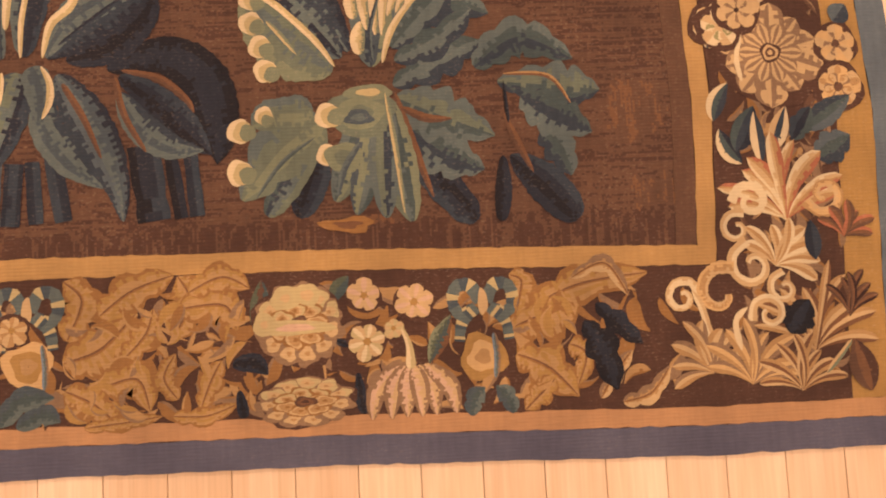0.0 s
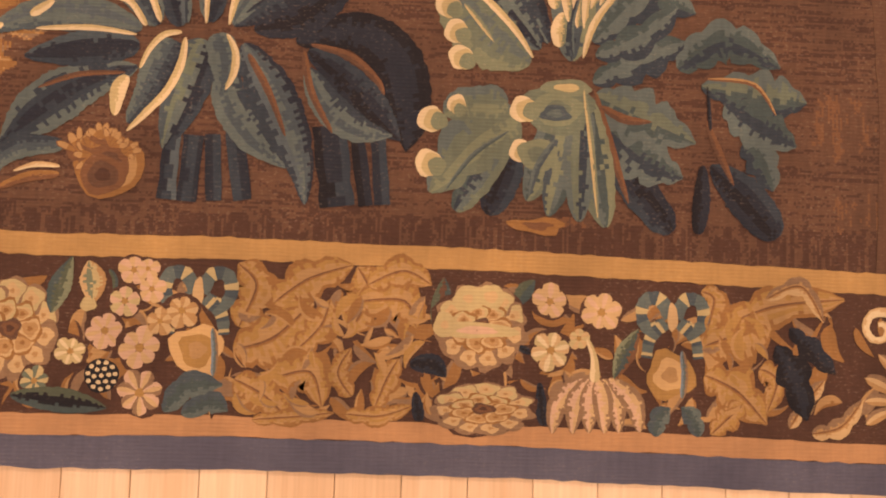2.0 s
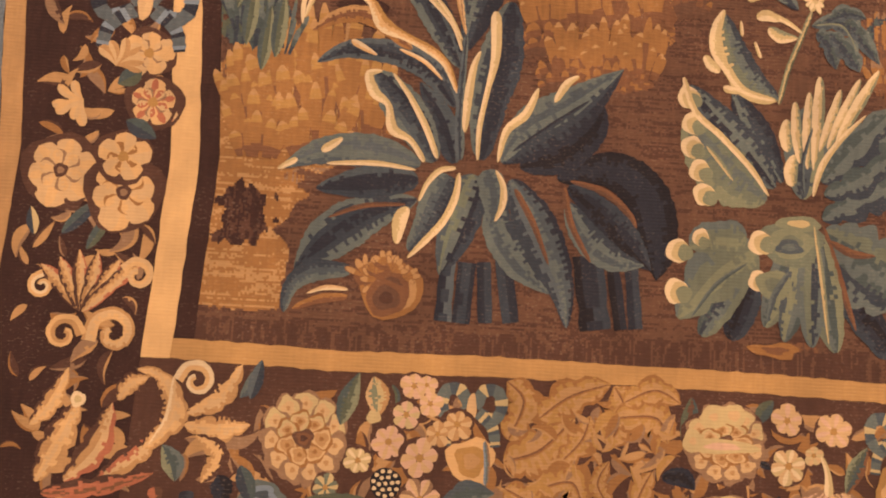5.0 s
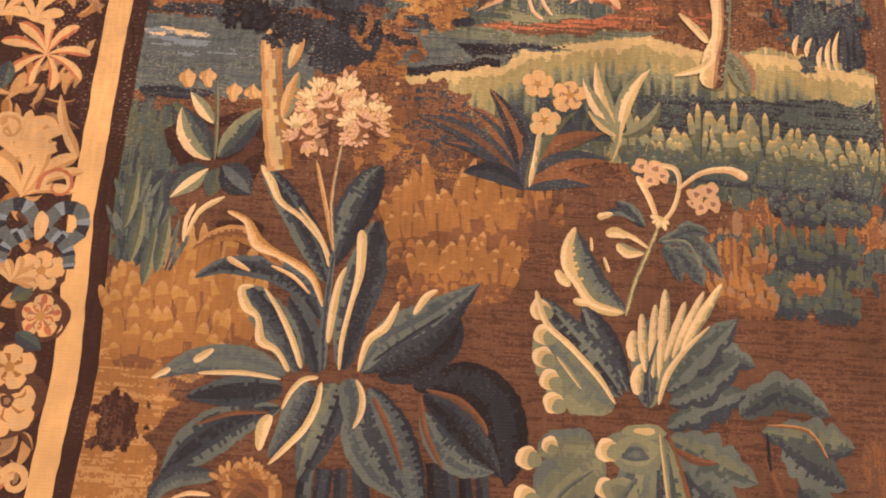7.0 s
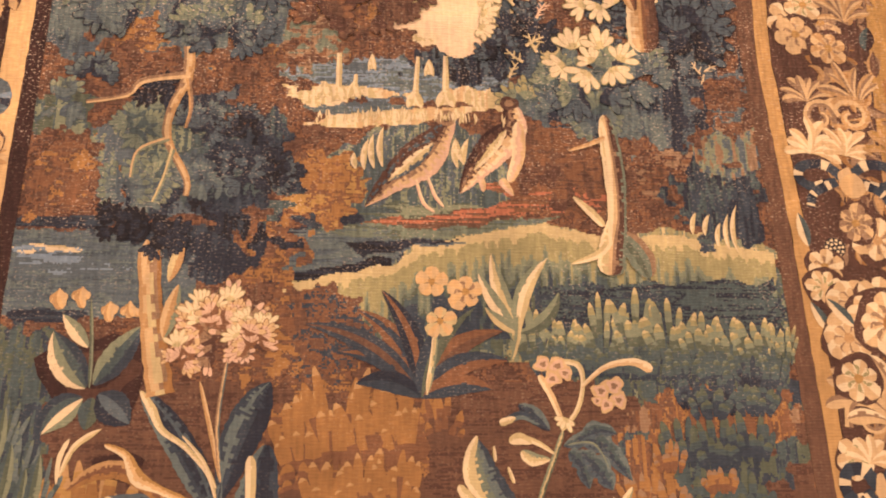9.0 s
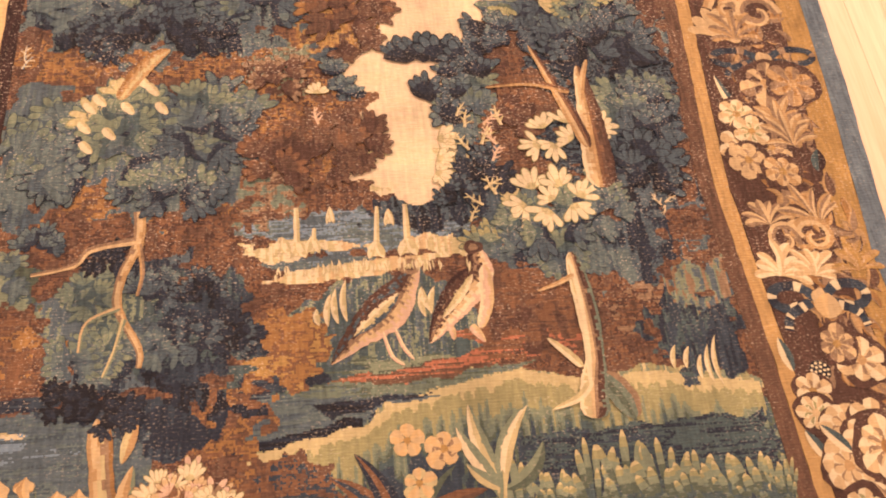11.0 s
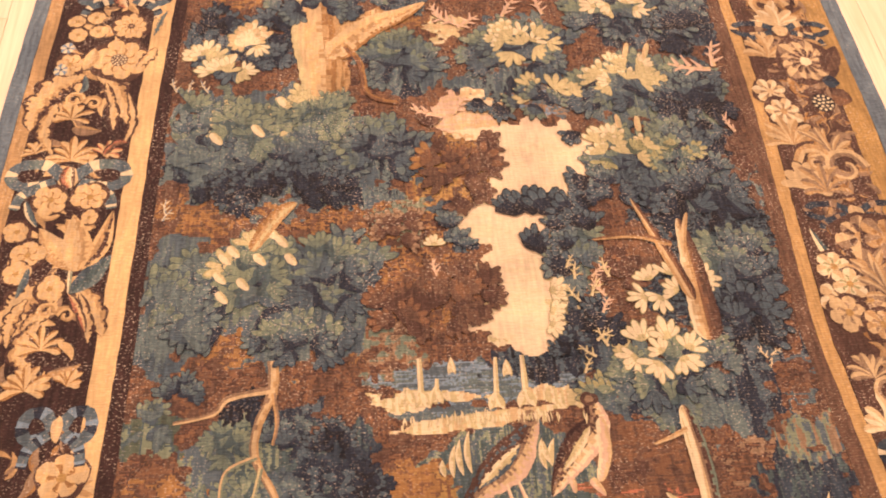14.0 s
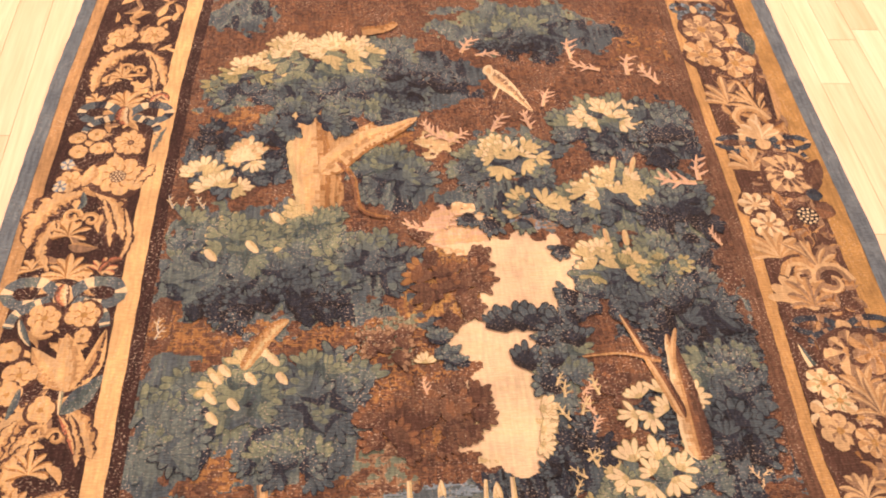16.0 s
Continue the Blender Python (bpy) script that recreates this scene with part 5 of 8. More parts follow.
frond(thistle, [(0.261, 0.305, 0.0070), (0.261, 0.357, 0.0160), (0.265, 0.420, 0.0108)], "cream cream straw sage")
frond(thistle, [(0.270, 0.305, 0.0070), (0.277, 0.376, 0.0196), (0.281, 0.445, 0.0126)], "cream cream straw sage")
frond(thistle, [(0.279, 0.332, 0.0071), (0.296, 0.377, 0.0160), (0.312, 0.427, 0.0090)], "cream cream straw sage")
frond(thistle, [(0.291, 0.337, 0.0071), (0.314, 0.387, 0.0161), (0.342, 0.445, 0.0090)], "cream cream straw sage")
frond(thistle, [(0.304, 0.347, 0.0071), (0.336, 0.402, 0.0179), (0.371, 0.460, 0.0091)], "cream cream straw sage")
frond(thistle, [(0.269, 0.265, 0.0052), (0.282, 0.309, 0.0097), (0.309, 0.349, 0.0080), (0.350, 0.391, 0.0036)], "cream straw", name="leaf_edge")
frond(thistle, [(0.256, 0.266, 0.0035), (0.254, 0.313, 0.0062), (0.269, 0.366, 0.0036)], "indigo slate", name="leaf_vein")
frond(thistle, [(0.218, 0.399, 0.0080), (0.233, 0.454, 0.0081), (0.252, 0.501, 0.0082), (0.269, 0.544, 0.0073)], "sage straw moss", name="stem")
frond(thistle, [(0.217, 0.406, 0.0178), (0.177, 0.427, 0.0500), (0.148, 0.475, 0.0468), (0.134, 0.532, 0.0163)], "straw verdi slate indigo")
frond(thistle, [(0.213, 0.405, 0.0062), (0.167, 0.416, 0.0107), (0.141, 0.446, 0.0134), (0.123, 0.474, 0.0162), (0.124, 0.506, 0.0163), (0.136, 0.537, 0.0073)], "cream straw", name="leaf_edge")
frond(thistle, [(0.130, 0.442, 0.0089), (0.117, 0.451, 0.0161), (0.107, 0.465, 0.0090)], "cream straw", name="leaf_edge")
frond(thistle, [(0.248, 0.545, 0.0092), (0.224, 0.569, 0.0257), (0.201, 0.584, 0.0092)], "navy indigo slate")
frond(thistle, [(0.233, 0.554, 0.0073), (0.205, 0.568, 0.0128), (0.174, 0.556, 0.0091)], "slate indigo")
frond(thistle, [(0.254, 0.510, 0.0046), (0.227, 0.527, 0.0082), (0.197, 0.536, 0.0109)], "cream straw", name="leaf_edge")
frond(thistle, [(0.219, 0.526, 0.0073), (0.201, 0.533, 0.0182), (0.185, 0.528, 0.0109)], "cream straw", name="leaf_edge")
frond(thistle, [(0.247, 0.502, 0.0055), (0.221, 0.502, 0.0200), (0.203, 0.514, 0.0127)], "cream straw sage", name="leaf_edge")
frond(thistle, [(0.171, 0.556, 0.0146), (0.196, 0.564, 0.0073)], "cream straw", name="leaf_edge")
frond(thistle, [(0.161, 0.522, 0.0045), (0.163, 0.499, 0.0054)], "cream straw", name="leaf_edge")
frond(thistle, [(0.182, 0.491, 0.0054), (0.191, 0.467, 0.0063)], "cream straw", name="leaf_edge")
frond(thistle, [(0.135, 0.418, 0.0125), (0.162, 0.413, 0.0089)], "cream straw", name="leaf_edge")
frond(thistle, [(0.269, 0.522, 0.0091), (0.324, 0.529, 0.0367), (0.372, 0.470, 0.0091)], "slate teal indigo steel", 3)
frond(thistle, [(0.276, 0.512, 0.0146), (0.294, 0.499, 0.0310), (0.305, 0.458, 0.0090)], "slate teal indigo steel", 3)
frond(thistle, [(0.297, 0.513, 0.0146), (0.324, 0.487, 0.0364), (0.341, 0.456, 0.0091)], "slate teal indigo steel", 3)
frond(thistle, [(0.283, 0.526, 0.0091), (0.320, 0.547, 0.0239), (0.352, 0.540, 0.0074)], "slate teal indigo steel", 3)
frond(thistle, [(0.274, 0.523, 0.0037), (0.315, 0.524, 0.0046), (0.337, 0.488, 0.0027)], "sage slate", name="leaf_vein")
frond(thistle, [(0.267, 0.544, 0.0064), (0.293, 0.577, 0.0074), (0.304, 0.618, 0.0074), (0.297, 0.646, 0.0093), (0.267, 0.652, 0.0075)], "cream straw", name="stem")
frond(thistle, [(0.300, 0.610, 0.0056), (0.340, 0.642, 0.0084), (0.386, 0.651, 0.0122), (0.416, 0.638, 0.0169)], "cream buff", name="stem")
frond(thistle, [(0.270, 0.553, 0.0073), (0.254, 0.595, 0.0102), (0.235, 0.630, 0.0111)], "cream buff", name="stem")
Slip("petal", thistle).disc(0.242, 0.647, 0.0149, 0.0124, "buff pink taupe", wob=0.18).done()
Slip("petal", thistle).disc(0.265, 0.644, 0.0168, 0.0140, "buff pink taupe", wob=0.18).done()
Slip("petal", thistle).disc(0.256, 0.624, 0.0139, 0.0116, "buff pink taupe", wob=0.18).done()
Slip("petal", thistle).disc(0.276, 0.633, 0.0130, 0.0108, "buff pink taupe", wob=0.18).done()
Slip("petal", thistle).disc(0.332, 0.605, 0.0149, 0.0138, "buff pink taupe", wob=0.18).done()
Slip("petal", thistle).disc(0.353, 0.613, 0.0158, 0.0147, "buff pink taupe", wob=0.18).done()
Slip("petal", thistle).disc(0.359, 0.591, 0.0139, 0.0129, "buff pink taupe", wob=0.18).done()
Slip("petal", thistle).disc(0.339, 0.584, 0.0130, 0.0120, "buff pink taupe", wob=0.18).done()
Slip("petal", thistle).disc(0.325, 0.590, 0.0083, 0.0077, "buff pink taupe", wob=0.18).done()
spray(0.274, 0.563, 0.0202, 250, "sage cream", 5, 160)

# -- bell flowers by the pond
bells = holder("woven_plant", "small plant with orange bell flowers")
Slip("dark_ground", bells).disc(-0.435, 0.629, 0.0856, 0.0614, "sepia bark sepia", wob=0.14).done()
leaf(bells, -0.451, 0.610, -0.507, 0.695, 0.0518, "cream sage teal indigo", 0.05)
leaf(bells, -0.440, 0.614, -0.377, 0.704, 0.0426, "sage teal indigo")
leaf(bells, -0.454, 0.594, -0.508, 0.541, 0.0461, "sage cream teal indigo", -0.1)
leaf(bells, -0.440, 0.595, -0.446, 0.547, 0.0313, "moss teal")
leaf(bells, -0.432, 0.600, -0.382, 0.556, 0.0517, "indigo blue navy")
leaf(bells, -0.454, 0.671, -0.497, 0.722, 0.0226, "cream sage")
stem(bells, [(-0.446, 0.609), (-0.449, 0.671), (-0.458, 0.750)], 0.0074, 0.0046, "moss sage")
fan(-0.506, 0.7628, 0.0357, 270, "buff honey tan", 4, 70, 0.5, bells, "bell_flower")
fan(-0.472, 0.7658, 0.0357, 270, "buff honey tan", 4, 70, 0.5, bells, "bell_flower")
fan(-0.428, 0.7428, 0.0357, 270, "buff honey tan", 4, 70, 0.5, bells, "bell_flower")
fan(-0.398, 0.7438, 0.0357, 270, "buff honey tan", 4, 70, 0.5, bells, "bell_flower")
stem(bells, [(-0.478, 0.471), (-0.477, 0.508), (-0.466, 0.535)], 0.0062, 0.0080, "cream")
stem(bells, [(-0.475, 0.480), (-0.458, 0.523), (-0.422, 0.549)], 0.0063, 0.0107, "cream straw")
leaf(bells, -0.555, 0.4340, -0.5470, 0.5290, 0.022, "teal moss sage")
leaf(bells, -0.531, 0.3990, -0.5230, 0.4940, 0.022, "teal moss sage")
leaf(bells, -0.513, 0.4190, -0.5050, 0.5140, 0.022, "teal moss sage")
leaf(bells, -0.571, 0.4880, -0.5630, 0.5830, 0.022, "teal moss sage")

# -- stump and pink blossom
stump = holder("woven_stump", "pale broken tree stump")
Slip("trunk", stump).path([(-0.341, 0.599), (-0.355, 0.668), (-0.367, 0.739), (-0.378, 0.830)], 0.0438, 0.0337, "tan buff straw taupe ochre", 6).done()
leaf(stump, -0.378, 0.802, -0.382, 0.844, 0.0197, "buff tan")
leaf(stump, -0.343, 0.775, -0.324, 0.845, 0.0196, "straw tan")
leaf(stump, -0.344, 0.685, -0.327, 0.771, 0.0260, "buff tan sage")
blossom = holder("woven_blossom", "cluster of pink and cream blossoms")
clump(-0.255, 0.699, 0.0787, 0.0649, "taupe pink buff", blossom, size=0.024)
clump(-0.270, 0.717, 0.0551, 0.0435, "pink buff cream", blossom, size=0.022)
clump(-0.208, 0.687, 0.0366, 0.0392, "pink buff cream", blossom, size=0.02)
clump(-0.316, 0.665, 0.0236, 0.0253, "pink buff cream", blossom, size=0.02)

# -- yellow flowers with bladed leaves
jonquil = holder("woven_plant", "yellow star flowers among dark blade leaves")
leaf(jonquil, 0.051, 0.595, -0.076, 0.665, 0.034, "indigo rust indigo", -0.16)
leaf(jonquil, 0.051, 0.595, -0.05, 0.732, 0.034, "rust indigo rust", -0.14)
leaf(jonquil, 0.051, 0.595, -0.012, 0.765, 0.034, "navy rust navy", -0.1)
leaf(jonquil, 0.051, 0.595, -0.13, 0.709, 0.034, "indigo umber indigo", -0.12)
leaf(jonquil, 0.051, 0.595, 0.181, 0.699, 0.034, "rust umber", 0.16)
leaf(jonquil, 0.051, 0.595, 0.189, 0.652, 0.034, "indigo rust", 0.16)
leaf(jonquil, 0.051, 0.595, 0.161, 0.608, 0.034, "rust indigo", 0.12)
leaf(jonquil, 0.051, 0.595, -0.049, 0.616, 0.034, "indigo navy", -0.14)
leaf(jonquil, 0.051, 0.595, 0.137, 0.738, 0.034, "indigo moss", 0.14)
stem(jonquil, [(0.060, 0.599), (0.069, 0.652), (0.075, 0.706)], 0.0087, 0.0104, "cream straw sage")
leaf(jonquil, 0.206, 0.697, 0.165, 0.828, 0.0273, "cream straw sage", 0.05)
leaf(jonquil, 0.206, 0.697, 0.257, 0.821, 0.0273, "sage cream straw", 0.12)
leaf(jonquil, 0.204, 0.697, 0.143, 0.794, 0.0236, "cream sage", 0.04)
leaf(jonquil, 0.204, 0.697, 0.153, 0.738, 0.0182, "straw sage", 0.05)
leaf(jonquil, 0.208, 0.697, 0.273, 0.764, 0.0236, "sage moss", -0.15)
stem(jonquil, [(0.193, 0.652), (0.203, 0.688), (0.206, 0.725)], 0.0072, 0.0125, "sage straw")
flower(0.068, 0.779, 0.0277, 5, "honey buff", "gold", parent=jonquil, wide=0.85)
flower(0.122, 0.763, 0.0313, 5, "buff honey", "gold", parent=jonquil, wide=0.85)
flower(0.081, 0.715, 0.0271, 5, "buff honey straw", "gold", parent=jonquil, wide=0.85)

LAYER[0] = Z0 + 0.0013
# -- right-hand slender tree
tree = holder("woven_tree_motif", "slender pale tree with cream leaf clusters")
rosette(0.247, 1.096, 0.062, "slate sage olive", 8, 120, 240, tree, 0.42)
rosette(0.366, 1.093, 0.0827, "slate verdi sage", 9, 270, 200, tree, 0.42)
rosette(0.29, 1.117, 0.062, "slate sage", 8, 240, 200, tree, 0.42)
# clearing: slim pale trunks
glade = holder("woven_glade", "pale clearing with slim trees")
for ax, ay, bx, by_, ww in ((0.041, 1.088, 0.047, 1.182, 0.0121), (0.094, 1.091, 0.095, 1.185, 0.0141), (-0.088, 1.095, -0.088, 1.185, 0.0141), (-0.112, 1.101, -0.115, 1.130, 0.0121), (-0.062, 1.102, -0.059, 1.145, 0.0101), (0.066, 1.148, 0.066, 1.174, 0.0071), (-0.032, 1.156, -0.035, 1.176, 0.0060)):
    Slip("tree", glade).path([(ax, ay), ((ax + bx) / 2, (ay + by_) / 2), (bx, by_)], ww * 0.95, ww * 0.55, "cream straw").done()
    Slip("root", glade).leaf(ax - ww, ay - 0.004, ax, ay + 0.03, ww * 1.2, "cream straw", along=6, across=3).done()
    Slip("root", glade).leaf(ax + ww, ay - 0.004, ax, ay + 0.03, ww * 1.2, "cream straw", along=6, across=3).done()
for ax, ay, bx, by_ in ((-0.056, 0.971, -0.059, 1.000), (-0.042, 0.969, -0.036, 1.025), (-0.026, 0.972, -0.028, 1.034), (-0.012, 0.975, -0.011, 1.049), (0.113, 0.976, 0.111, 1.031), (0.123, 0.981, 0.132, 1.030), (0.123, 0.985, 0.113, 1.026)):
    Slip("reed", glade).leaf(ax, ay, bx, by_, 0.011, "cream straw", along=8, across=3, bend=0.08).done()
for ax, ay, bx, by_ in ((0.505, 0.864, 0.513, 0.904), (0.525, 0.863, 0.536, 0.901), (0.547, 0.844, 0.553, 0.886), (0.565, 0.839, 0.568, 0.902), (0.579, 0.834, 0.584, 0.918)):
    Slip("reed", glade).leaf(ax, ay, bx, by_, 0.009, "cream straw", along=8, across=3, bend=0.1).done()
# plump forms standing in the clearing
frond(None, [(-0.040, 0.905, 0.0053), (0.003, 0.950, 0.0437), (0.053, 0.993, 0.0725), (0.084, 1.035, 0.0454), (0.101, 1.071, 0.0231)], "bark steel bark taupe buff pink", name="woven_form", label="plain tapered woven shape in brown and buff")
frond(None, [(-0.003, 0.950, 0.0073), (0.034, 0.986, 0.0296), (0.072, 1.020, 0.0113)], "bark cream straw steel", name="woven_form", label="plain tapered woven shape in brown and buff")
Slip("woven_form", None).disc(0.094, 1.066, 0.0163, 0.0146, "taupe bark", wob=0.08).done()
frond(None, [(0.043, 0.955, 0.0046), (0.055, 0.914, 0.0063), (0.074, 0.897, 0.0045)], "cream pink", name="woven_form", label="plain tapered woven shape in brown and buff")
frond(None, [(0.062, 0.961, 0.0046), (0.074, 0.927, 0.0064), (0.089, 0.906, 0.0045)], "cream pink", name="woven_form", label="plain tapered woven shape in brown and buff")
frond(None, [(0.116, 0.931, 0.0073), (0.143, 0.973, 0.0410), (0.176, 1.014, 0.0589), (0.209, 1.050, 0.0483), (0.206, 1.096, 0.0216)], "sepia bark taupe bark buff cream pink", name="woven_form", label="plain tapered woven shape in brown and buff")
frond(None, [(0.140, 0.973, 0.0075), (0.168, 1.012, 0.0228), (0.196, 1.047, 0.0096)], "bark straw cream", name="woven_form", label="plain tapered woven shape in brown and buff")
Slip("woven_form", None).disc(0.203, 1.097, 0.0167, 0.0129, "bark taupe", wob=0.08).done()
frond(None, [(0.217, 1.062, 0.0194), (0.216, 1.001, 0.0228), (0.199, 0.952, 0.0149)], "buff pink cream", name="woven_form", label="plain tapered woven shape in brown and buff")
frond(None, [(0.153, 0.958, 0.0130), (0.155, 0.934, 0.0074)], "buff pink", name="woven_form", label="plain tapered woven shape in brown and buff")
frond(None, [(0.185, 0.957, 0.0186), (0.205, 0.928, 0.0074)], "buff pink", name="woven_form", label="plain tapered woven shape in brown and buff")
frond(None, [(0.259, 2.116, 0.0070), (0.217, 2.189, 0.0315), (0.188, 2.230, 0.0462), (0.169, 2.268, 0.0262)], "cream buff taupe cream", name="woven_form", label="plain tapered cream woven shape")
Slip("woven_form", None).disc(0.165, 2.264, 0.0145, 0.0216, "cream buff", wob=0.08).done()
frond(None, [(0.185, 2.203, 0.0057), (0.166, 2.160, 0.0071)], "cream buff", name="woven_form", label="plain tapered cream woven shape")
# -- left-hand bough hanging over the pond
bough = holder("woven_bough", "bare tan bough hung with blue-green leaves")
rosette(-0.493, 1.138, 0.0436, "steel slate", 8, 90, 300, bough, 0.42)
rosette(-0.544, 1.082, 0.0515, "slate sage", 8, 200, 300, bough, 0.42)
rosette(-0.405, 1.049, 0.0555, "verdi sage", 8, 200, 300, bough, 0.42)
rosette(-0.374, 0.952, 0.0595, "slate sage verdi", 9, 260, 300, bough, 0.42)
rosette(-0.42, 0.935, 0.0555, "slate verdi", 8, 260, 300, bough, 0.42)
rosette(-0.3, 0.959, 0.0548, "slate steel", 8, 280, 300, bough, 0.42)
rosette(-0.315, 1.047, 0.0511, "steel slate", 8, 60, 300, bough, 0.42)
rosette(-0.241, 1.035, 0.0548, "navy steel", 9, 90, 300, bough, 0.42)
rosette(-0.239, 0.967, 0.0602, "steel navy", 9, 270, 300, bough, 0.42)
rosette(-0.185, 0.965, 0.0456, "navy steel", 8, 0, 300, bough, 0.42)
rosette(-0.37, 0.853, 0.0548, "navy ink", 9, 270, 300, bough, 0.42)
rosette(-0.43, 0.873, 0.042, "navy ink", 8, 250, 300, bough, 0.42)
rosette(-0.387, 1.099, 0.0365, "navy ink", 8, 200, 300, bough, 0.42)
Slip("branch", bough).path([(-0.341, 1.189), (-0.341, 1.129), (-0.362, 1.073), (-0.365, 1.018), (-0.330, 0.950), (-0.328, 0.918)], 0.0206, 0.0093, "tan buff taupe").done()
Slip("branch", bough).path([(-0.344, 1.135), (-0.413, 1.122), (-0.437, 1.095), (-0.501, 1.081)], 0.0140, 0.0060, "buff taupe").done()
Slip("branch", bough).path([(-0.362, 1.018), (-0.409, 0.995), (-0.417, 0.948)], 0.0094, 0.0056, "sage buff").done()
Slip("branch", bough).path([(-0.339, 1.129), (-0.331, 1.077), (-0.337, 1.037)], 0.0090, 0.0050, "taupe tan").done()
Slip("branch", bough).path([(-0.354, 0.999), (-0.365, 0.947), (-0.379, 0.906)], 0.0084, 0.0056, "sage straw").done()
LAYER[0] = Z0 + 0.0013
# -- crowns of the wood
clump(0.236, 2.417, 0.1827, 0.0706, "steel slate slate verdi sage", None)
clump(0.257, 2.344, 0.1348, 0.0408, "navy steel", None)
clump(-0.183, 2.189, 0.2336, 0.1215, "steel steel slate verdi sage", None)
clump(-0.144, 2.101, 0.1480, 0.0541, "steel steel slate verdi sage", None)
clump(-0.008, 2.222, 0.0988, 0.0938, "navy steel steel", None)
clump(-0.441, 2.191, 0.0803, 0.0722, "steel verdi olive", None)
clump(-0.082, 2.317, 0.0862, 0.0830, "steel slate slate verdi sage", None)
clump(-0.267, 2.314, 0.1833, 0.0778, "sage straw cream", None, size=0.034)
clump(-0.432, 2.258, 0.0615, 0.0375, "olive straw cream", None, size=0.034)
clump(-0.210, 2.347, 0.1002, 0.0485, "straw cream cream", None, size=0.034)
clump(-0.501, 2.025, 0.0507, 0.0509, "navy steel", None)
clump(-0.386, 2.007, 0.0638, 0.0506, "navy steel blue", None)
clump(-0.425, 1.919, 0.1115, 0.0582, "steel blue slate", None)
clump(-0.511, 1.915, 0.0368, 0.0238, "straw cream", None, size=0.034)
clump(-0.416, 1.971, 0.0327, 0.0283, "straw cream buff", None, size=0.034)
clump(-0.459, 1.877, 0.0609, 0.0133, "straw cream", None, size=0.034)
clump(-0.098, 1.909, 0.0895, 0.0900, "steel steel slate verdi sage", None)
clump(-0.352, 1.658, 0.2414, 0.1166, "steel slate slate verdi sage", None)
clump(-0.155, 1.654, 0.1115, 0.0882, "steel steel slate verdi sage", None)
clump(-0.529, 1.720, 0.0690, 0.1055, "steel slate slate verdi sage", None)
clump(-0.348, 1.559, 0.1780, 0.0464, "navy steel", None)
clump(-0.279, 1.755, 0.0897, 0.0700, "verdi sage sage straw", None)
clump(-0.413, 1.711, 0.0871, 0.0677, "verdi sage sage straw", None)
clump(-0.400, 1.324, 0.1933, 0.1210, "steel slate slate verdi sage", None)
clump(-0.246, 1.365, 0.0999, 0.0958, "steel steel slate verdi sage", None)
clump(-0.536, 1.284, 0.0740, 0.0946, "steel slate slate verdi sage", None)
clump(-0.382, 1.370, 0.0778, 0.0775, "verdi sage sage straw", None)
clump(-0.295, 1.230, 0.0995, 0.0432, "steel steel slate verdi sage", None)
frond(None, [(-0.426, 1.387, 0.0083), (-0.437, 1.399, 0.0167), (-0.446, 1.411, 0.0125)], "cream cream straw")
frond(None, [(-0.433, 1.346, 0.0082), (-0.444, 1.358, 0.0164), (-0.453, 1.370, 0.0123)], "cream cream straw")
frond(None, [(-0.427, 1.305, 0.0081), (-0.438, 1.317, 0.0162), (-0.447, 1.329, 0.0122)], "cream cream straw")
frond(None, [(-0.391, 1.332, 0.0082), (-0.402, 1.344, 0.0164), (-0.411, 1.356, 0.0123)], "cream cream straw")
frond(None, [(-0.339, 1.439, 0.0085), (-0.350, 1.452, 0.0171), (-0.360, 1.465, 0.0129)], "cream cream straw")
frond(None, [(-0.323, 1.423, 0.0085), (-0.334, 1.436, 0.0171), (-0.343, 1.449, 0.0129)], "cream cream straw")
frond(None, [(-0.363, 1.384, 0.0084), (-0.374, 1.397, 0.0168), (-0.383, 1.409, 0.0126)], "cream cream straw")
frond(None, [(-0.306, 1.383, 0.0084), (-0.316, 1.395, 0.0169), (-0.325, 1.408, 0.0127)], "cream cream straw")
frond(None, [(-0.461, 1.672, 0.0091), (-0.473, 1.687, 0.0183), (-0.484, 1.702, 0.0138)], "cream cream straw")
frond(None, [(-0.378, 1.692, 0.0093), (-0.390, 1.707, 0.0186), (-0.401, 1.723, 0.0140)], "cream cream straw")
frond(None, [(-0.328, 1.768, 0.0096), (-0.341, 1.784, 0.0192), (-0.351, 1.800, 0.0144)], "cream cream straw")
frond(None, [(-0.411, 1.402, 0.0084), (-0.422, 1.414, 0.0168), (-0.432, 1.427, 0.0126)], "cream cream straw")
frond(None, [(-0.390, 1.416, 0.0211), (-0.366, 1.461, 0.0279), (-0.335, 1.506, 0.0284), (-0.308, 1.525, 0.0110)], "ochre tan straw tan")
clump(0.178, 1.933, 0.1392, 0.0897, "steel steel slate verdi sage", None)
clump(0.181, 1.964, 0.0830, 0.0512, "straw straw cream", None, size=0.034)
clump(0.459, 2.064, 0.1912, 0.0993, "steel steel slate verdi sage", None)
clump(0.445, 2.101, 0.0972, 0.0486, "straw cream cream", None, size=0.034)
clump(0.580, 2.035, 0.0853, 0.1189, "navy steel slate", None)
clump(0.450, 1.819, 0.1977, 0.0948, "steel steel slate verdi sage", None)
clump(0.225, 1.796, 0.0959, 0.0531, "steel verdi straw", None)
clump(0.404, 1.857, 0.0902, 0.0596, "straw straw cream", None, size=0.034)
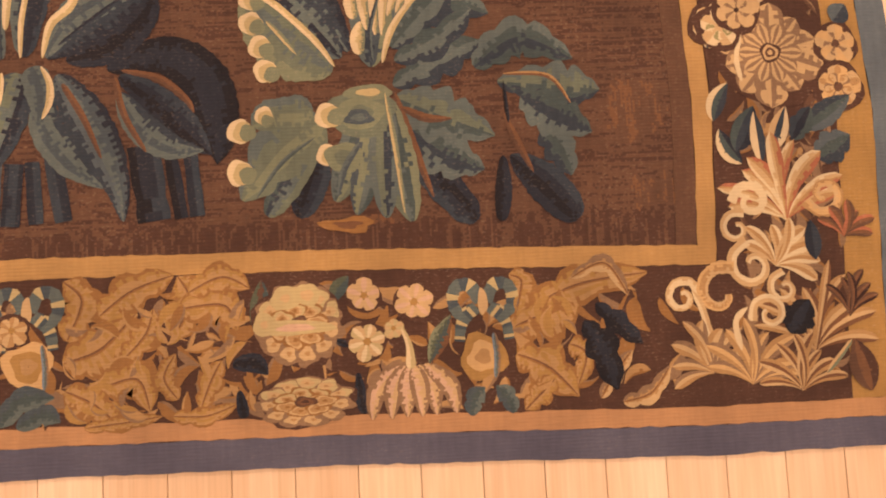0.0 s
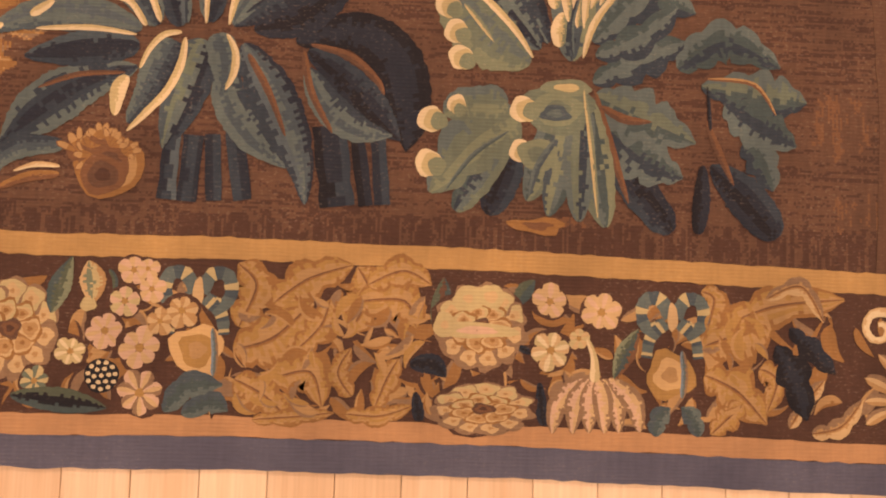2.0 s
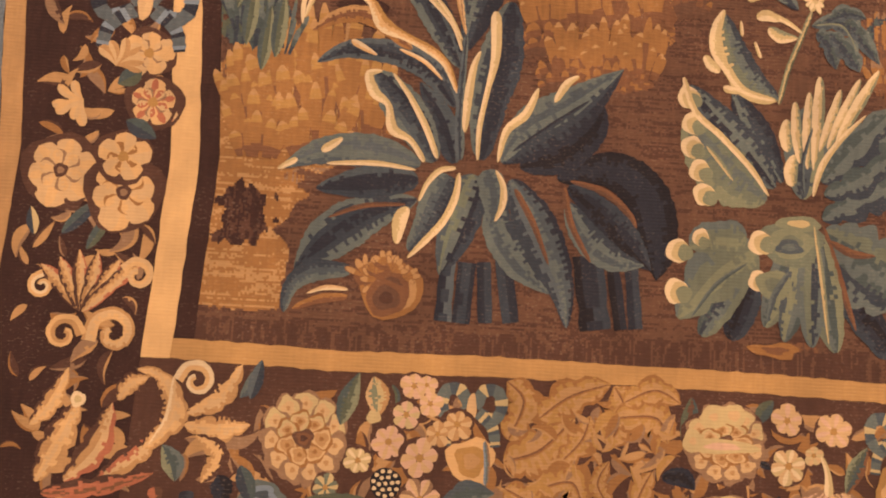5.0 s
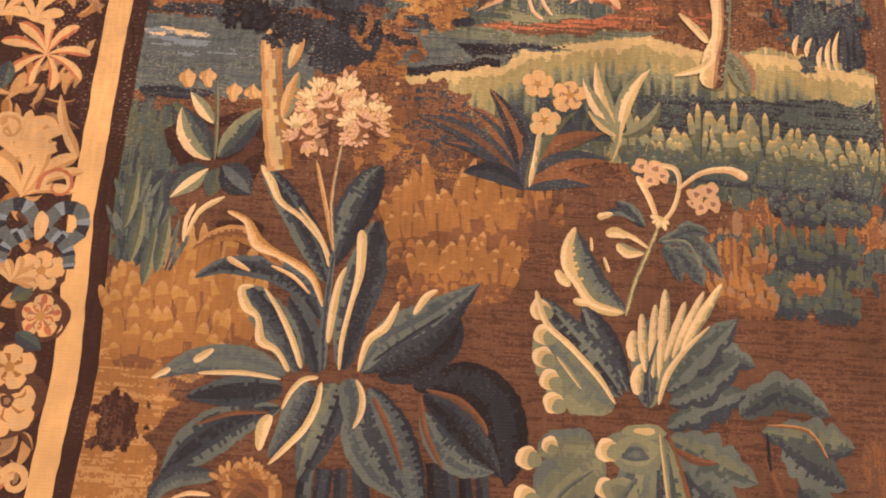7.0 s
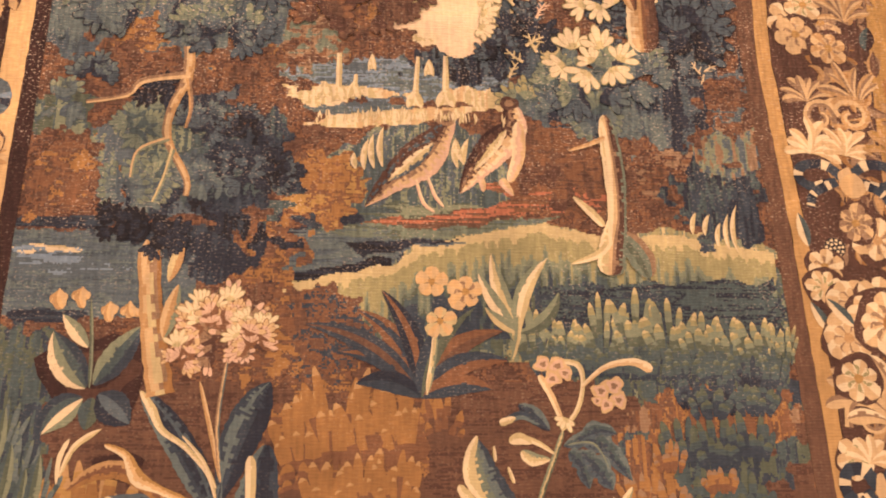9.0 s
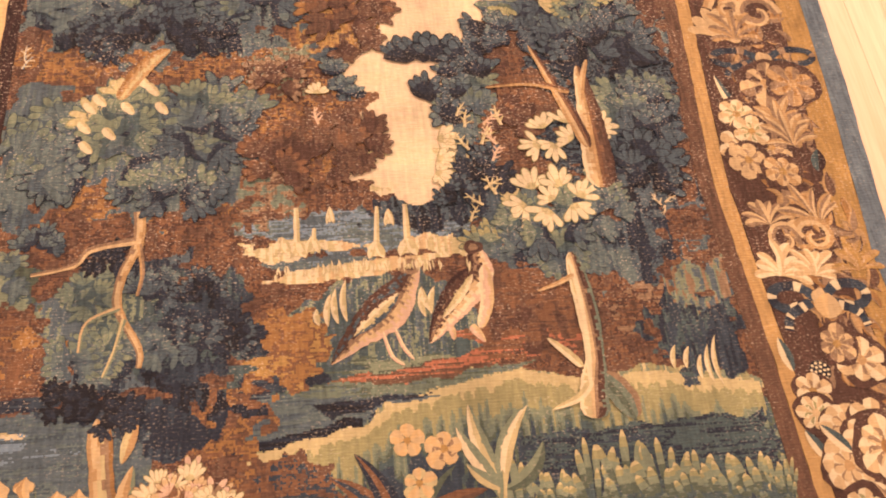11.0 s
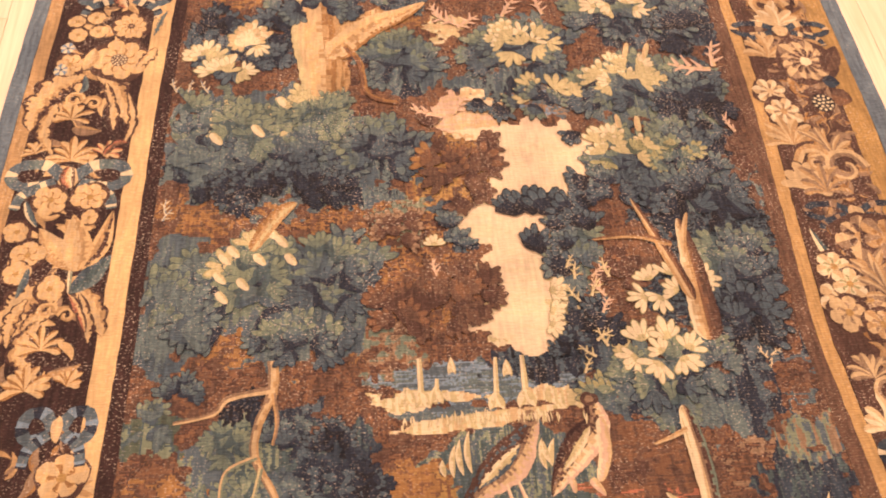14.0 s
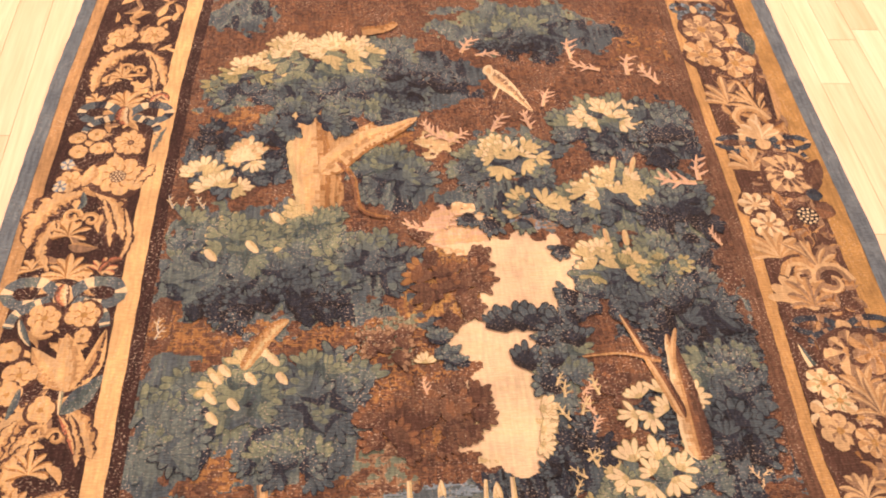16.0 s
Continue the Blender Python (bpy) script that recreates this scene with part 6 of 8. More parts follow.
clump(0.548, 1.784, 0.0922, 0.0854, "navy steel slate", None)
clump(0.434, 1.628, 0.1675, 0.0918, "steel steel slate verdi sage", None)
clump(0.467, 1.635, 0.0624, 0.0432, "verdi olive sage", None)
clump(0.358, 1.647, 0.0768, 0.0522, "olive straw cream", None, size=0.034)
clump(0.493, 1.511, 0.1263, 0.0786, "navy steel steel slate", None)
clump(0.320, 1.543, 0.0715, 0.0485, "steel slate", None)
clump(0.545, 1.350, 0.0859, 0.1100, "steel steel slate verdi sage", None)
clump(0.523, 1.230, 0.0822, 0.0830, "navy steel steel", None)
clump(0.355, 1.143, 0.1093, 0.0596, "steel slate slate verdi sage", None)
clump(0.448, 1.177, 0.0426, 0.0383, "slate verdi sage", None)
clump(0.282, 1.173, 0.0313, 0.0263, "verdi sage straw", None)
clump(0.225, 1.399, 0.0562, 0.1024, "steel slate slate verdi sage", None)
clump(0.302, 1.358, 0.0447, 0.0452, "umber bark rust", None)
clump(0.242, 1.242, 0.0479, 0.0459, "navy steel", None)
clump(0.182, 1.199, 0.0354, 0.0265, "navy steel", None)
spray(0.111, 1.500, 0.0505, 85, "navy steel", 6, 150)
spray(0.143, 1.506, 0.0508, 75, "navy steel", 6, 150)
spray(0.182, 1.498, 0.0532, 80, "navy steel", 6, 150)
spray(0.222, 1.490, 0.0487, 100, "navy steel", 6, 150)
spray(0.252, 1.463, 0.0461, 90, "navy steel", 6, 150)
spray(0.148, 1.414, 0.0448, 70, "navy steel", 6, 150)
spray(0.191, 1.362, 0.0442, 80, "navy steel", 6, 150)
spray(0.264, 1.566, 0.0406, 190, "navy steel", 6, 150)
spray(0.261, 1.517, 0.0329, 200, "navy steel", 6, 150)
spray(0.266, 1.692, 0.0323, 240, "navy steel", 6, 150)
spray(0.119, 1.765, 0.0376, 250, "navy steel", 6, 150)
spray(0.071, 1.782, 0.0326, 260, "navy steel", 6, 150)
spray(-0.015, 1.470, 0.0336, 90, "steel slate", 6, 150)
spray(0.005, 1.431, 0.0288, 110, "steel slate", 6, 150)
spray(0.017, 1.418, 0.0243, 90, "steel slate", 6, 150)
spray(0.194, 1.458, 0.0320, 80, "navy steel", 6, 150)
spray(0.210, 1.412, 0.0293, 100, "navy steel", 6, 150)
spray(0.167, 1.314, 0.0325, 0, "straw cream sky", 6, 180)
spray(0.161, 1.273, 0.0299, -20, "straw cream sky", 6, 180)
spray(0.157, 1.245, 0.0253, -40, "straw cream sky", 6, 180)
spray(-0.046, 1.420, 0.0241, 90, "straw cream", 6, 180)
spray(0.072, 1.665, 0.0410, 20, "bark umber rust", 6, 150)
spray(0.073, 1.613, 0.0404, -10, "bark umber rust", 6, 150)
spray(0.049, 1.550, 0.0371, -40, "bark umber rust", 6, 150)
spray(0.012, 1.523, 0.0343, -90, "bark umber rust", 6, 150)
spray(0.041, 1.343, 0.0367, 30, "bark umber rust", 6, 150)
spray(0.048, 1.307, 0.0341, 0, "bark umber rust", 6, 150)
spray(0.024, 1.279, 0.0316, -50, "bark umber rust", 6, 150)
spray(-0.002, 1.356, 0.0324, 60, "bark umber rust", 6, 150)
spray(-0.020, 1.252, 0.0290, -60, "bark umber rust", 6, 150)
spray(-0.025, 1.659, 0.0334, 30, "bark umber rust", 6, 150)
spray(-0.044, 1.728, 0.0316, 60, "bark umber rust", 6, 150)
clump(0.007, 1.607, 0.0706, 0.0649, "umber rust ochre", None)
clump(-0.115, 1.460, 0.0607, 0.0440, "umber taupe verdi", None)
clump(-0.037, 1.310, 0.0634, 0.0585, "umber rust umber", None)
clump(-0.112, 1.278, 0.0621, 0.0567, "bark umber rust", None)
twig(0.053, 2.016, 0.0740, 150, "pink buff", 5)
twig(0.045, 2.006, 0.0641, 40, "pink buff", 5)
twig(0.014, 2.034, 0.0580, 120, "pink buff", 5)
twig(0.150, 2.044, 0.0721, 60, "pink buff", 5)
twig(0.247, 2.054, 0.0663, 100, "pink buff", 5)
twig(0.286, 2.132, 0.0681, 70, "pink buff", 5)
twig(0.387, 2.313, 0.0794, 90, "pink buff", 5)
twig(0.455, 2.269, 0.0826, 160, "pink buff", 5)
twig(0.525, 2.249, 0.0827, 80, "pink buff", 5)
twig(0.601, 2.217, 0.0827, 120, "pink buff", 5)
twig(0.611, 1.878, 0.0982, 170, "pink buff", 5)
twig(0.620, 1.886, 0.0821, 80, "pink buff", 5)
twig(0.622, 1.694, 0.0527, 110, "pink buff", 5)
twig(-0.007, 1.743, 0.0736, 160, "pink buff", 5)
twig(0.018, 1.750, 0.0592, 60, "pink buff", 5)
twig(0.100, 2.330, 0.0705, 60, "pink buff", 5)
twig(0.136, 2.320, 0.0635, 10, "pink buff", 5)
twig(-0.045, 1.352, 0.0386, 100, "pink buff", 5)
twig(0.269, 1.299, 0.0445, 120, "pink buff", 5)
twig(0.257, 1.264, 0.0387, 60, "pink buff", 5)
twig(0.249, 1.342, 0.0398, 40, "pink buff", 5)
twig(0.218, 1.289, 0.0432, 120, "straw cream", 4)
twig(0.241, 1.300, 0.0435, 60, "straw cream", 4)
twig(0.255, 1.196, 0.0399, 110, "straw cream", 4)
twig(0.230, 1.176, 0.0374, 140, "straw cream", 4)
twig(0.204, 1.145, 0.0348, 60, "straw cream", 4)
twig(0.215, 1.337, 0.0395, 80, "straw cream", 4)
twig(0.176, 1.302, 0.0367, 40, "straw cream", 4)
twig(0.282, 1.340, 0.0443, 100, "straw cream", 4)
twig(0.202, 1.362, 0.0332, 60, "straw cream", 4)
twig(0.236, 1.208, 0.0378, 30, "straw cream", 4)
twig(0.546, 1.162, 0.0279, 120, "cream buff", 3)
twig(0.553, 1.167, 0.0258, 30, "cream buff", 3)
twig(0.552, 1.162, 0.0214, 250, "cream buff", 3)
twig(-0.561, 1.813, 0.0401, 110, "cream paleblue", 3)
twig(-0.538, 1.813, 0.0355, 80, "cream paleblue", 3)
twig(-0.496, 1.812, 0.0404, 120, "cream paleblue", 3)
twig(-0.559, 1.486, 0.0318, 60, "cream paleblue", 3)
twig(-0.556, 1.505, 0.0320, 90, "cream paleblue", 3)
spray(0.358, 1.332, 0.0334, 110, "straw cream", 5, 150)
spray(0.345, 1.296, 0.0330, 190, "straw cream", 5, 150)
spray(0.400, 1.343, 0.0315, 80, "straw cream", 5, 150)
spray(0.409, 1.306, 0.0333, 150, "straw cream", 5, 150)
spray(0.373, 1.295, 0.0331, 230, "straw cream", 5, 150)
spray(0.466, 1.334, 0.0316, 60, "straw cream", 5, 150)
spray(0.463, 1.322, 0.0292, -40, "straw cream", 5, 150)
spray(0.320, 1.205, 0.0382, 100, "straw cream", 5, 150)
spray(0.369, 1.208, 0.0406, 95, "straw cream", 5, 150)
spray(0.402, 1.185, 0.0383, 60, "straw cream", 5, 150)
spray(0.303, 1.172, 0.0356, 200, "straw cream", 5, 150)
spray(0.343, 1.160, 0.0376, 240, "straw cream", 5, 150)
spray(0.387, 1.169, 0.0359, -60, "straw cream", 5, 150)
spray(0.353, 1.181, 0.0317, 130, "straw cream", 5, 150)
spray(0.313, 1.119, 0.0308, 180, "verdi sage straw", 5, 150)
spray(0.440, 1.211, 0.0323, 60, "verdi sage straw", 5, 150)
frond(None, [(0.416, 1.909, 0.0121), (0.431, 1.960, 0.0123)], "buff straw", name="twig")
frond(None, [(0.461, 1.909, 0.0122), (0.479, 1.959, 0.0124)], "buff straw", name="twig")
frond(None, [(0.409, 1.697, 0.0152), (0.411, 1.740, 0.0128)], "buff straw", name="twig")
frond(None, [(0.369, 1.706, 0.0126), (0.367, 1.745, 0.0115)], "buff straw", name="twig")
frond(tree, [(0.448, 1.202, 0.0584), (0.449, 1.298, 0.0538), (0.449, 1.387, 0.0398), (0.444, 1.471, 0.0159)], "cream buff tan rust umber bark", name="trunk")
frond(tree, [(0.436, 1.286, 0.0235), (0.412, 1.368, 0.0263), (0.384, 1.448, 0.0179), (0.357, 1.521, 0.0080)], "tan buff rust bark", name="branch")
frond(tree, [(0.420, 1.411, 0.0156), (0.346, 1.432, 0.0122), (0.262, 1.425, 0.0066)], "tan rust", name="branch")
frond(tree, [(0.438, 1.387, 0.0111), (0.450, 1.441, 0.0112), (0.465, 1.485, 0.0068)], "buff tan", name="branch")
frond(tree, [(0.383, 0.863, 0.0286), (0.411, 0.825, 0.0436), (0.425, 0.789, 0.0226)], "taupe verdi moss verdi", name="root")
frond(tree, [(0.361, 0.792, 0.0468), (0.367, 0.843, 0.0454), (0.378, 0.898, 0.0307), (0.377, 0.979, 0.0370), (0.367, 1.078, 0.0258)], "cream straw buff taupe bark verdi", name="trunk")
frond(tree, [(0.365, 0.853, 0.0114), (0.341, 0.827, 0.0132), (0.297, 0.811, 0.0047)], "cream straw", name="root")
frond(tree, [(0.354, 0.876, 0.0114), (0.334, 0.899, 0.0143), (0.305, 0.927, 0.0067)], "cream straw", name="root")
frond(tree, [(0.361, 0.839, 0.0047), (0.367, 0.908, 0.0106), (0.369, 0.999, 0.0088), (0.362, 1.068, 0.0050)], "cream cream", name="bark_edge")
frond(tree, [(0.366, 1.036, 0.0098), (0.336, 1.022, 0.0078), (0.301, 1.010, 0.0039)], "buff tan", name="branch")
great_tree = holder("woven_great_tree", "stout tan tree trunk with forked bough")
frond(great_tree, [(-0.261, 1.781, 0.0797), (-0.265, 1.884, 0.0922), (-0.274, 1.983, 0.1078), (-0.278, 2.129, 0.0883)], "straw buff honey buff tan ochre tan", name="trunk")
frond(great_tree, [(-0.248, 1.913, 0.0655), (-0.160, 2.007, 0.0601), (-0.079, 2.053, 0.0374), (-0.026, 2.091, 0.0109)], "buff honey tan buff ochre", name="bough")
Slip("bough", great_tree).path([(-0.211, 1.949), (-0.179, 1.897), (-0.162, 1.806), (-0.101, 1.781)], 0.0150, 0.0090, "ochre rust", 3).done()
Slip("bough", great_tree).path([(-0.153, 2.411), (-0.094, 2.424), (-0.063, 2.448)], 0.0367, 0.0184, "ochre tan", 3).done()
clump(-0.284, 2.087, 0.1123, 0.0609, "steel slate verdi", great_tree)
clump(-0.267, 1.770, 0.0662, 0.0409, "verdi sage straw", great_tree)
# ---- left border garland ----
LAYER[0] = Z0 + 0.0012
fill(-0.84, -0.655, -0.2, 1.1, 170, 0.042, "tan tan taupe ochre bark", 3)
flower(-0.791, 0.239, 0.0495, 6, "buff honey buff", "bark taupe", wide=0.95)
flower(-0.703, 0.216, 0.0468, 6, "honey buff buff", "bark taupe", wide=0.95)
flower(-0.662, 0.340, 0.0292, 5, "buff coral honey", "gold")
fan(-0.770, 0.339, 0.0456, 200, "buff honey", 6, 160)
leaf(rug, -0.781, 0.152, -0.735, 0.202, 0.0193, "teal indigo")
leaf(rug, -0.746, 0.132, -0.718, 0.184, 0.0164, "teal moss")
leaf(rug, -0.817, 0.149, -0.825, 0.187, 0.0163, "indigo straw")
frond(rug, [(-0.744, 0.048, 0.0101), (-0.780, 0.087, 0.0216), (-0.804, 0.109, 0.0072)], "bark tan honey buff coral", 2, depth=0.25, name="acanthus")
frond(rug, [(-0.744, 0.048, 0.0101), (-0.765, 0.088, 0.0217), (-0.780, 0.120, 0.0072)], "bark tan honey buff coral", 2, depth=0.25, name="acanthus")
frond(rug, [(-0.744, 0.048, 0.0101), (-0.750, 0.089, 0.0217), (-0.755, 0.131, 0.0073)], "bark tan honey buff coral", 2, depth=0.25, name="acanthus")
frond(rug, [(-0.744, 0.048, 0.0101), (-0.735, 0.090, 0.0217), (-0.730, 0.129, 0.0073)], "bark tan honey buff coral", 2, depth=0.25, name="acanthus")
frond(rug, [(-0.744, 0.048, 0.0101), (-0.717, 0.091, 0.0218), (-0.700, 0.121, 0.0073)], "bark tan honey buff coral", 2, depth=0.25, name="acanthus")
frond(rug, [(-0.744, 0.048, 0.0101), (-0.702, 0.092, 0.0218), (-0.673, 0.114, 0.0073)], "bark tan honey buff coral", 2, depth=0.25, name="acanthus")
scroll(-0.800, 0.080, 0.0172, "cream honey", 90, 1.2, 1, 0.5)
scroll(-0.675, 0.100, 0.0219, "buff honey", 160, 1.2, -1, 0.5)
scroll(-0.701, 0.021, 0.0333, "tan buff honey", 200, 1.2, -1, 0.5)
scroll(-0.766, 0.017, 0.0244, "tan honey", 0, 1.2, 1, 0.5)
frond(rug, [(-0.783, -0.176, 0.0141), (-0.759, -0.123, 0.0426), (-0.736, -0.070, 0.0100)], "bark tan honey buff honey tan", 4, depth=0.25, name="acanthus")
frond(rug, [(-0.747, -0.174, 0.0142), (-0.709, -0.128, 0.0400), (-0.693, -0.071, 0.0086)], "bark tan buff coral", 4, depth=0.25, name="acanthus")
frond(rug, [(-0.705, -0.171, 0.0114), (-0.658, -0.136, 0.0316), (-0.624, -0.108, 0.0072)], "bark coral buff tan", 4, depth=0.25, name="acanthus")
frond(rug, [(-0.797, -0.104, 0.0099), (-0.772, -0.073, 0.0285), (-0.754, -0.027, 0.0072)], "bark tan honey buff honey tan", 4, depth=0.25, name="acanthus")
frond(rug, [(-0.774, -0.190, 0.0141), (-0.704, -0.180, 0.0256), (-0.632, -0.160, 0.0072)], "bark coral rust coral", 4, depth=0.25, name="acanthus")
frond(rug, [(-0.648, -0.128, 0.0144), (-0.613, -0.085, 0.0392), (-0.630, -0.038, 0.0233), (-0.664, -0.025, 0.0087)], "bark tan honey buff honey tan", 4, depth=0.25, name="acanthus")
frond(rug, [(-0.596, -0.095, 0.0145), (-0.552, -0.098, 0.0395), (-0.510, -0.092, 0.0088)], "bark tan honey buff honey tan", 4, depth=0.25, name="acanthus")
frond(rug, [(-0.594, -0.080, 0.0146), (-0.552, -0.055, 0.0338), (-0.526, -0.012, 0.0074)], "bark honey buff tan", 4, depth=0.25, name="acanthus")
frond(rug, [(-0.580, -0.109, 0.0102), (-0.549, -0.133, 0.0306), (-0.569, -0.170, 0.0102)], "bark honey tan", 4, depth=0.25, name="acanthus")
frond(rug, [(-0.686, -0.067, 0.0101), (-0.673, -0.044, 0.0260), (-0.649, -0.035, 0.0073)], "bark tan honey buff honey tan", 4, depth=0.25, name="acanthus")
scroll(-0.585, -0.037, 0.0249, "cream honey", 180, 1.2, -1, 0.5)
frond(rug, [(-0.641, -0.124, 0.0043), (-0.619, -0.085, 0.0087), (-0.615, -0.033, 0.0058)], "cream buff", name="scroll_stem")
Slip("bud", rug).disc(-0.738, -0.068, 0.0100, 0.0103, "cream straw", wob=0.08).done()
frond(rug, [(-0.603, -0.169, 0.0072), (-0.608, -0.145, 0.0304), (-0.623, -0.123, 0.0058)], "sage teal slate")
frond(rug, [(-0.540, -0.200, 0.0102), (-0.542, -0.173, 0.0306), (-0.547, -0.159, 0.0058)], "navy ink")
frond(rug, [(-0.585, -0.203, 0.0087), (-0.587, -0.181, 0.0246)], "navy indigo")
frond(rug, [(-0.623, -0.203, 0.0086), (-0.629, -0.178, 0.0245)], "coral umber")
frond(rug, [(-0.526, -0.057, 0.0059), (-0.509, -0.034, 0.0192), (-0.500, -0.007, 0.0044)], "slate steel")
flower(-0.704, 0.213, 0.0513, 6, "honey buff buff", "bark taupe", wide=0.95)
flower(-0.687, 0.412, 0.0349, 5, "buff honey honey", "gold")
flower(-0.676, 0.342, 0.0360, 5, "buff coral honey", "gold")
flower(-0.709, 0.263, 0.0369, 5, "honey buff", "gold")
leaf(rug, -0.709, 0.314, -0.667, 0.291, 0.0255, "teal indigo")
leaf(rug, -0.695, 0.385, -0.726, 0.365, 0.0260, "moss teal")
bow(-0.699, 0.483, 0.1335, 0.0890)
fan(-0.731, 0.391, 0.0521, 60, "buff tan", 6, 150)
fan(-0.737, 0.527, 0.1169, 75, "buff honey tan", 8, 140, 0.2)
scroll(-0.683, 0.549, 0.0290, "coral buff", 200, 1.1, -1)
fan(-0.757, 0.591, 0.1005, 85, "buff honey", 7, 150, 0.2)
scroll(-0.728, 0.631, 0.0314, "buff honey", 0, 1.2, 1)
scroll(-0.774, 0.638, 0.0277, "buff tan", 180, 1.2, -1)
stem(rug, [(-0.660, 0.598), (-0.691, 0.653), (-0.703, 0.701)], 0.0202, 0.0110, "buff tan", "scroll_stem")
fan(-0.737, 0.769, 0.0861, 90, "buff honey coral", 9, 330, 0.22)
fan(-0.770, 0.827, 0.0679, 70, "buff honey", 6, 160, 0.25)
leaf(rug, -0.794, 0.754, -0.799, 0.704, 0.0285, "teal indigo")
fan(-0.821, 0.833, 0.0679, 90, "buff honey", 5, 160, 0.25)
fan(-0.666, 0.979, 0.0720, 60, "buff tan", 6, 150, 0.26)
flower(-0.665, 0.998, 0.0400, 5, "honey buff", "gold")
bow(-0.686, 1.080, 0.1140, 0.0855)
leaf(rug, -0.638, 0.941, -0.656, 0.906, 0.0300, "teal indigo")
fill(-0.825, -0.665, 1.15, 1.75, 60, 0.05, "honey tan honey taupe", 11)
fill(-0.80, -0.645, 1.75, 2.3, 60, 0.05, "honey tan honey taupe", 12)
fill(-0.78, -0.61, 2.3, 2.7, 50, 0.05, "honey tan honey taupe", 13)
flower(-0.752, 2.382, 0.0383, 7, "honey buff honey", "gold", wide=0.95)
flower(-0.674, 2.390, 0.0359, 7, "honey buff honey", "gold", wide=0.95)
flower(-0.779, 2.338, 0.0162, 5, "honey buff honey", "gold", wide=0.95)
frond(rug, [(-0.709, 2.329, 0.0114), (-0.756, 2.306, 0.0562), (-0.788, 2.249, 0.0469), (-0.790, 2.178, 0.0162)], "bark tan honey buff honey bark", 5, depth=0.40, name="acanthus")
frond(rug, [(-0.693, 2.334, 0.0114), (-0.653, 2.286, 0.0424), (-0.626, 2.200, 0.0138)], "bark tan honey buff honey bark", 5, depth=0.40, name="acanthus")
frond(rug, [(-0.676, 2.312, 0.0085), (-0.657, 2.246, 0.0223), (-0.649, 2.183, 0.0110)], "bark honey buff bark", 2, depth=0.40, name="acanthus")
frond(rug, [(-0.755, 2.203, 0.0109), (-0.746, 2.241, 0.0276), (-0.711, 2.259, 0.0139)], "bark tan honey buff honey bark", 2, depth=0.40, name="acanthus")
scroll(-0.726, 2.263, 0.0167, "tan honey", 0, 1.15, 1, 0.55)
scroll(-0.691, 2.255, 0.0167, "tan honey", 180, 1.15, -1, 0.55)
frond(rug, [(-0.750, 1.862, 0.0132), (-0.803, 1.840, 0.0649), (-0.839, 1.784, 0.0540), (-0.841, 1.712, 0.0186)], "bark tan honey buff honey bark", 5, depth=0.40, name="acanthus")
frond(rug, [(-0.731, 1.866, 0.0132), (-0.684, 1.816, 0.0490), (-0.653, 1.730, 0.0159)], "bark tan honey buff honey bark", 5, depth=0.40, name="acanthus")
frond(rug, [(-0.711, 1.844, 0.0098), (-0.688, 1.777, 0.0258), (-0.679, 1.714, 0.0126)], "bark honey buff bark", 2, depth=0.40, name="acanthus")
frond(rug, [(-0.801, 1.737, 0.0126), (-0.792, 1.774, 0.0318), (-0.751, 1.791, 0.0161)], "bark tan honey buff honey bark", 2, depth=0.40, name="acanthus")
scroll(-0.768, 1.796, 0.0193, "tan honey", 0, 1.15, 1, 0.55)
scroll(-0.728, 1.786, 0.0193, "tan honey", 180, 1.15, -1, 0.55)
frond(rug, [(-0.723, 1.349, 0.0119), (-0.771, 1.334, 0.0586), (-0.804, 1.292, 0.0488), (-0.807, 1.238, 0.0169)], "bark tan honey buff honey bark", 5, depth=0.40, name="acanthus")
frond(rug, [(-0.706, 1.352, 0.0119), (-0.664, 1.313, 0.0442), (-0.636, 1.247, 0.0144)], "bark tan honey buff honey bark", 5, depth=0.40, name="acanthus")
frond(rug, [(-0.688, 1.334, 0.0089), (-0.668, 1.284, 0.0233), (-0.660, 1.235, 0.0114)], "bark honey buff bark", 2, depth=0.40, name="acanthus")
frond(rug, [(-0.770, 1.255, 0.0114), (-0.761, 1.284, 0.0288), (-0.725, 1.296, 0.0145)], "bark tan honey buff honey bark", 2, depth=0.40, name="acanthus")
scroll(-0.740, 1.299, 0.0174, "tan honey", 0, 1.15, 1, 0.55)
scroll(-0.704, 1.291, 0.0174, "tan honey", 180, 1.15, -1, 0.55)
frond(rug, [(-0.788, 1.652, 0.0109), (-0.815, 1.710, 0.0333), (-0.801, 1.785, 0.0228)], "bark tan honey buff honey bark", 5, depth=0.40, name="acanthus")
frond(rug, [(-0.654, 1.678, 0.0089), (-0.643, 1.737, 0.0206), (-0.661, 1.814, 0.0093)], "bark honey buff bark", 5, depth=0.40, name="acanthus")
frond(rug, [(-0.724, 1.157, 0.0092), (-0.773, 1.219, 0.0374), (-0.748, 1.281, 0.0154)], "bark tan honey buff honey bark", 5, depth=0.40, name="acanthus")
frond(rug, [(-0.667, 1.257, 0.0077), (-0.686, 1.301, 0.0195), (-0.708, 1.335, 0.0079)], "bark coral honey bark", 2, depth=0.40, name="acanthus")
frond(rug, [(-0.776, 1.326, 0.0078), (-0.796, 1.283, 0.0286), (-0.794, 1.230, 0.0094)], "bark tan honey buff honey bark", 5, depth=0.40, name="acanthus")
fan(-0.708, 2.130, 0.0589, 90, "ochre honey buff", 9, 210, 0.3)
fan(-0.776, 2.145, 0.0357, 110, "ochre honey buff", 6, 160, 0.3)
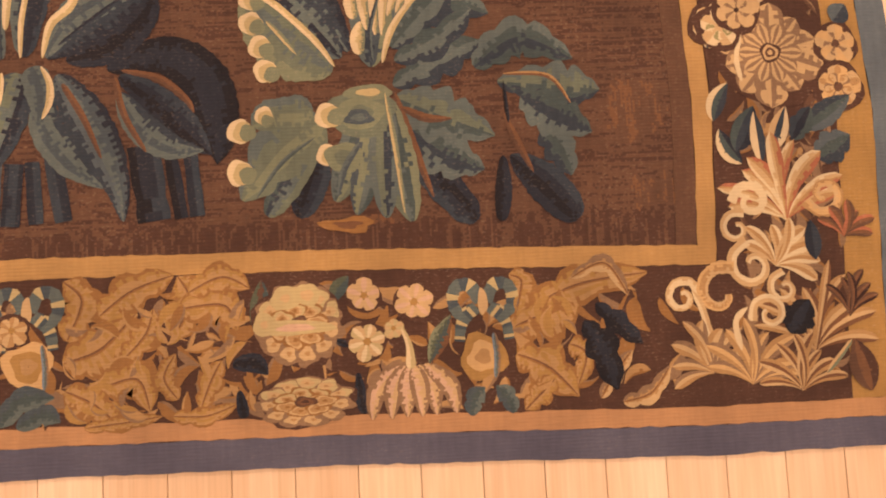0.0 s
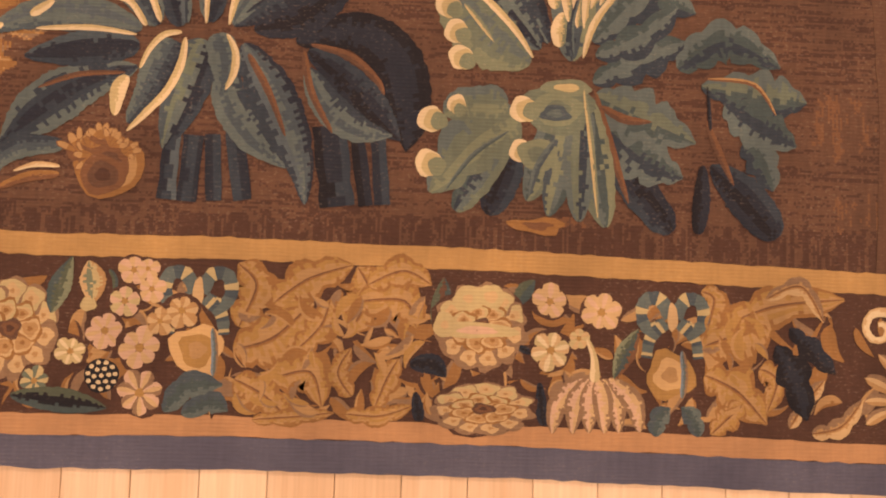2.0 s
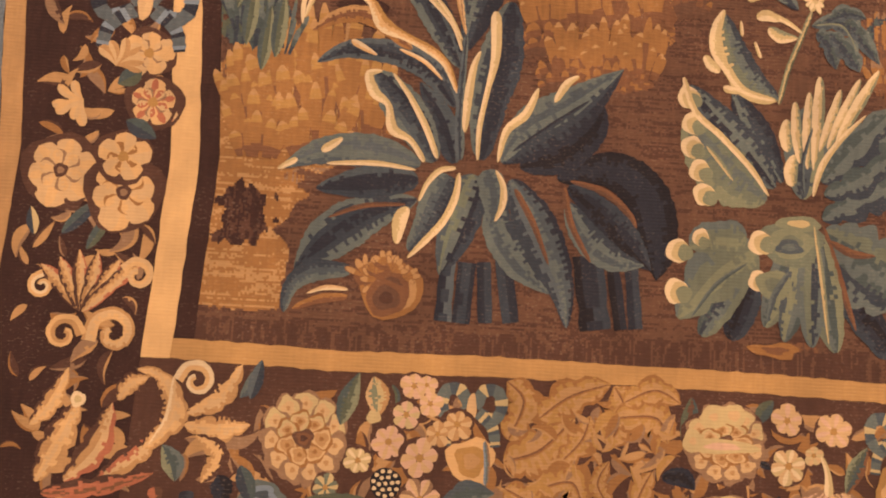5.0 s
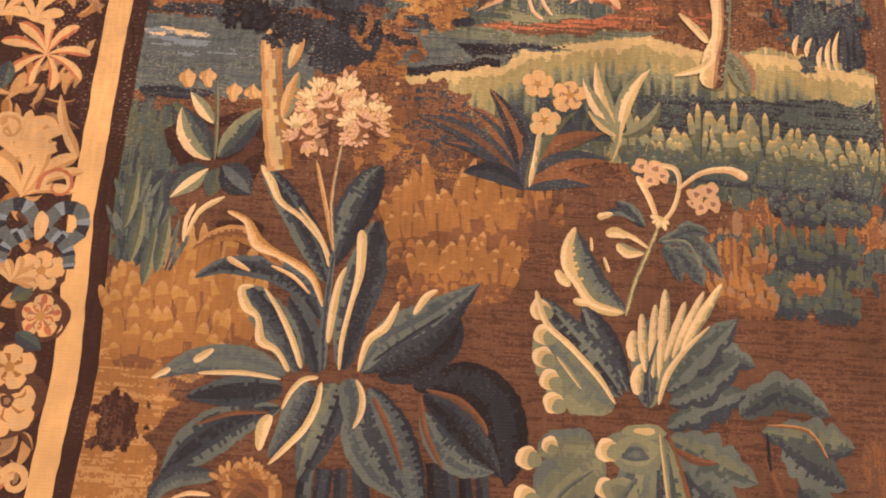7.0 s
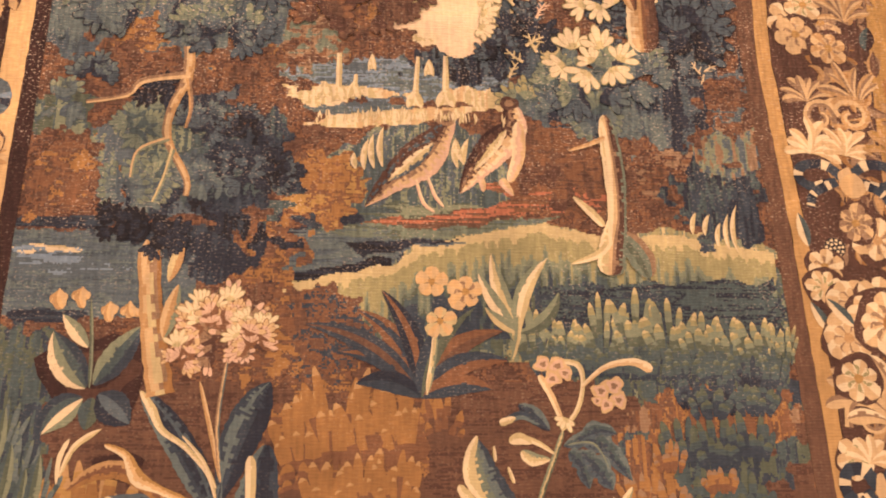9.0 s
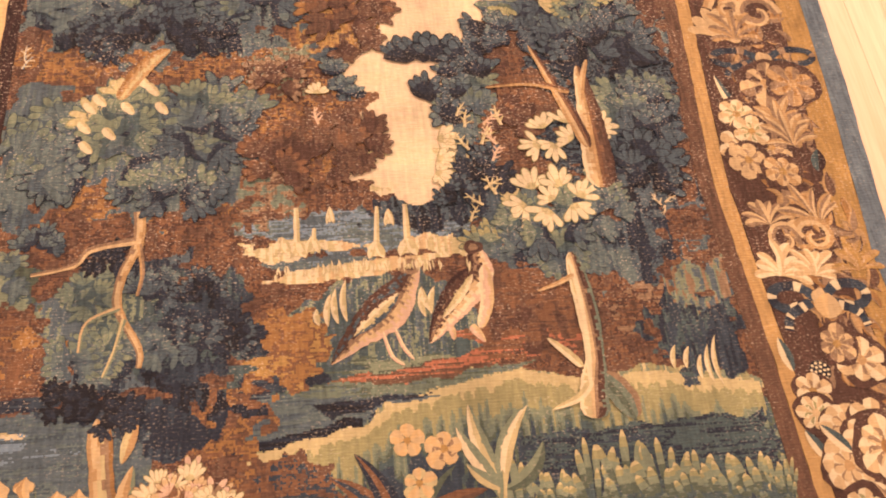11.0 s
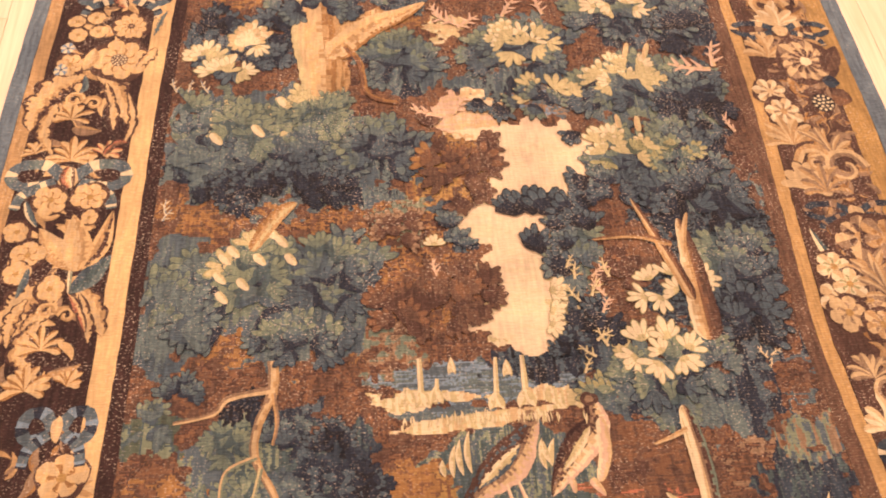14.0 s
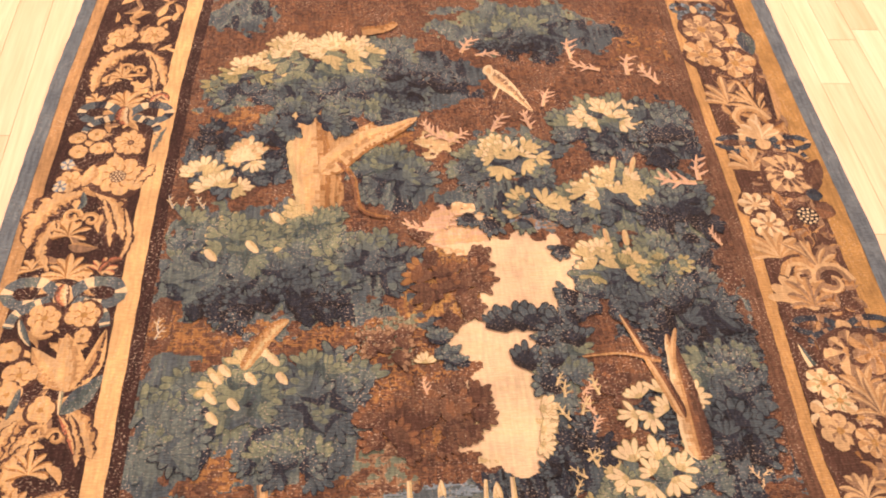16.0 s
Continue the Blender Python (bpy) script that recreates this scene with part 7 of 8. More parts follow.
fan(-0.652, 2.156, 0.0363, 70, "ochre honey buff", 6, 160, 0.3)
frond(rug, [(-0.654, 2.146, 0.0103), (-0.631, 2.170, 0.0209), (-0.612, 2.150, 0.0130)], "bark coral buff bark", 2, depth=0.40, name="acanthus")
bow(-0.704, 2.104, 0.205, 0.088, 0, ("blue", "cream", "navy"))
frond(rug, [(-0.696, 2.070, 0.0176), (-0.711, 2.093, 0.0329), (-0.707, 2.127, 0.0230)], "bark coral honey cream bark", depth=0.40, name="acanthus")
fan(-0.730, 2.228, 0.0394, 90, "ochre honey buff", 7, 200, 0.3)
fan(-0.765, 1.742, 0.0519, 90, "ochre honey buff", 7, 200, 0.3)
fan(-0.737, 1.223, 0.0526, 90, "ochre honey buff", 7, 200, 0.3)
flower(-0.795, 2.025, 0.0197, 4, "honey buff honey", "gold", wide=0.95)
flower(-0.757, 2.038, 0.0198, 4, "honey buff honey", "gold", wide=0.95)
flower(-0.788, 1.984, 0.0194, 4, "honey buff honey", "gold", wide=0.95)
flower(-0.746, 1.995, 0.0196, 4, "honey buff honey", "gold", wide=0.95)
flower(-0.679, 2.012, 0.0397, 10, "honey buff honey", "bark taupe", wide=0.95)
frond(rug, [(-0.628, 1.981, 0.0074), (-0.617, 2.025, 0.0326), (-0.606, 2.061, 0.0076)], "honey slate honey")
flower(-0.692, 1.909, 0.0600, 8, "honey buff honey", "bark", wide=0.95)
berry(-0.692, 1.909, 0.0180, "bark", "cream")
frond(rug, [(-0.653, 1.887, 0.0096), (-0.631, 1.920, 0.0291), (-0.618, 1.946, 0.0098)], "bark tan honey buff honey bark", 5, depth=0.40, name="acanthus")
flower(-0.791, 1.896, 0.0331, 7, "honey buff honey", "gold", wide=0.95)
flower(-0.808, 1.880, 0.0164, 5, "paleblue cream", "steel", wide=0.95)
flower(-0.803, 1.943, 0.0156, 5, "cream paleblue", "steel", wide=0.95)
frond(rug, [(-0.761, 1.880, 0.0094), (-0.750, 1.913, 0.0310), (-0.747, 1.943, 0.0072)], "honey buff tan")
frond(rug, [(-0.756, 1.863, 0.0070), (-0.751, 1.831, 0.0140), (-0.760, 1.815, 0.0069)], "slate steel")
fan(-0.750, 1.635, 0.0589, 90, "ochre honey buff", 9, 210, 0.3)
fan(-0.820, 1.653, 0.0370, 115, "ochre honey buff", 6, 160, 0.3)
fan(-0.689, 1.650, 0.0397, 65, "coral honey buff", 6, 160, 0.3)
frond(rug, [(-0.689, 1.650, 0.0110), (-0.671, 1.679, 0.0179), (-0.647, 1.681, 0.0067)], "bark coral rust bark", 2, depth=0.40, name="acanthus")
bow(-0.747, 1.593, 0.225, 0.098, 0, ("blue", "cream", "slate"))
frond(rug, [(-0.740, 1.569, 0.0149), (-0.750, 1.593, 0.0301), (-0.749, 1.621, 0.0195)], "bark coral honey cream bark", depth=0.40, name="acanthus")
flower(-0.772, 1.541, 0.0337, 6, "honey buff honey", "gold", wide=0.95)
flower(-0.700, 1.547, 0.0340, 6, "honey buff honey", "gold", wide=0.95)
flower(-0.695, 1.500, 0.0188, 5, "honey buff honey", "gold", wide=0.95)
frond(rug, [(-0.787, 1.480, 0.0062), (-0.805, 1.508, 0.0145), (-0.817, 1.538, 0.0084)], "cream slate steel")
frond(rug, [(-0.708, 1.335, 0.0098), (-0.676, 1.368, 0.0400), (-0.643, 1.414, 0.0082)], "steel teal slate")
frond(rug, [(-0.708, 1.335, 0.0049), (-0.710, 1.369, 0.0080), (-0.712, 1.393, 0.0060)], "cream sage", name="stem")
frond(rug, [(-0.690, 1.392, 0.0222), (-0.665, 1.437, 0.0349), (-0.653, 1.514, 0.0063)], "honey tan bark honey")
frond(rug, [(-0.699, 1.386, 0.0241), (-0.744, 1.427, 0.0467), (-0.782, 1.477, 0.0062)], "tan honey buff")
frond(rug, [(-0.702, 1.381, 0.0241), (-0.708, 1.438, 0.0552), (-0.724, 1.506, 0.0084)], "buff honey buff tan honey")
flower(-0.820, 1.469, 0.0245, 5, "honey buff honey", "gold", wide=0.95)
flower(-0.792, 1.417, 0.0301, 5, "honey buff honey", "gold", wide=0.95)
flower(-0.806, 1.378, 0.0257, 5, "honey buff honey", "gold", wide=0.95)
flower(-0.741, 1.345, 0.0276, 5, "honey buff honey", "gold", wide=0.95)
frond(rug, [(-0.796, 1.327, 0.0058), (-0.788, 1.361, 0.0138), (-0.785, 1.389, 0.0060)], "slate steel")
fan(-0.749, 1.148, 0.0546, 90, "ochre honey buff", 9, 210, 0.3)
fan(-0.683, 1.155, 0.0368, 70, "ochre honey buff", 7, 160, 0.3)
# ---- right border garland ----
LAYER[0] = Z0 + 0.0012
fill(0.745, 0.90, -0.2, 2.7, 900, 0.042, "tan taupe umber ochre taupe", 5)
flower(0.838, 2.393, 0.0676, 6, "buff buff", "gold")
flower(0.771, 2.440, 0.0643, 6, "buff taupe", "gold")
flower(0.827, 2.301, 0.0613, 6, "buff tan", "gold")
flower(0.751, 2.334, 0.0577, 6, "buff tan", "gold")
bow(0.769, 2.526, 0.1245, 0.0623)
fan(0.770, 2.564, 0.0712, 90, "buff buff", 6, 170, 0.3)
leaf(rug, 0.880, 2.430, 0.884, 2.335, 0.0486, "teal indigo")
fan(0.766, 2.139, 0.1069, 90, "tan buff taupe", 7, 160, 0.24)
fan(0.841, 2.119, 0.1105, 100, "buff tan sepia", 7, 130, 0.18)
scroll(0.803, 2.088, 0.0491, "tan buff", 0, 1.2, 1)
leaf(rug, 0.876, 2.088, 0.892, 2.235, 0.0389, "sepia tan")
fan(0.811, 2.019, 0.0886, 90, "buff buff cream", 8, 180, 0.26)
bow(0.813, 2.004, 0.2371, 0.0677, 0, ("indigo", "buff", "navy"))
fan(0.759, 1.917, 0.0907, 80, "tan buff", 6, 180, 0.26)
flower(0.845, 1.904, 0.0684, 12, "taupe buff", "cream", wide=1.3)
leaf(rug, 0.883, 1.871, 0.933, 1.953, 0.0484, "bark umber")
flower(0.734, 1.812, 0.0401, 7, "buff cream", "buff")
flower(0.749, 1.753, 0.0421, 7, "buff cream", "tan")
berry(0.848, 1.777, 0.0262)
leaf(rug, 0.873, 1.802, 0.919, 1.784, 0.0531, "umber rust")
leaf(rug, 0.867, 1.845, 0.906, 1.836, 0.0382, "navy indigo")
fan(0.745, 1.658, 0.0863, 100, "buff tan", 7, 150, 0.26)
fan(0.825, 1.626, 0.1001, 110, "taupe buff tan", 7, 140, 0.2)
scroll(0.781, 1.612, 0.0424, "tan buff", 180, 1.2, -1)
scroll(0.839, 1.595, 0.0480, "taupe buff", 0, 1.2, 1)
fan(0.732, 1.540, 0.0813, 70, "buff buff", 7, 180, 0.3)
fan(0.779, 1.531, 0.0815, 90, "tan taupe", 7, 180, 0.26)
bow(0.823, 1.481, 0.2133, 0.0613, 0, ("indigo", "taupe", "navy"))
flower(0.812, 1.421, 0.0542, 6, "taupe buff", "tan")
flower(0.866, 1.419, 0.0520, 6, "tan taupe", "tan")
leaf(rug, 0.754, 1.327, 0.712, 1.444, 0.0293, "cream teal sepia")
flower(0.734, 1.352, 0.0370, 6, "cream buff", "gold")
fan(0.814, 1.300, 0.0971, 95, "taupe buff tan", 7, 140, 0.24)
flower(0.725, 1.279, 0.0403, 6, "buff buff cream", "gold")
flower(0.782, 1.277, 0.0406, 6, "buff taupe", "gold")
stem(rug, [(0.748, 1.220), (0.751, 1.273), (0.745, 1.303)], 0.0069, 0.0058, "cream sage", "flower_stem")
flower(0.754, 1.312, 0.0361, 6, "cream buff", "gold")
flower(0.732, 1.250, 0.0397, 6, "buff buff", "gold")
flower(0.790, 1.223, 0.0373, 6, "buff tan", "gold")
fan(0.828, 1.277, 0.0840, 95, "taupe buff tan", 7, 150, 0.24)
leaf(rug, 0.860, 1.220, 0.871, 1.269, 0.0282, "teal sepia")
fan(0.736, 1.115, 0.0660, 100, "taupe buff", 7, 150, 0.24)
fan(0.830, 1.110, 0.0892, 110, "tan taupe buff", 7, 140, 0.2)
scroll(0.813, 1.088, 0.0396, "tan buff", 180, 1.2, -1)
scroll(0.754, 1.086, 0.0327, "taupe buff", 0, 1.2, 1)
fan(0.728, 1.016, 0.0693, 80, "cream buff", 8, 200, 0.26)
fan(0.789, 1.013, 0.0636, 80, "buff buff cream", 8, 180, 0.26)
fan(0.874, 1.018, 0.0647, 90, "tan gold", 6, 160, 0.26)
bow(0.785, 0.971, 0.1765, 0.0727, 0, ("indigo", "cream", "navy"))
leaf(rug, 0.789, 0.934, 0.801, 0.980, 0.0470, "honey buff")
flower(0.823, 0.858, 0.0436, 6, "buff cream", "tan")
flower(0.789, 0.889, 0.0360, 6, "buff taupe", "gold")
berry(0.746, 0.844, 0.0184)
flower(0.724, 0.812, 0.0323, 6, "buff cream", "gold")
leaf(rug, 0.701, 0.847, 0.690, 0.906, 0.0212, "cream teal")
leaf(rug, 0.717, 0.701, 0.691, 0.751, 0.0197, "cream teal")
flower(0.718, 0.776, 0.0336, 7, "cream buff", "buff")
flower(0.761, 0.750, 0.0408, 7, "buff buff cream", "tan", wide=1.1)
flower(0.807, 0.756, 0.0375, 6, "cream buff", "tan")
flower(0.747, 0.691, 0.0438, 7, "buff buff cream", "tan", wide=1.1)
flower(0.797, 0.729, 0.0445, 9, "buff cream", "ochre", wide=1.1)
fan(0.759, 0.581, 0.0828, 100, "buff buff taupe", 7, 150, 0.24)
scroll(0.765, 0.563, 0.0421, "buff taupe", 200, 1.2, -1, 0.3)
leaf(rug, 0.760, 0.710, 0.719, 0.757, 0.0211, "cream teal")
fan(0.806, 0.549, 0.1154, 95, "buff buff taupe cream", 8, 150, 0.22)
flower(0.753, 0.625, 0.0391, 6, "cream buff", "gold")
flower(0.819, 0.715, 0.0564, 9, "buff cream", "ochre", wide=1.1)
flower(0.732, 0.502, 0.0339, 6, "cream buff", "buff")
fan(0.750, 0.493, 0.0565, 70, "cream buff", 6, 160, 0.3)
bow(0.764, 0.456, 0.1214, 0.0840, 0, ("indigo", "cream", "navy"))
flower(0.780, 0.367, 0.0547, 7, "buff buff cream", "tan")
flower(0.743, 0.306, 0.0357, 6, "cream buff", "gold")
leaf(rug, 0.729, 0.272, 0.756, 0.332, 0.0300, "cream teal indigo")
flower(0.821, 0.262, 0.0765, 10, "buff taupe buff taupe", "bark buff umber buff", wide=1.15, squash=0.95)
stem(rug, [(0.776, 0.222), (0.771, 0.256), (0.781, 0.293)], 0.0082, 0.0066, "cream", "petal_edge")
flower(0.750, 0.302, 0.0332, 5, "cream buff", "buff")
flower(0.918, 0.272, 0.0302, 5, "buff honey", "umber")
flower(0.916, 0.209, 0.0350, 5, "buff tan honey", "umber", wide=0.95)
flower(0.777, 0.326, 0.0334, 6, "buff buff", "")
leaf(rug, 0.730, 0.166, 0.755, 0.219, 0.0277, "cream teal indigo", 0.1)
leaf(rug, 0.766, 0.104, 0.737, 0.154, 0.0276, "cream teal navy", 0.1)
leaf(rug, 0.759, 0.121, 0.789, 0.185, 0.0358, "teal indigo navy")
leaf(rug, 0.794, 0.103, 0.789, 0.177, 0.0212, "cream indigo")
leaf(rug, 0.812, 0.119, 0.835, 0.183, 0.0278, "buff indigo cream")
leaf(rug, 0.860, 0.149, 0.931, 0.196, 0.0378, "indigo teal blue")
leaf(rug, 0.873, 0.108, 0.926, 0.139, 0.0491, "blue teal indigo", 0.0, lobes=3)
leaf(rug, 0.842, 0.134, 0.872, 0.182, 0.0328, "indigo navy teal", 0.0, lobes=3)
leaf(rug, 0.917, 0.305, 0.937, 0.330, 0.0337, "blue indigo")
fan(0.823, 0.021, 0.1211, 95, "cream buff tan coral", 9, 150, 0.2)
scroll(0.773, 0.049, 0.0274, "cream  cream", 180, 1.25, -1, 0.42)
scroll(0.880, 0.055, 0.0293, "buff honey tan", 200, 1.2, 1, 0.45)
scroll(0.750, 0.012, 0.0241, "cream buff", 60, 1.1, 1)
fan(0.801, -0.042, 0.0800, 60, "buff tan cream", 8, 170, 0.26)
fan(0.903, -0.006, 0.0567, 70, "coral rust umber", 6, 140, 0.3)
leaf(rug, 0.859, -0.036, 0.856, 0.020, 0.0241, "navy indigo")
scroll(0.769, -0.040, 0.0351, "cream buff", 100, 1.15, 1, 0.36)
fan(0.847, -0.162, 0.1185, 80, "tan buff rust", 9, 150, 0.16)
leaf(rug, 0.813, -0.136, 0.845, -0.091, 0.0474, "ink navy ink", 0.0, lobes=3)
scroll(0.811, -0.074, 0.0239, "cream buff", 90, 1.1, 1)
scroll(0.787, -0.108, 0.0269, "cream buff", 200, 1.2, -1)
fan(0.900, -0.117, 0.0718, 75, "umber rust sepia", 6, 90, 0.2)
scroll(0.666, -0.080, 0.0268, "cream cream buff", 0, 1.3, 1, 0.4)
scroll(0.722, -0.077, 0.0396, "buff tan honey", 60, 0.8, 1, 0.4)
stem(rug, [(0.718, -0.170), (0.701, -0.131), (0.692, -0.095), (0.680, -0.071)], 0.0094, 0.0109, "cream buff", "scroll_stem")
fan(0.701, -0.185, 0.0857, 110, "tan buff taupe", 8, 170, 0.24)
fan(0.755, -0.203, 0.0937, 80, "tan honey taupe", 8, 150, 0.22)
fan(0.825, -0.215, 0.0862, 90, "buff rust tan", 8, 150, 0.18)
stem(rug, [(0.743, -0.156), (0.738, -0.117), (0.756, -0.098)], 0.0094, 0.0078, "cream", "scroll_stem")
stem(rug, [(0.860, -0.193), (0.887, -0.164), (0.900, -0.149)], 0.0079, 0.0063, "buff sage", "flower_stem")
leaf(rug, 0.921, -0.220, 0.904, -0.149, 0.0395, "umber rust bark")
# ---- bottom border garland ----
LAYER[0] = Z0 + 0.0012
fill(-0.6, 0.72, -0.215, -0.04, 260, 0.045, "tan ochre ochre taupe bark", 7)
frond(rug, [(-0.164, -0.163, 0.0258), (-0.127, -0.183, 0.0532), (-0.094, -0.212, 0.0086)], "ochre gold tan tan gold tan ochre", 3, depth=0.36, name="acanthus")
frond(rug, [(-0.164, -0.163, 0.0030), (-0.127, -0.183, 0.0046), (-0.094, -0.212, 0.0020)], "rust ochre", name="leaf_vein")
frond(rug, [(-0.166, -0.127, 0.0317), (-0.117, -0.111, 0.0725), (-0.071, -0.065, 0.0176)], "ochre gold tan tan gold tan ochre", 3, depth=0.36, name="acanthus")
frond(rug, [(-0.166, -0.127, 0.0033), (-0.117, -0.111, 0.0058), (-0.071, -0.065, 0.0025)], "rust ochre", name="leaf_vein")
frond(rug, [(-0.161, -0.098, 0.0318), (-0.141, -0.046, 0.0509), (-0.165, -0.019, 0.0175)], "ochre gold tan tan gold tan ochre", 3, depth=0.36, name="acanthus")
frond(rug, [(-0.161, -0.098, 0.0034), (-0.141, -0.046, 0.0045), (-0.165, -0.019, 0.0025)], "rust ochre", name="leaf_vein")
frond(rug, [(-0.119, -0.067, 0.0320), (-0.076, -0.036, 0.0513), (-0.022, -0.017, 0.0162)], "ochre gold tan tan gold tan ochre", 3, depth=0.36, name="acanthus")
frond(rug, [(-0.119, -0.067, 0.0034), (-0.076, -0.036, 0.0045), (-0.022, -0.017, 0.0025)], "rust ochre", name="leaf_vein")
frond(rug, [(-0.087, -0.124, 0.0247), (-0.059, -0.094, 0.0409), (-0.049, -0.061, 0.0088)], "ochre gold tan tan gold tan ochre", 3, depth=0.36, name="acanthus")
frond(rug, [(-0.087, -0.124, 0.0029), (-0.059, -0.094, 0.0039), (-0.049, -0.061, 0.0020)], "rust ochre", name="leaf_vein")
frond(rug, [(-0.114, -0.161, 0.0404), (-0.071, -0.153, 0.0479), (-0.055, -0.195, 0.0116)], "ochre gold tan tan gold tan ochre", 3, depth=0.36, name="acanthus")
frond(rug, [(-0.114, -0.161, 0.0039), (-0.071, -0.153, 0.0043), (-0.055, -0.195, 0.0021)], "rust ochre", name="leaf_vein")
frond(rug, [(-0.022, -0.100, 0.0249), (-0.000, -0.052, 0.0590), (-0.016, -0.019, 0.0163)], "ochre gold tan tan gold tan ochre", 3, depth=0.36, name="acanthus")
frond(rug, [(-0.022, -0.100, 0.0030), (-0.000, -0.052, 0.0050), (-0.016, -0.019, 0.0025)], "rust ochre", name="leaf_vein")
frond(rug, [(-0.016, -0.063, 0.0324), (0.043, -0.061, 0.0519), (0.060, -0.094, 0.0118)], "ochre gold tan tan gold tan ochre", 3, depth=0.36, name="acanthus")
frond(rug, [(-0.016, -0.063, 0.0034), (0.043, -0.061, 0.0046), (0.060, -0.094, 0.0022)], "rust ochre", name="leaf_vein")
frond(rug, [(-0.002, -0.041, 0.0251), (0.042, -0.023, 0.0401), (0.078, -0.039, 0.0104)], "ochre gold tan tan gold tan ochre", 3, depth=0.36, name="acanthus")
frond(rug, [(-0.002, -0.041, 0.0030), (0.042, -0.023, 0.0039), (0.078, -0.039, 0.0021)], "rust ochre", name="leaf_vein")
frond(rug, [(-0.019, -0.181, 0.0160), (-0.036, -0.152, 0.0306), (-0.021, -0.121, 0.0073)], "ochre gold tan tan gold tan ochre", 3, depth=0.36, name="acanthus")
frond(rug, [(-0.019, -0.181, 0.0024), (-0.036, -0.152, 0.0033), (-0.021, -0.121, 0.0019)], "rust ochre", name="leaf_vein")
frond(rug, [(0.011, -0.194, 0.0161), (0.026, -0.157, 0.0337), (0.039, -0.133, 0.0074)], "ochre gold tan tan gold tan ochre", 3, depth=0.36, name="acanthus")
frond(rug, [(0.011, -0.194, 0.0024), (0.026, -0.157, 0.0035), (0.039, -0.133, 0.0019)], "rust ochre", name="leaf_vein")
frond(rug, [(-0.025, -0.203, 0.0160), (0.018, -0.205, 0.0248), (0.059, -0.191, 0.0073)], "ochre gold tan tan gold tan ochre", 3, depth=0.36, name="acanthus")
frond(rug, [(-0.025, -0.203, 0.0024), (0.018, -0.205, 0.0029), (0.059, -0.191, 0.0019)], "rust ochre", name="leaf_vein")
frond(rug, [(-0.140, -0.212, 0.0115), (-0.090, -0.208, 0.0216), (-0.040, -0.202, 0.0073)], "ochre gold tan tan gold tan ochre", 3, depth=0.36, name="acanthus")
frond(rug, [(-0.140, -0.212, 0.0021), (-0.090, -0.208, 0.0027), (-0.040, -0.202, 0.0019)], "rust ochre", name="leaf_vein")
frond(rug, [(0.432, -0.145, 0.0276), (0.475, -0.166, 0.0615), (0.514, -0.206, 0.0108)], "ochre gold tan tan gold tan ochre", 3, depth=0.36, name="acanthus")
frond(rug, [(0.432, -0.145, 0.0032), (0.475, -0.166, 0.0052), (0.514, -0.206, 0.0022)], "rust ochre", name="leaf_vein")
frond(rug, [(0.432, -0.108, 0.0338), (0.482, -0.091, 0.0774), (0.523, -0.075, 0.0124)], "ochre gold tan tan gold tan ochre", 3, depth=0.36, name="acanthus")
frond(rug, [(0.432, -0.108, 0.0036), (0.482, -0.091, 0.0062), (0.523, -0.075, 0.0023)], "rust ochre", name="leaf_vein")
frond(rug, [(0.436, -0.085, 0.0339), (0.445, -0.047, 0.0340), (0.428, -0.037, 0.0124)], "ochre gold tan tan gold tan ochre", 3, depth=0.36, name="acanthus")
frond(rug, [(0.436, -0.085, 0.0036), (0.445, -0.047, 0.0036), (0.428, -0.037, 0.0023)], "rust ochre", name="leaf_vein")
frond(rug, [(0.467, -0.077, 0.0340), (0.529, -0.054, 0.0515), (0.619, -0.043, 0.0158)], "ochre gold tan tan gold tan ochre", 3, depth=0.36, name="acanthus")
frond(rug, [(0.467, -0.077, 0.0036), (0.529, -0.054, 0.0046), (0.619, -0.043, 0.0025)], "rust ochre", name="leaf_vein")
frond(rug, [(0.482, -0.181, 0.0261), (0.459, -0.202, 0.0336), (0.440, -0.220, 0.0091)], "ochre gold tan tan gold tan ochre", 3, depth=0.36, name="acanthus")
frond(rug, [(0.482, -0.181, 0.0031), (0.459, -0.202, 0.0035), (0.440, -0.220, 0.0021)], "rust ochre", name="leaf_vein")
frond(rug, [(0.505, -0.135, 0.0263), (0.527, -0.150, 0.0340), (0.514, -0.191, 0.0092)], "ochre gold tan tan gold tan ochre", 3, depth=0.36, name="acanthus")
frond(rug, [(0.505, -0.135, 0.0031), (0.527, -0.150, 0.0036), (0.514, -0.191, 0.0021)], "rust ochre", name="leaf_vein")
frond(rug, [(0.544, -0.210, 0.0108), (0.565, -0.178, 0.0248), (0.591, -0.148, 0.0078)], "taupe tan buff", 3, depth=0.36, name="acanthus")
frond(rug, [(0.544, -0.210, 0.0022), (0.565, -0.178, 0.0030), (0.591, -0.148, 0.0020)], "rust ochre", name="leaf_vein")
frond(rug, [(0.574, -0.217, 0.0155), (0.613, -0.207, 0.0249), (0.642, -0.172, 0.0078)], "taupe tan buff", 3, depth=0.36, name="acanthus")
frond(rug, [(0.574, -0.217, 0.0025), (0.613, -0.207, 0.0030), (0.642, -0.172, 0.0020)], "rust ochre", name="leaf_vein")
frond(rug, [(0.514, -0.045, 0.0109), (0.561, -0.028, 0.0235), (0.591, -0.073, 0.0078)], "taupe tan buff", 3, depth=0.36, name="acanthus")
frond(rug, [(0.514, -0.045, 0.0022), (0.561, -0.028, 0.0030), (0.591, -0.073, 0.0020)], "rust ochre", name="leaf_vein")
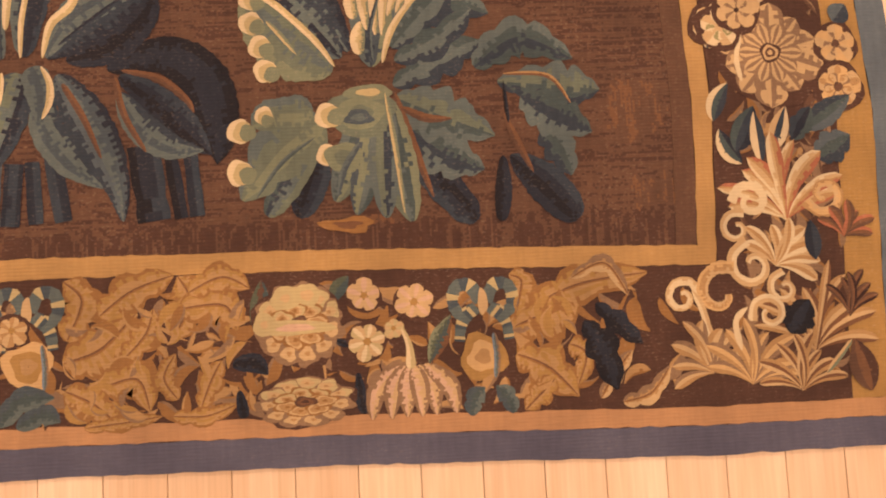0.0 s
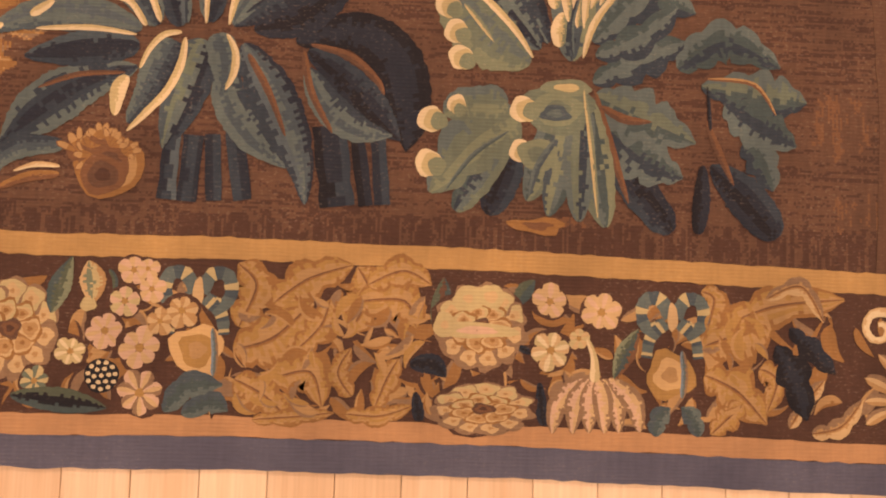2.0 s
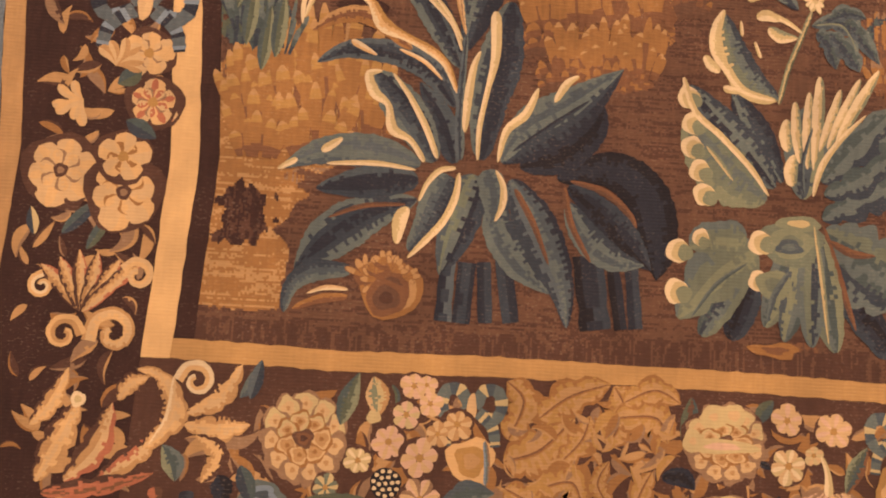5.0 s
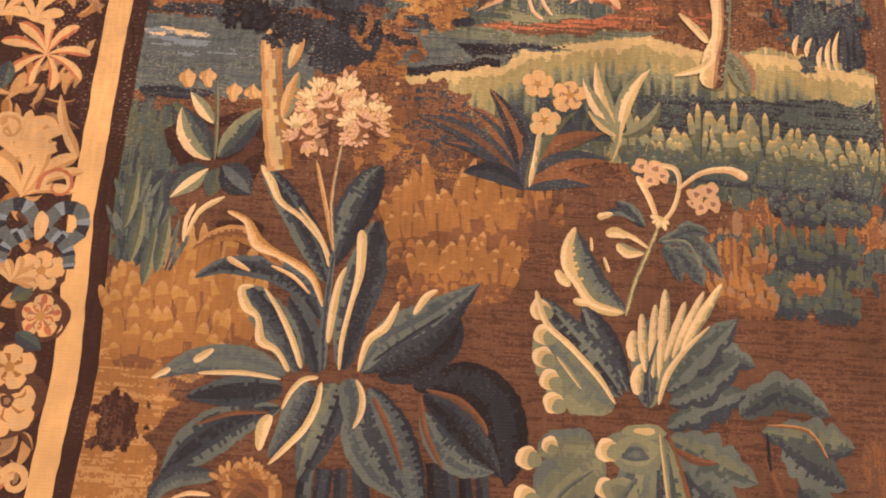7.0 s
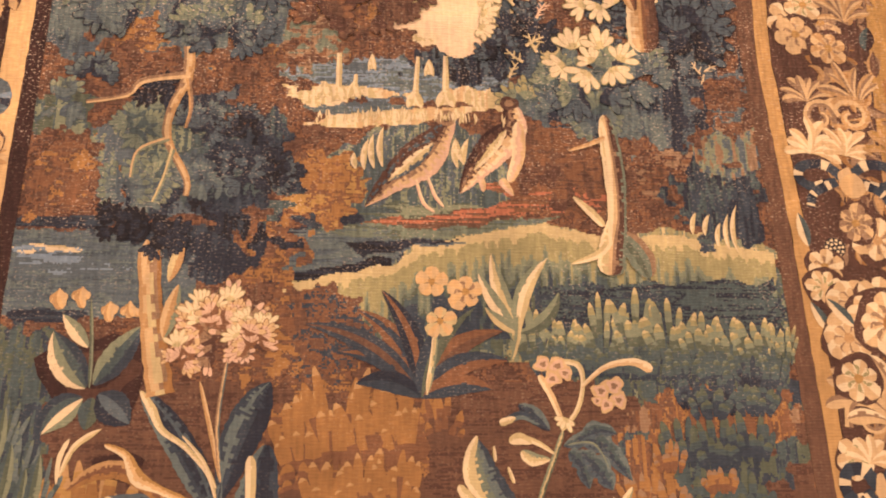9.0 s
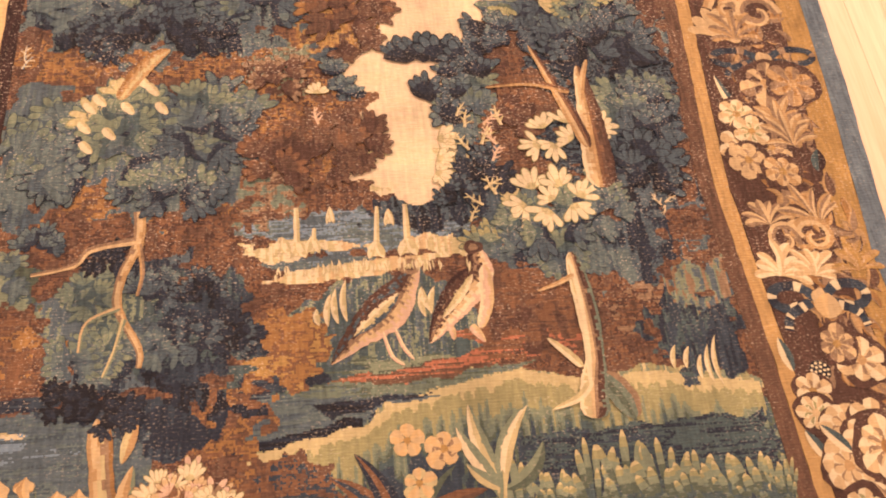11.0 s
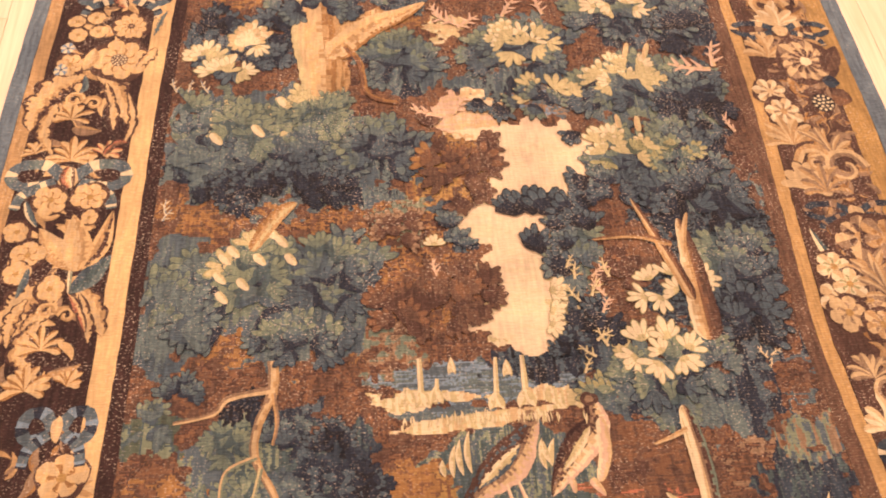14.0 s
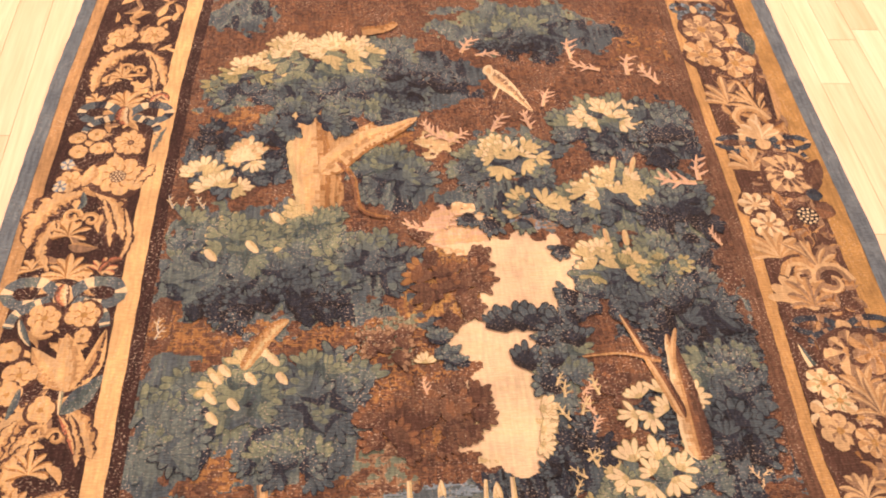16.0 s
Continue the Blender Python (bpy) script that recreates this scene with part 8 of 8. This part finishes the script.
frond(rug, [(0.527, -0.105, 0.0124), (0.550, -0.142, 0.0466), (0.567, -0.200, 0.0155)], "ink navy ink", 3)
frond(rug, [(0.545, -0.082, 0.0109), (0.575, -0.111, 0.0312), (0.606, -0.140, 0.0078)], "navy ink", 3)
Slip("petal", rug).disc(-0.211, -0.128, 0.0330, 0.0317, "honey gold tan", wob=0.12).done()
Slip("petal", rug).disc(0.387, -0.146, 0.0320, 0.0311, "gold honey tan", wob=0.12).done()
frond(rug, [(-0.190, -0.160, 0.0072), (-0.189, -0.131, 0.0086), (-0.193, -0.101, 0.0072)], "paleblue slate taupe", name="ribbon")
frond(rug, [(0.403, -0.175, 0.0076), (0.406, -0.146, 0.0092), (0.403, -0.115, 0.0077)], "paleblue slate taupe", name="ribbon")
bow(-0.213, -0.056, 0.085, 0.07, 0, ("slate", "straw", "steel"))
bow(0.390, -0.072, 0.085, 0.07, 0, ("slate", "straw", "steel"))
frond(rug, [(-0.248, -0.204, 0.0142), (-0.221, -0.173, 0.0356), (-0.178, -0.170, 0.0100)], "steel teal slate", 2)
frond(rug, [(-0.226, -0.207, 0.0142), (-0.192, -0.192, 0.0286), (-0.170, -0.202, 0.0072)], "steel teal slate", 2)
frond(rug, [(0.368, -0.224, 0.0106), (0.372, -0.202, 0.0273), (0.387, -0.187, 0.0076)], "steel teal slate", 2)
frond(rug, [(0.425, -0.223, 0.0106), (0.417, -0.201, 0.0259), (0.402, -0.186, 0.0076)], "steel teal slate", 2)
frond(rug, [(0.053, -0.140, 0.0147), (0.082, -0.139, 0.0266), (0.099, -0.155, 0.0059)], "navy ink navy")
frond(rug, [(0.061, -0.174, 0.0103), (0.067, -0.210, 0.0191)], "navy ink navy")
frond(rug, [(0.218, -0.159, 0.0105), (0.224, -0.213, 0.0179)], "navy ink navy")
frond(rug, [(0.209, -0.122, 0.0075), (0.190, -0.115, 0.0105)], "navy ink navy")
frond(rug, [(0.081, -0.090, 0.0074), (0.091, -0.060, 0.0253), (0.094, -0.030, 0.0060)], "moss umber teal")
frond(rug, [(0.185, -0.064, 0.0075), (0.196, -0.045, 0.0226), (0.210, -0.029, 0.0060)], "moss teal")
fill(-0.170, 0.082, -0.205, -0.045, 45, 0.034, "ochre tan gold taupe", 485)
fill(0.428, 0.529, -0.205, -0.045, 20, 0.034, "ochre tan gold taupe", 1290)
flower_head = holder("rose", "worn buff rose with a dark heart")
Slip("petal_outline", flower_head).disc(-0.438, -0.107, 0.0600, 0.0642, "bark umber", wob=0.08).done()
Slip("petal", flower_head).disc(-0.399, -0.090, 0.0178, 0.0190, "taupe straw straw buff buff tan", wob=0.14).done()
Slip("petal", flower_head).disc(-0.415, -0.070, 0.0178, 0.0190, "taupe straw straw buff buff tan", wob=0.14).done()
Slip("petal", flower_head).disc(-0.438, -0.061, 0.0177, 0.0190, "taupe straw straw buff buff tan", wob=0.14).done()
Slip("petal", flower_head).disc(-0.461, -0.068, 0.0177, 0.0190, "taupe straw straw buff buff tan", wob=0.14).done()
Slip("petal", flower_head).disc(-0.477, -0.086, 0.0176, 0.0189, "taupe straw straw buff buff tan", wob=0.14).done()
Slip("petal", flower_head).disc(-0.480, -0.111, 0.0176, 0.0188, "taupe taupe buff buff tan", wob=0.14).done()
Slip("petal", flower_head).disc(-0.470, -0.135, 0.0175, 0.0188, "taupe taupe buff buff tan", wob=0.14).done()
Slip("petal", flower_head).disc(-0.450, -0.149, 0.0176, 0.0187, "taupe taupe buff buff tan", wob=0.14).done()
Slip("petal", flower_head).disc(-0.426, -0.151, 0.0176, 0.0187, "taupe taupe buff buff tan", wob=0.14).done()
Slip("petal", flower_head).disc(-0.406, -0.138, 0.0177, 0.0188, "taupe taupe buff buff tan", wob=0.14).done()
Slip("petal", flower_head).disc(-0.396, -0.115, 0.0177, 0.0189, "taupe taupe buff buff tan", wob=0.14).done()
Slip("petal", flower_head).disc(-0.424, -0.089, 0.0159, 0.0152, "ochre straw buff tan ochre", wob=0.14).done()
Slip("petal", flower_head).disc(-0.444, -0.085, 0.0159, 0.0152, "ochre straw buff tan ochre", wob=0.14).done()
Slip("petal", flower_head).disc(-0.460, -0.097, 0.0159, 0.0151, "ochre straw buff tan ochre", wob=0.14).done()
Slip("petal", flower_head).disc(-0.459, -0.117, 0.0158, 0.0151, "ochre buff tan tan ochre", wob=0.14).done()
Slip("petal", flower_head).disc(-0.442, -0.129, 0.0158, 0.0150, "ochre buff tan tan ochre", wob=0.14).done()
Slip("petal", flower_head).disc(-0.422, -0.124, 0.0159, 0.0151, "ochre buff tan tan ochre", wob=0.14).done()
Slip("petal", flower_head).disc(-0.414, -0.107, 0.0159, 0.0151, "ochre buff tan tan ochre", wob=0.14).done()
Slip("flower_eye", flower_head).disc(-0.438, -0.107, 0.0141, 0.0126, "umber rust bark", wob=0.15).done()
flower_head = holder("rose", "worn buff rose with a dark heart")
Slip("petal_outline", flower_head).disc(0.142, -0.091, 0.0609, 0.0571, "bark umber", wob=0.08).done()
Slip("petal", flower_head).disc(0.182, -0.076, 0.0180, 0.0169, "taupe straw straw buff buff tan", wob=0.14).done()
Slip("petal", flower_head).disc(0.167, -0.058, 0.0180, 0.0169, "taupe straw straw buff buff tan", wob=0.14).done()
Slip("petal", flower_head).disc(0.144, -0.051, 0.0180, 0.0169, "taupe straw straw buff buff tan", wob=0.14).done()
Slip("petal", flower_head).disc(0.121, -0.056, 0.0179, 0.0169, "taupe straw straw buff buff tan", wob=0.14).done()
Slip("petal", flower_head).disc(0.104, -0.073, 0.0179, 0.0168, "taupe straw straw buff buff tan", wob=0.14).done()
Slip("petal", flower_head).disc(0.099, -0.095, 0.0178, 0.0168, "taupe taupe buff buff tan", wob=0.14).done()
Slip("petal", flower_head).disc(0.108, -0.116, 0.0178, 0.0167, "taupe taupe buff buff tan", wob=0.14).done()
Slip("petal", flower_head).disc(0.128, -0.129, 0.0178, 0.0167, "taupe taupe buff buff tan", wob=0.14).done()
Slip("petal", flower_head).disc(0.152, -0.130, 0.0179, 0.0167, "taupe taupe buff buff tan", wob=0.14).done()
Slip("petal", flower_head).disc(0.173, -0.119, 0.0179, 0.0168, "taupe taupe buff buff tan", wob=0.14).done()
Slip("petal", flower_head).disc(0.184, -0.099, 0.0180, 0.0168, "taupe taupe buff buff tan", wob=0.14).done()
Slip("petal", flower_head).disc(0.157, -0.075, 0.0162, 0.0135, "ochre straw buff tan ochre", wob=0.14).done()
Slip("petal", flower_head).disc(0.137, -0.072, 0.0161, 0.0135, "ochre straw buff tan ochre", wob=0.14).done()
Slip("petal", flower_head).disc(0.120, -0.083, 0.0161, 0.0135, "ochre straw buff tan ochre", wob=0.14).done()
Slip("petal", flower_head).disc(0.120, -0.100, 0.0161, 0.0134, "ochre buff tan tan ochre", wob=0.14).done()
Slip("petal", flower_head).disc(0.137, -0.111, 0.0161, 0.0134, "ochre buff tan tan ochre", wob=0.14).done()
Slip("petal", flower_head).disc(0.157, -0.107, 0.0161, 0.0134, "ochre buff tan tan ochre", wob=0.14).done()
Slip("petal", flower_head).disc(0.166, -0.091, 0.0162, 0.0135, "ochre buff tan tan ochre", wob=0.14).done()
Slip("flower_eye", flower_head).disc(0.142, -0.091, 0.0143, 0.0112, "umber rust bark", wob=0.15).done()
flower_head = holder("rose", "worn buff rose with a dark heart")
Slip("petal_outline", flower_head).disc(0.147, -0.193, 0.0665, 0.0340, "bark umber", wob=0.08).done()
Slip("petal", flower_head).disc(0.191, -0.184, 0.0197, 0.0100, "taupe straw straw buff buff tan", wob=0.14).done()
Slip("petal", flower_head).disc(0.175, -0.174, 0.0196, 0.0100, "taupe straw straw buff buff tan", wob=0.14).done()
Slip("petal", flower_head).disc(0.150, -0.169, 0.0196, 0.0100, "taupe straw straw buff buff tan", wob=0.14).done()
Slip("petal", flower_head).disc(0.124, -0.173, 0.0195, 0.0100, "taupe straw straw buff buff tan", wob=0.14).done()
Slip("petal", flower_head).disc(0.106, -0.183, 0.0195, 0.0100, "taupe straw straw buff buff tan", wob=0.14).done()
Slip("petal", flower_head).disc(0.100, -0.196, 0.0194, 0.0100, "taupe taupe buff buff tan", wob=0.14).done()
Slip("petal", flower_head).disc(0.110, -0.209, 0.0194, 0.0100, "taupe taupe buff buff tan", wob=0.14).done()
Slip("petal", flower_head).disc(0.131, -0.216, 0.0195, 0.0100, "taupe taupe buff buff tan", wob=0.14).done()
Slip("petal", flower_head).disc(0.157, -0.217, 0.0195, 0.0100, "taupe taupe buff buff tan", wob=0.14).done()
Slip("petal", flower_head).disc(0.180, -0.210, 0.0196, 0.0100, "taupe taupe buff buff tan", wob=0.14).done()
Slip("petal", flower_head).disc(0.193, -0.198, 0.0196, 0.0100, "taupe taupe buff buff tan", wob=0.14).done()
Slip("petal", flower_head).disc(0.163, -0.184, 0.0176, 0.0080, "ochre straw buff tan ochre", wob=0.14).done()
Slip("petal", flower_head).disc(0.141, -0.182, 0.0176, 0.0080, "ochre straw buff tan ochre", wob=0.14).done()
Slip("petal", flower_head).disc(0.123, -0.189, 0.0176, 0.0080, "ochre straw buff tan ochre", wob=0.14).done()
Slip("petal", flower_head).disc(0.123, -0.199, 0.0175, 0.0080, "ochre buff tan tan ochre", wob=0.14).done()
Slip("petal", flower_head).disc(0.141, -0.205, 0.0176, 0.0080, "ochre buff tan tan ochre", wob=0.14).done()
Slip("petal", flower_head).disc(0.163, -0.203, 0.0176, 0.0080, "ochre buff tan tan ochre", wob=0.14).done()
Slip("petal", flower_head).disc(0.173, -0.193, 0.0176, 0.0080, "ochre buff tan tan ochre", wob=0.14).done()
Slip("flower_eye", flower_head).disc(0.147, -0.193, 0.0156, 0.0067, "umber rust bark", wob=0.15).done()
Slip("petal_edge", rug).disc(0.137, -0.095, 0.0522, 0.0103, "straw pink", wob=0.10).done()
Slip("petal", rug).disc(0.125, -0.055, 0.0194, 0.0163, "straw straw buff", wob=0.08).done()
Slip("petal", rug).disc(0.154, -0.052, 0.0180, 0.0149, "straw buff", wob=0.08).done()
Slip("petal", rug).disc(0.096, -0.089, 0.0149, 0.0162, "straw straw buff", wob=0.08).done()
flower(0.230, -0.056, 0.0227, 5, "buff pink buff", "gold", wide=0.9)
flower(0.297, -0.068, 0.0259, 6, "buff pink buff", "gold", wide=0.9)
flower(0.232, -0.118, 0.0256, 6, "straw cream buff", "gold", wide=0.9)
flower(0.268, -0.102, 0.0151, 5, "buff straw", "gold", wide=0.9)
frond(rug, [(0.273, -0.153, 0.0136), (0.243, -0.184, 0.0269), (0.235, -0.222, 0.0089)], "taupe buff pink taupe", name="petal")
frond(rug, [(0.281, -0.153, 0.0136), (0.265, -0.183, 0.0270), (0.261, -0.222, 0.0090)], "taupe buff pink taupe", name="petal")
frond(rug, [(0.299, -0.153, 0.0136), (0.316, -0.182, 0.0272), (0.321, -0.220, 0.0090)], "taupe buff pink taupe", name="petal")
frond(rug, [(0.307, -0.152, 0.0136), (0.339, -0.181, 0.0272), (0.348, -0.219, 0.0091)], "taupe buff pink taupe", name="petal")
frond(rug, [(0.288, -0.153, 0.0136), (0.283, -0.182, 0.0271), (0.282, -0.221, 0.0090)], "taupe buff pink taupe", name="petal")
frond(rug, [(0.293, -0.153, 0.0136), (0.300, -0.182, 0.0271), (0.302, -0.221, 0.0090)], "taupe buff pink taupe", name="petal")
frond(rug, [(0.289, -0.157, 0.0151), (0.288, -0.127, 0.0091), (0.279, -0.102, 0.0053)], "cream straw", name="stem")
frond(rug, [(0.314, -0.152, 0.0061), (0.329, -0.119, 0.0258), (0.346, -0.088, 0.0046)], "sage moss teal rust")
frond(rug, [(-0.390, -0.087, 0.0071), (-0.382, -0.055, 0.0283), (-0.368, -0.016, 0.0043)], "teal moss sage")
frond(rug, [(-0.341, -0.075, 0.0071), (-0.342, -0.046, 0.0327), (-0.348, -0.021, 0.0086)], "buff sage straw tan")
Slip("bud", rug).disc(-0.346, -0.075, 0.0099, 0.0087, "straw straw", wob=0.08).done()
frond(rug, [(-0.323, -0.031, 0.0043), (-0.315, -0.045, 0.0071), (-0.316, -0.074, 0.0036)], "teal moss")
flower(-0.293, -0.031, 0.0186, 5, "buff pink", "gold", wide=0.9)
flower(-0.270, -0.054, 0.0172, 5, "pink buff", "gold", wide=0.9)
flower(-0.302, -0.070, 0.0200, 5, "pink straw", "gold", wide=0.9)
flower(-0.276, -0.029, 0.0144, 5, "buff pink", "gold", wide=0.9)
flower(-0.324, -0.107, 0.0227, 6, "pink buff pink", "gold", wide=0.9)
flower(-0.281, -0.127, 0.0270, 6, "pink buff", "gold", wide=0.9)
flower(-0.232, -0.080, 0.0215, 6, "tan buff", "gold", wide=0.9)
flower(-0.258, -0.094, 0.0172, 5, "buff tan", "gold", wide=0.9)
flower(-0.364, -0.133, 0.0197, 6, "straw cream straw", "gold", wide=0.9)
flower(-0.405, -0.170, 0.0182, 6, "verdi straw", "gold", wide=0.9)
flower(-0.278, -0.182, 0.0283, 7, "pink buff taupe", "gold", wide=0.9)
frond(rug, [(-0.432, -0.188, 0.0139), (-0.369, -0.193, 0.0308), (-0.317, -0.201, 0.0070)], "moss ink teal")
Slip("petal", rug).disc(-0.488, -0.183, 0.0304, 0.0183, "slate paleblue steel", wob=0.15).done()
berry(-0.325, -0.162, 0.0212)
leaf(rug, -0.512, -0.058, -0.500, -0.005, 0.0190, "blue indigo")
leaf(rug, -0.519, -0.146, -0.500, -0.196, 0.0246, "teal indigo")


# ---- floor boards ----
BOARD = 0.083
rest_v, rest_f = [], []
shared = {}
rnd = random.Random(4)
first = math.floor((RX0 + 0.202) / BOARD) + 1
for k in range(first, int((RX1 + 0.202) / BOARD)):
    x0 = -0.202 + BOARD * k
    y = RY0 - rnd.uniform(0, 0.8)
    while y < RY1:
        ln = rnd.choice((0.5, 0.7, 0.9, 1.1, 1.3))
        a, b = max(y, RY0), min(y + ln, RY1)
        y += ln
        if b - a < 0.05:
            continue
        zt = rnd.uniform(-0.0006, 0.0)
        if -1.25 < x0 < 1.35 and b > -0.9 and a < 3.2:
            key = round(b - a, 3)
            if key not in shared:
                ob = box("plank", -BOARD / 2 + 0.0004, BOARD / 2 - 0.0004, -key / 2 + 0.0006, key / 2 - 0.0006, -0.018, 0.0, MAPLE, floor, 0.0009)
                shared[key] = ob.data
            else:
                ob = new("plank", shared[key])
                ob.parent = floor
            ob.location = (x0 + BOARD / 2, (a + b) / 2, zt - 0.0002)
        else:
            v = len(rest_v)
            rest_v += [(x0 + 0.0007, a + 0.0007, zt), (x0 + BOARD - 0.0007, a + 0.0007, zt), (x0 + BOARD - 0.0007, b - 0.0007, zt), (x0 + 0.0007, b - 0.0007, zt)]
            rest_f.append((v, v + 1, v + 2, v + 3))
link("planks", rest_v, rest_f, [MAPLE], floor)["kind"] = "stuff"
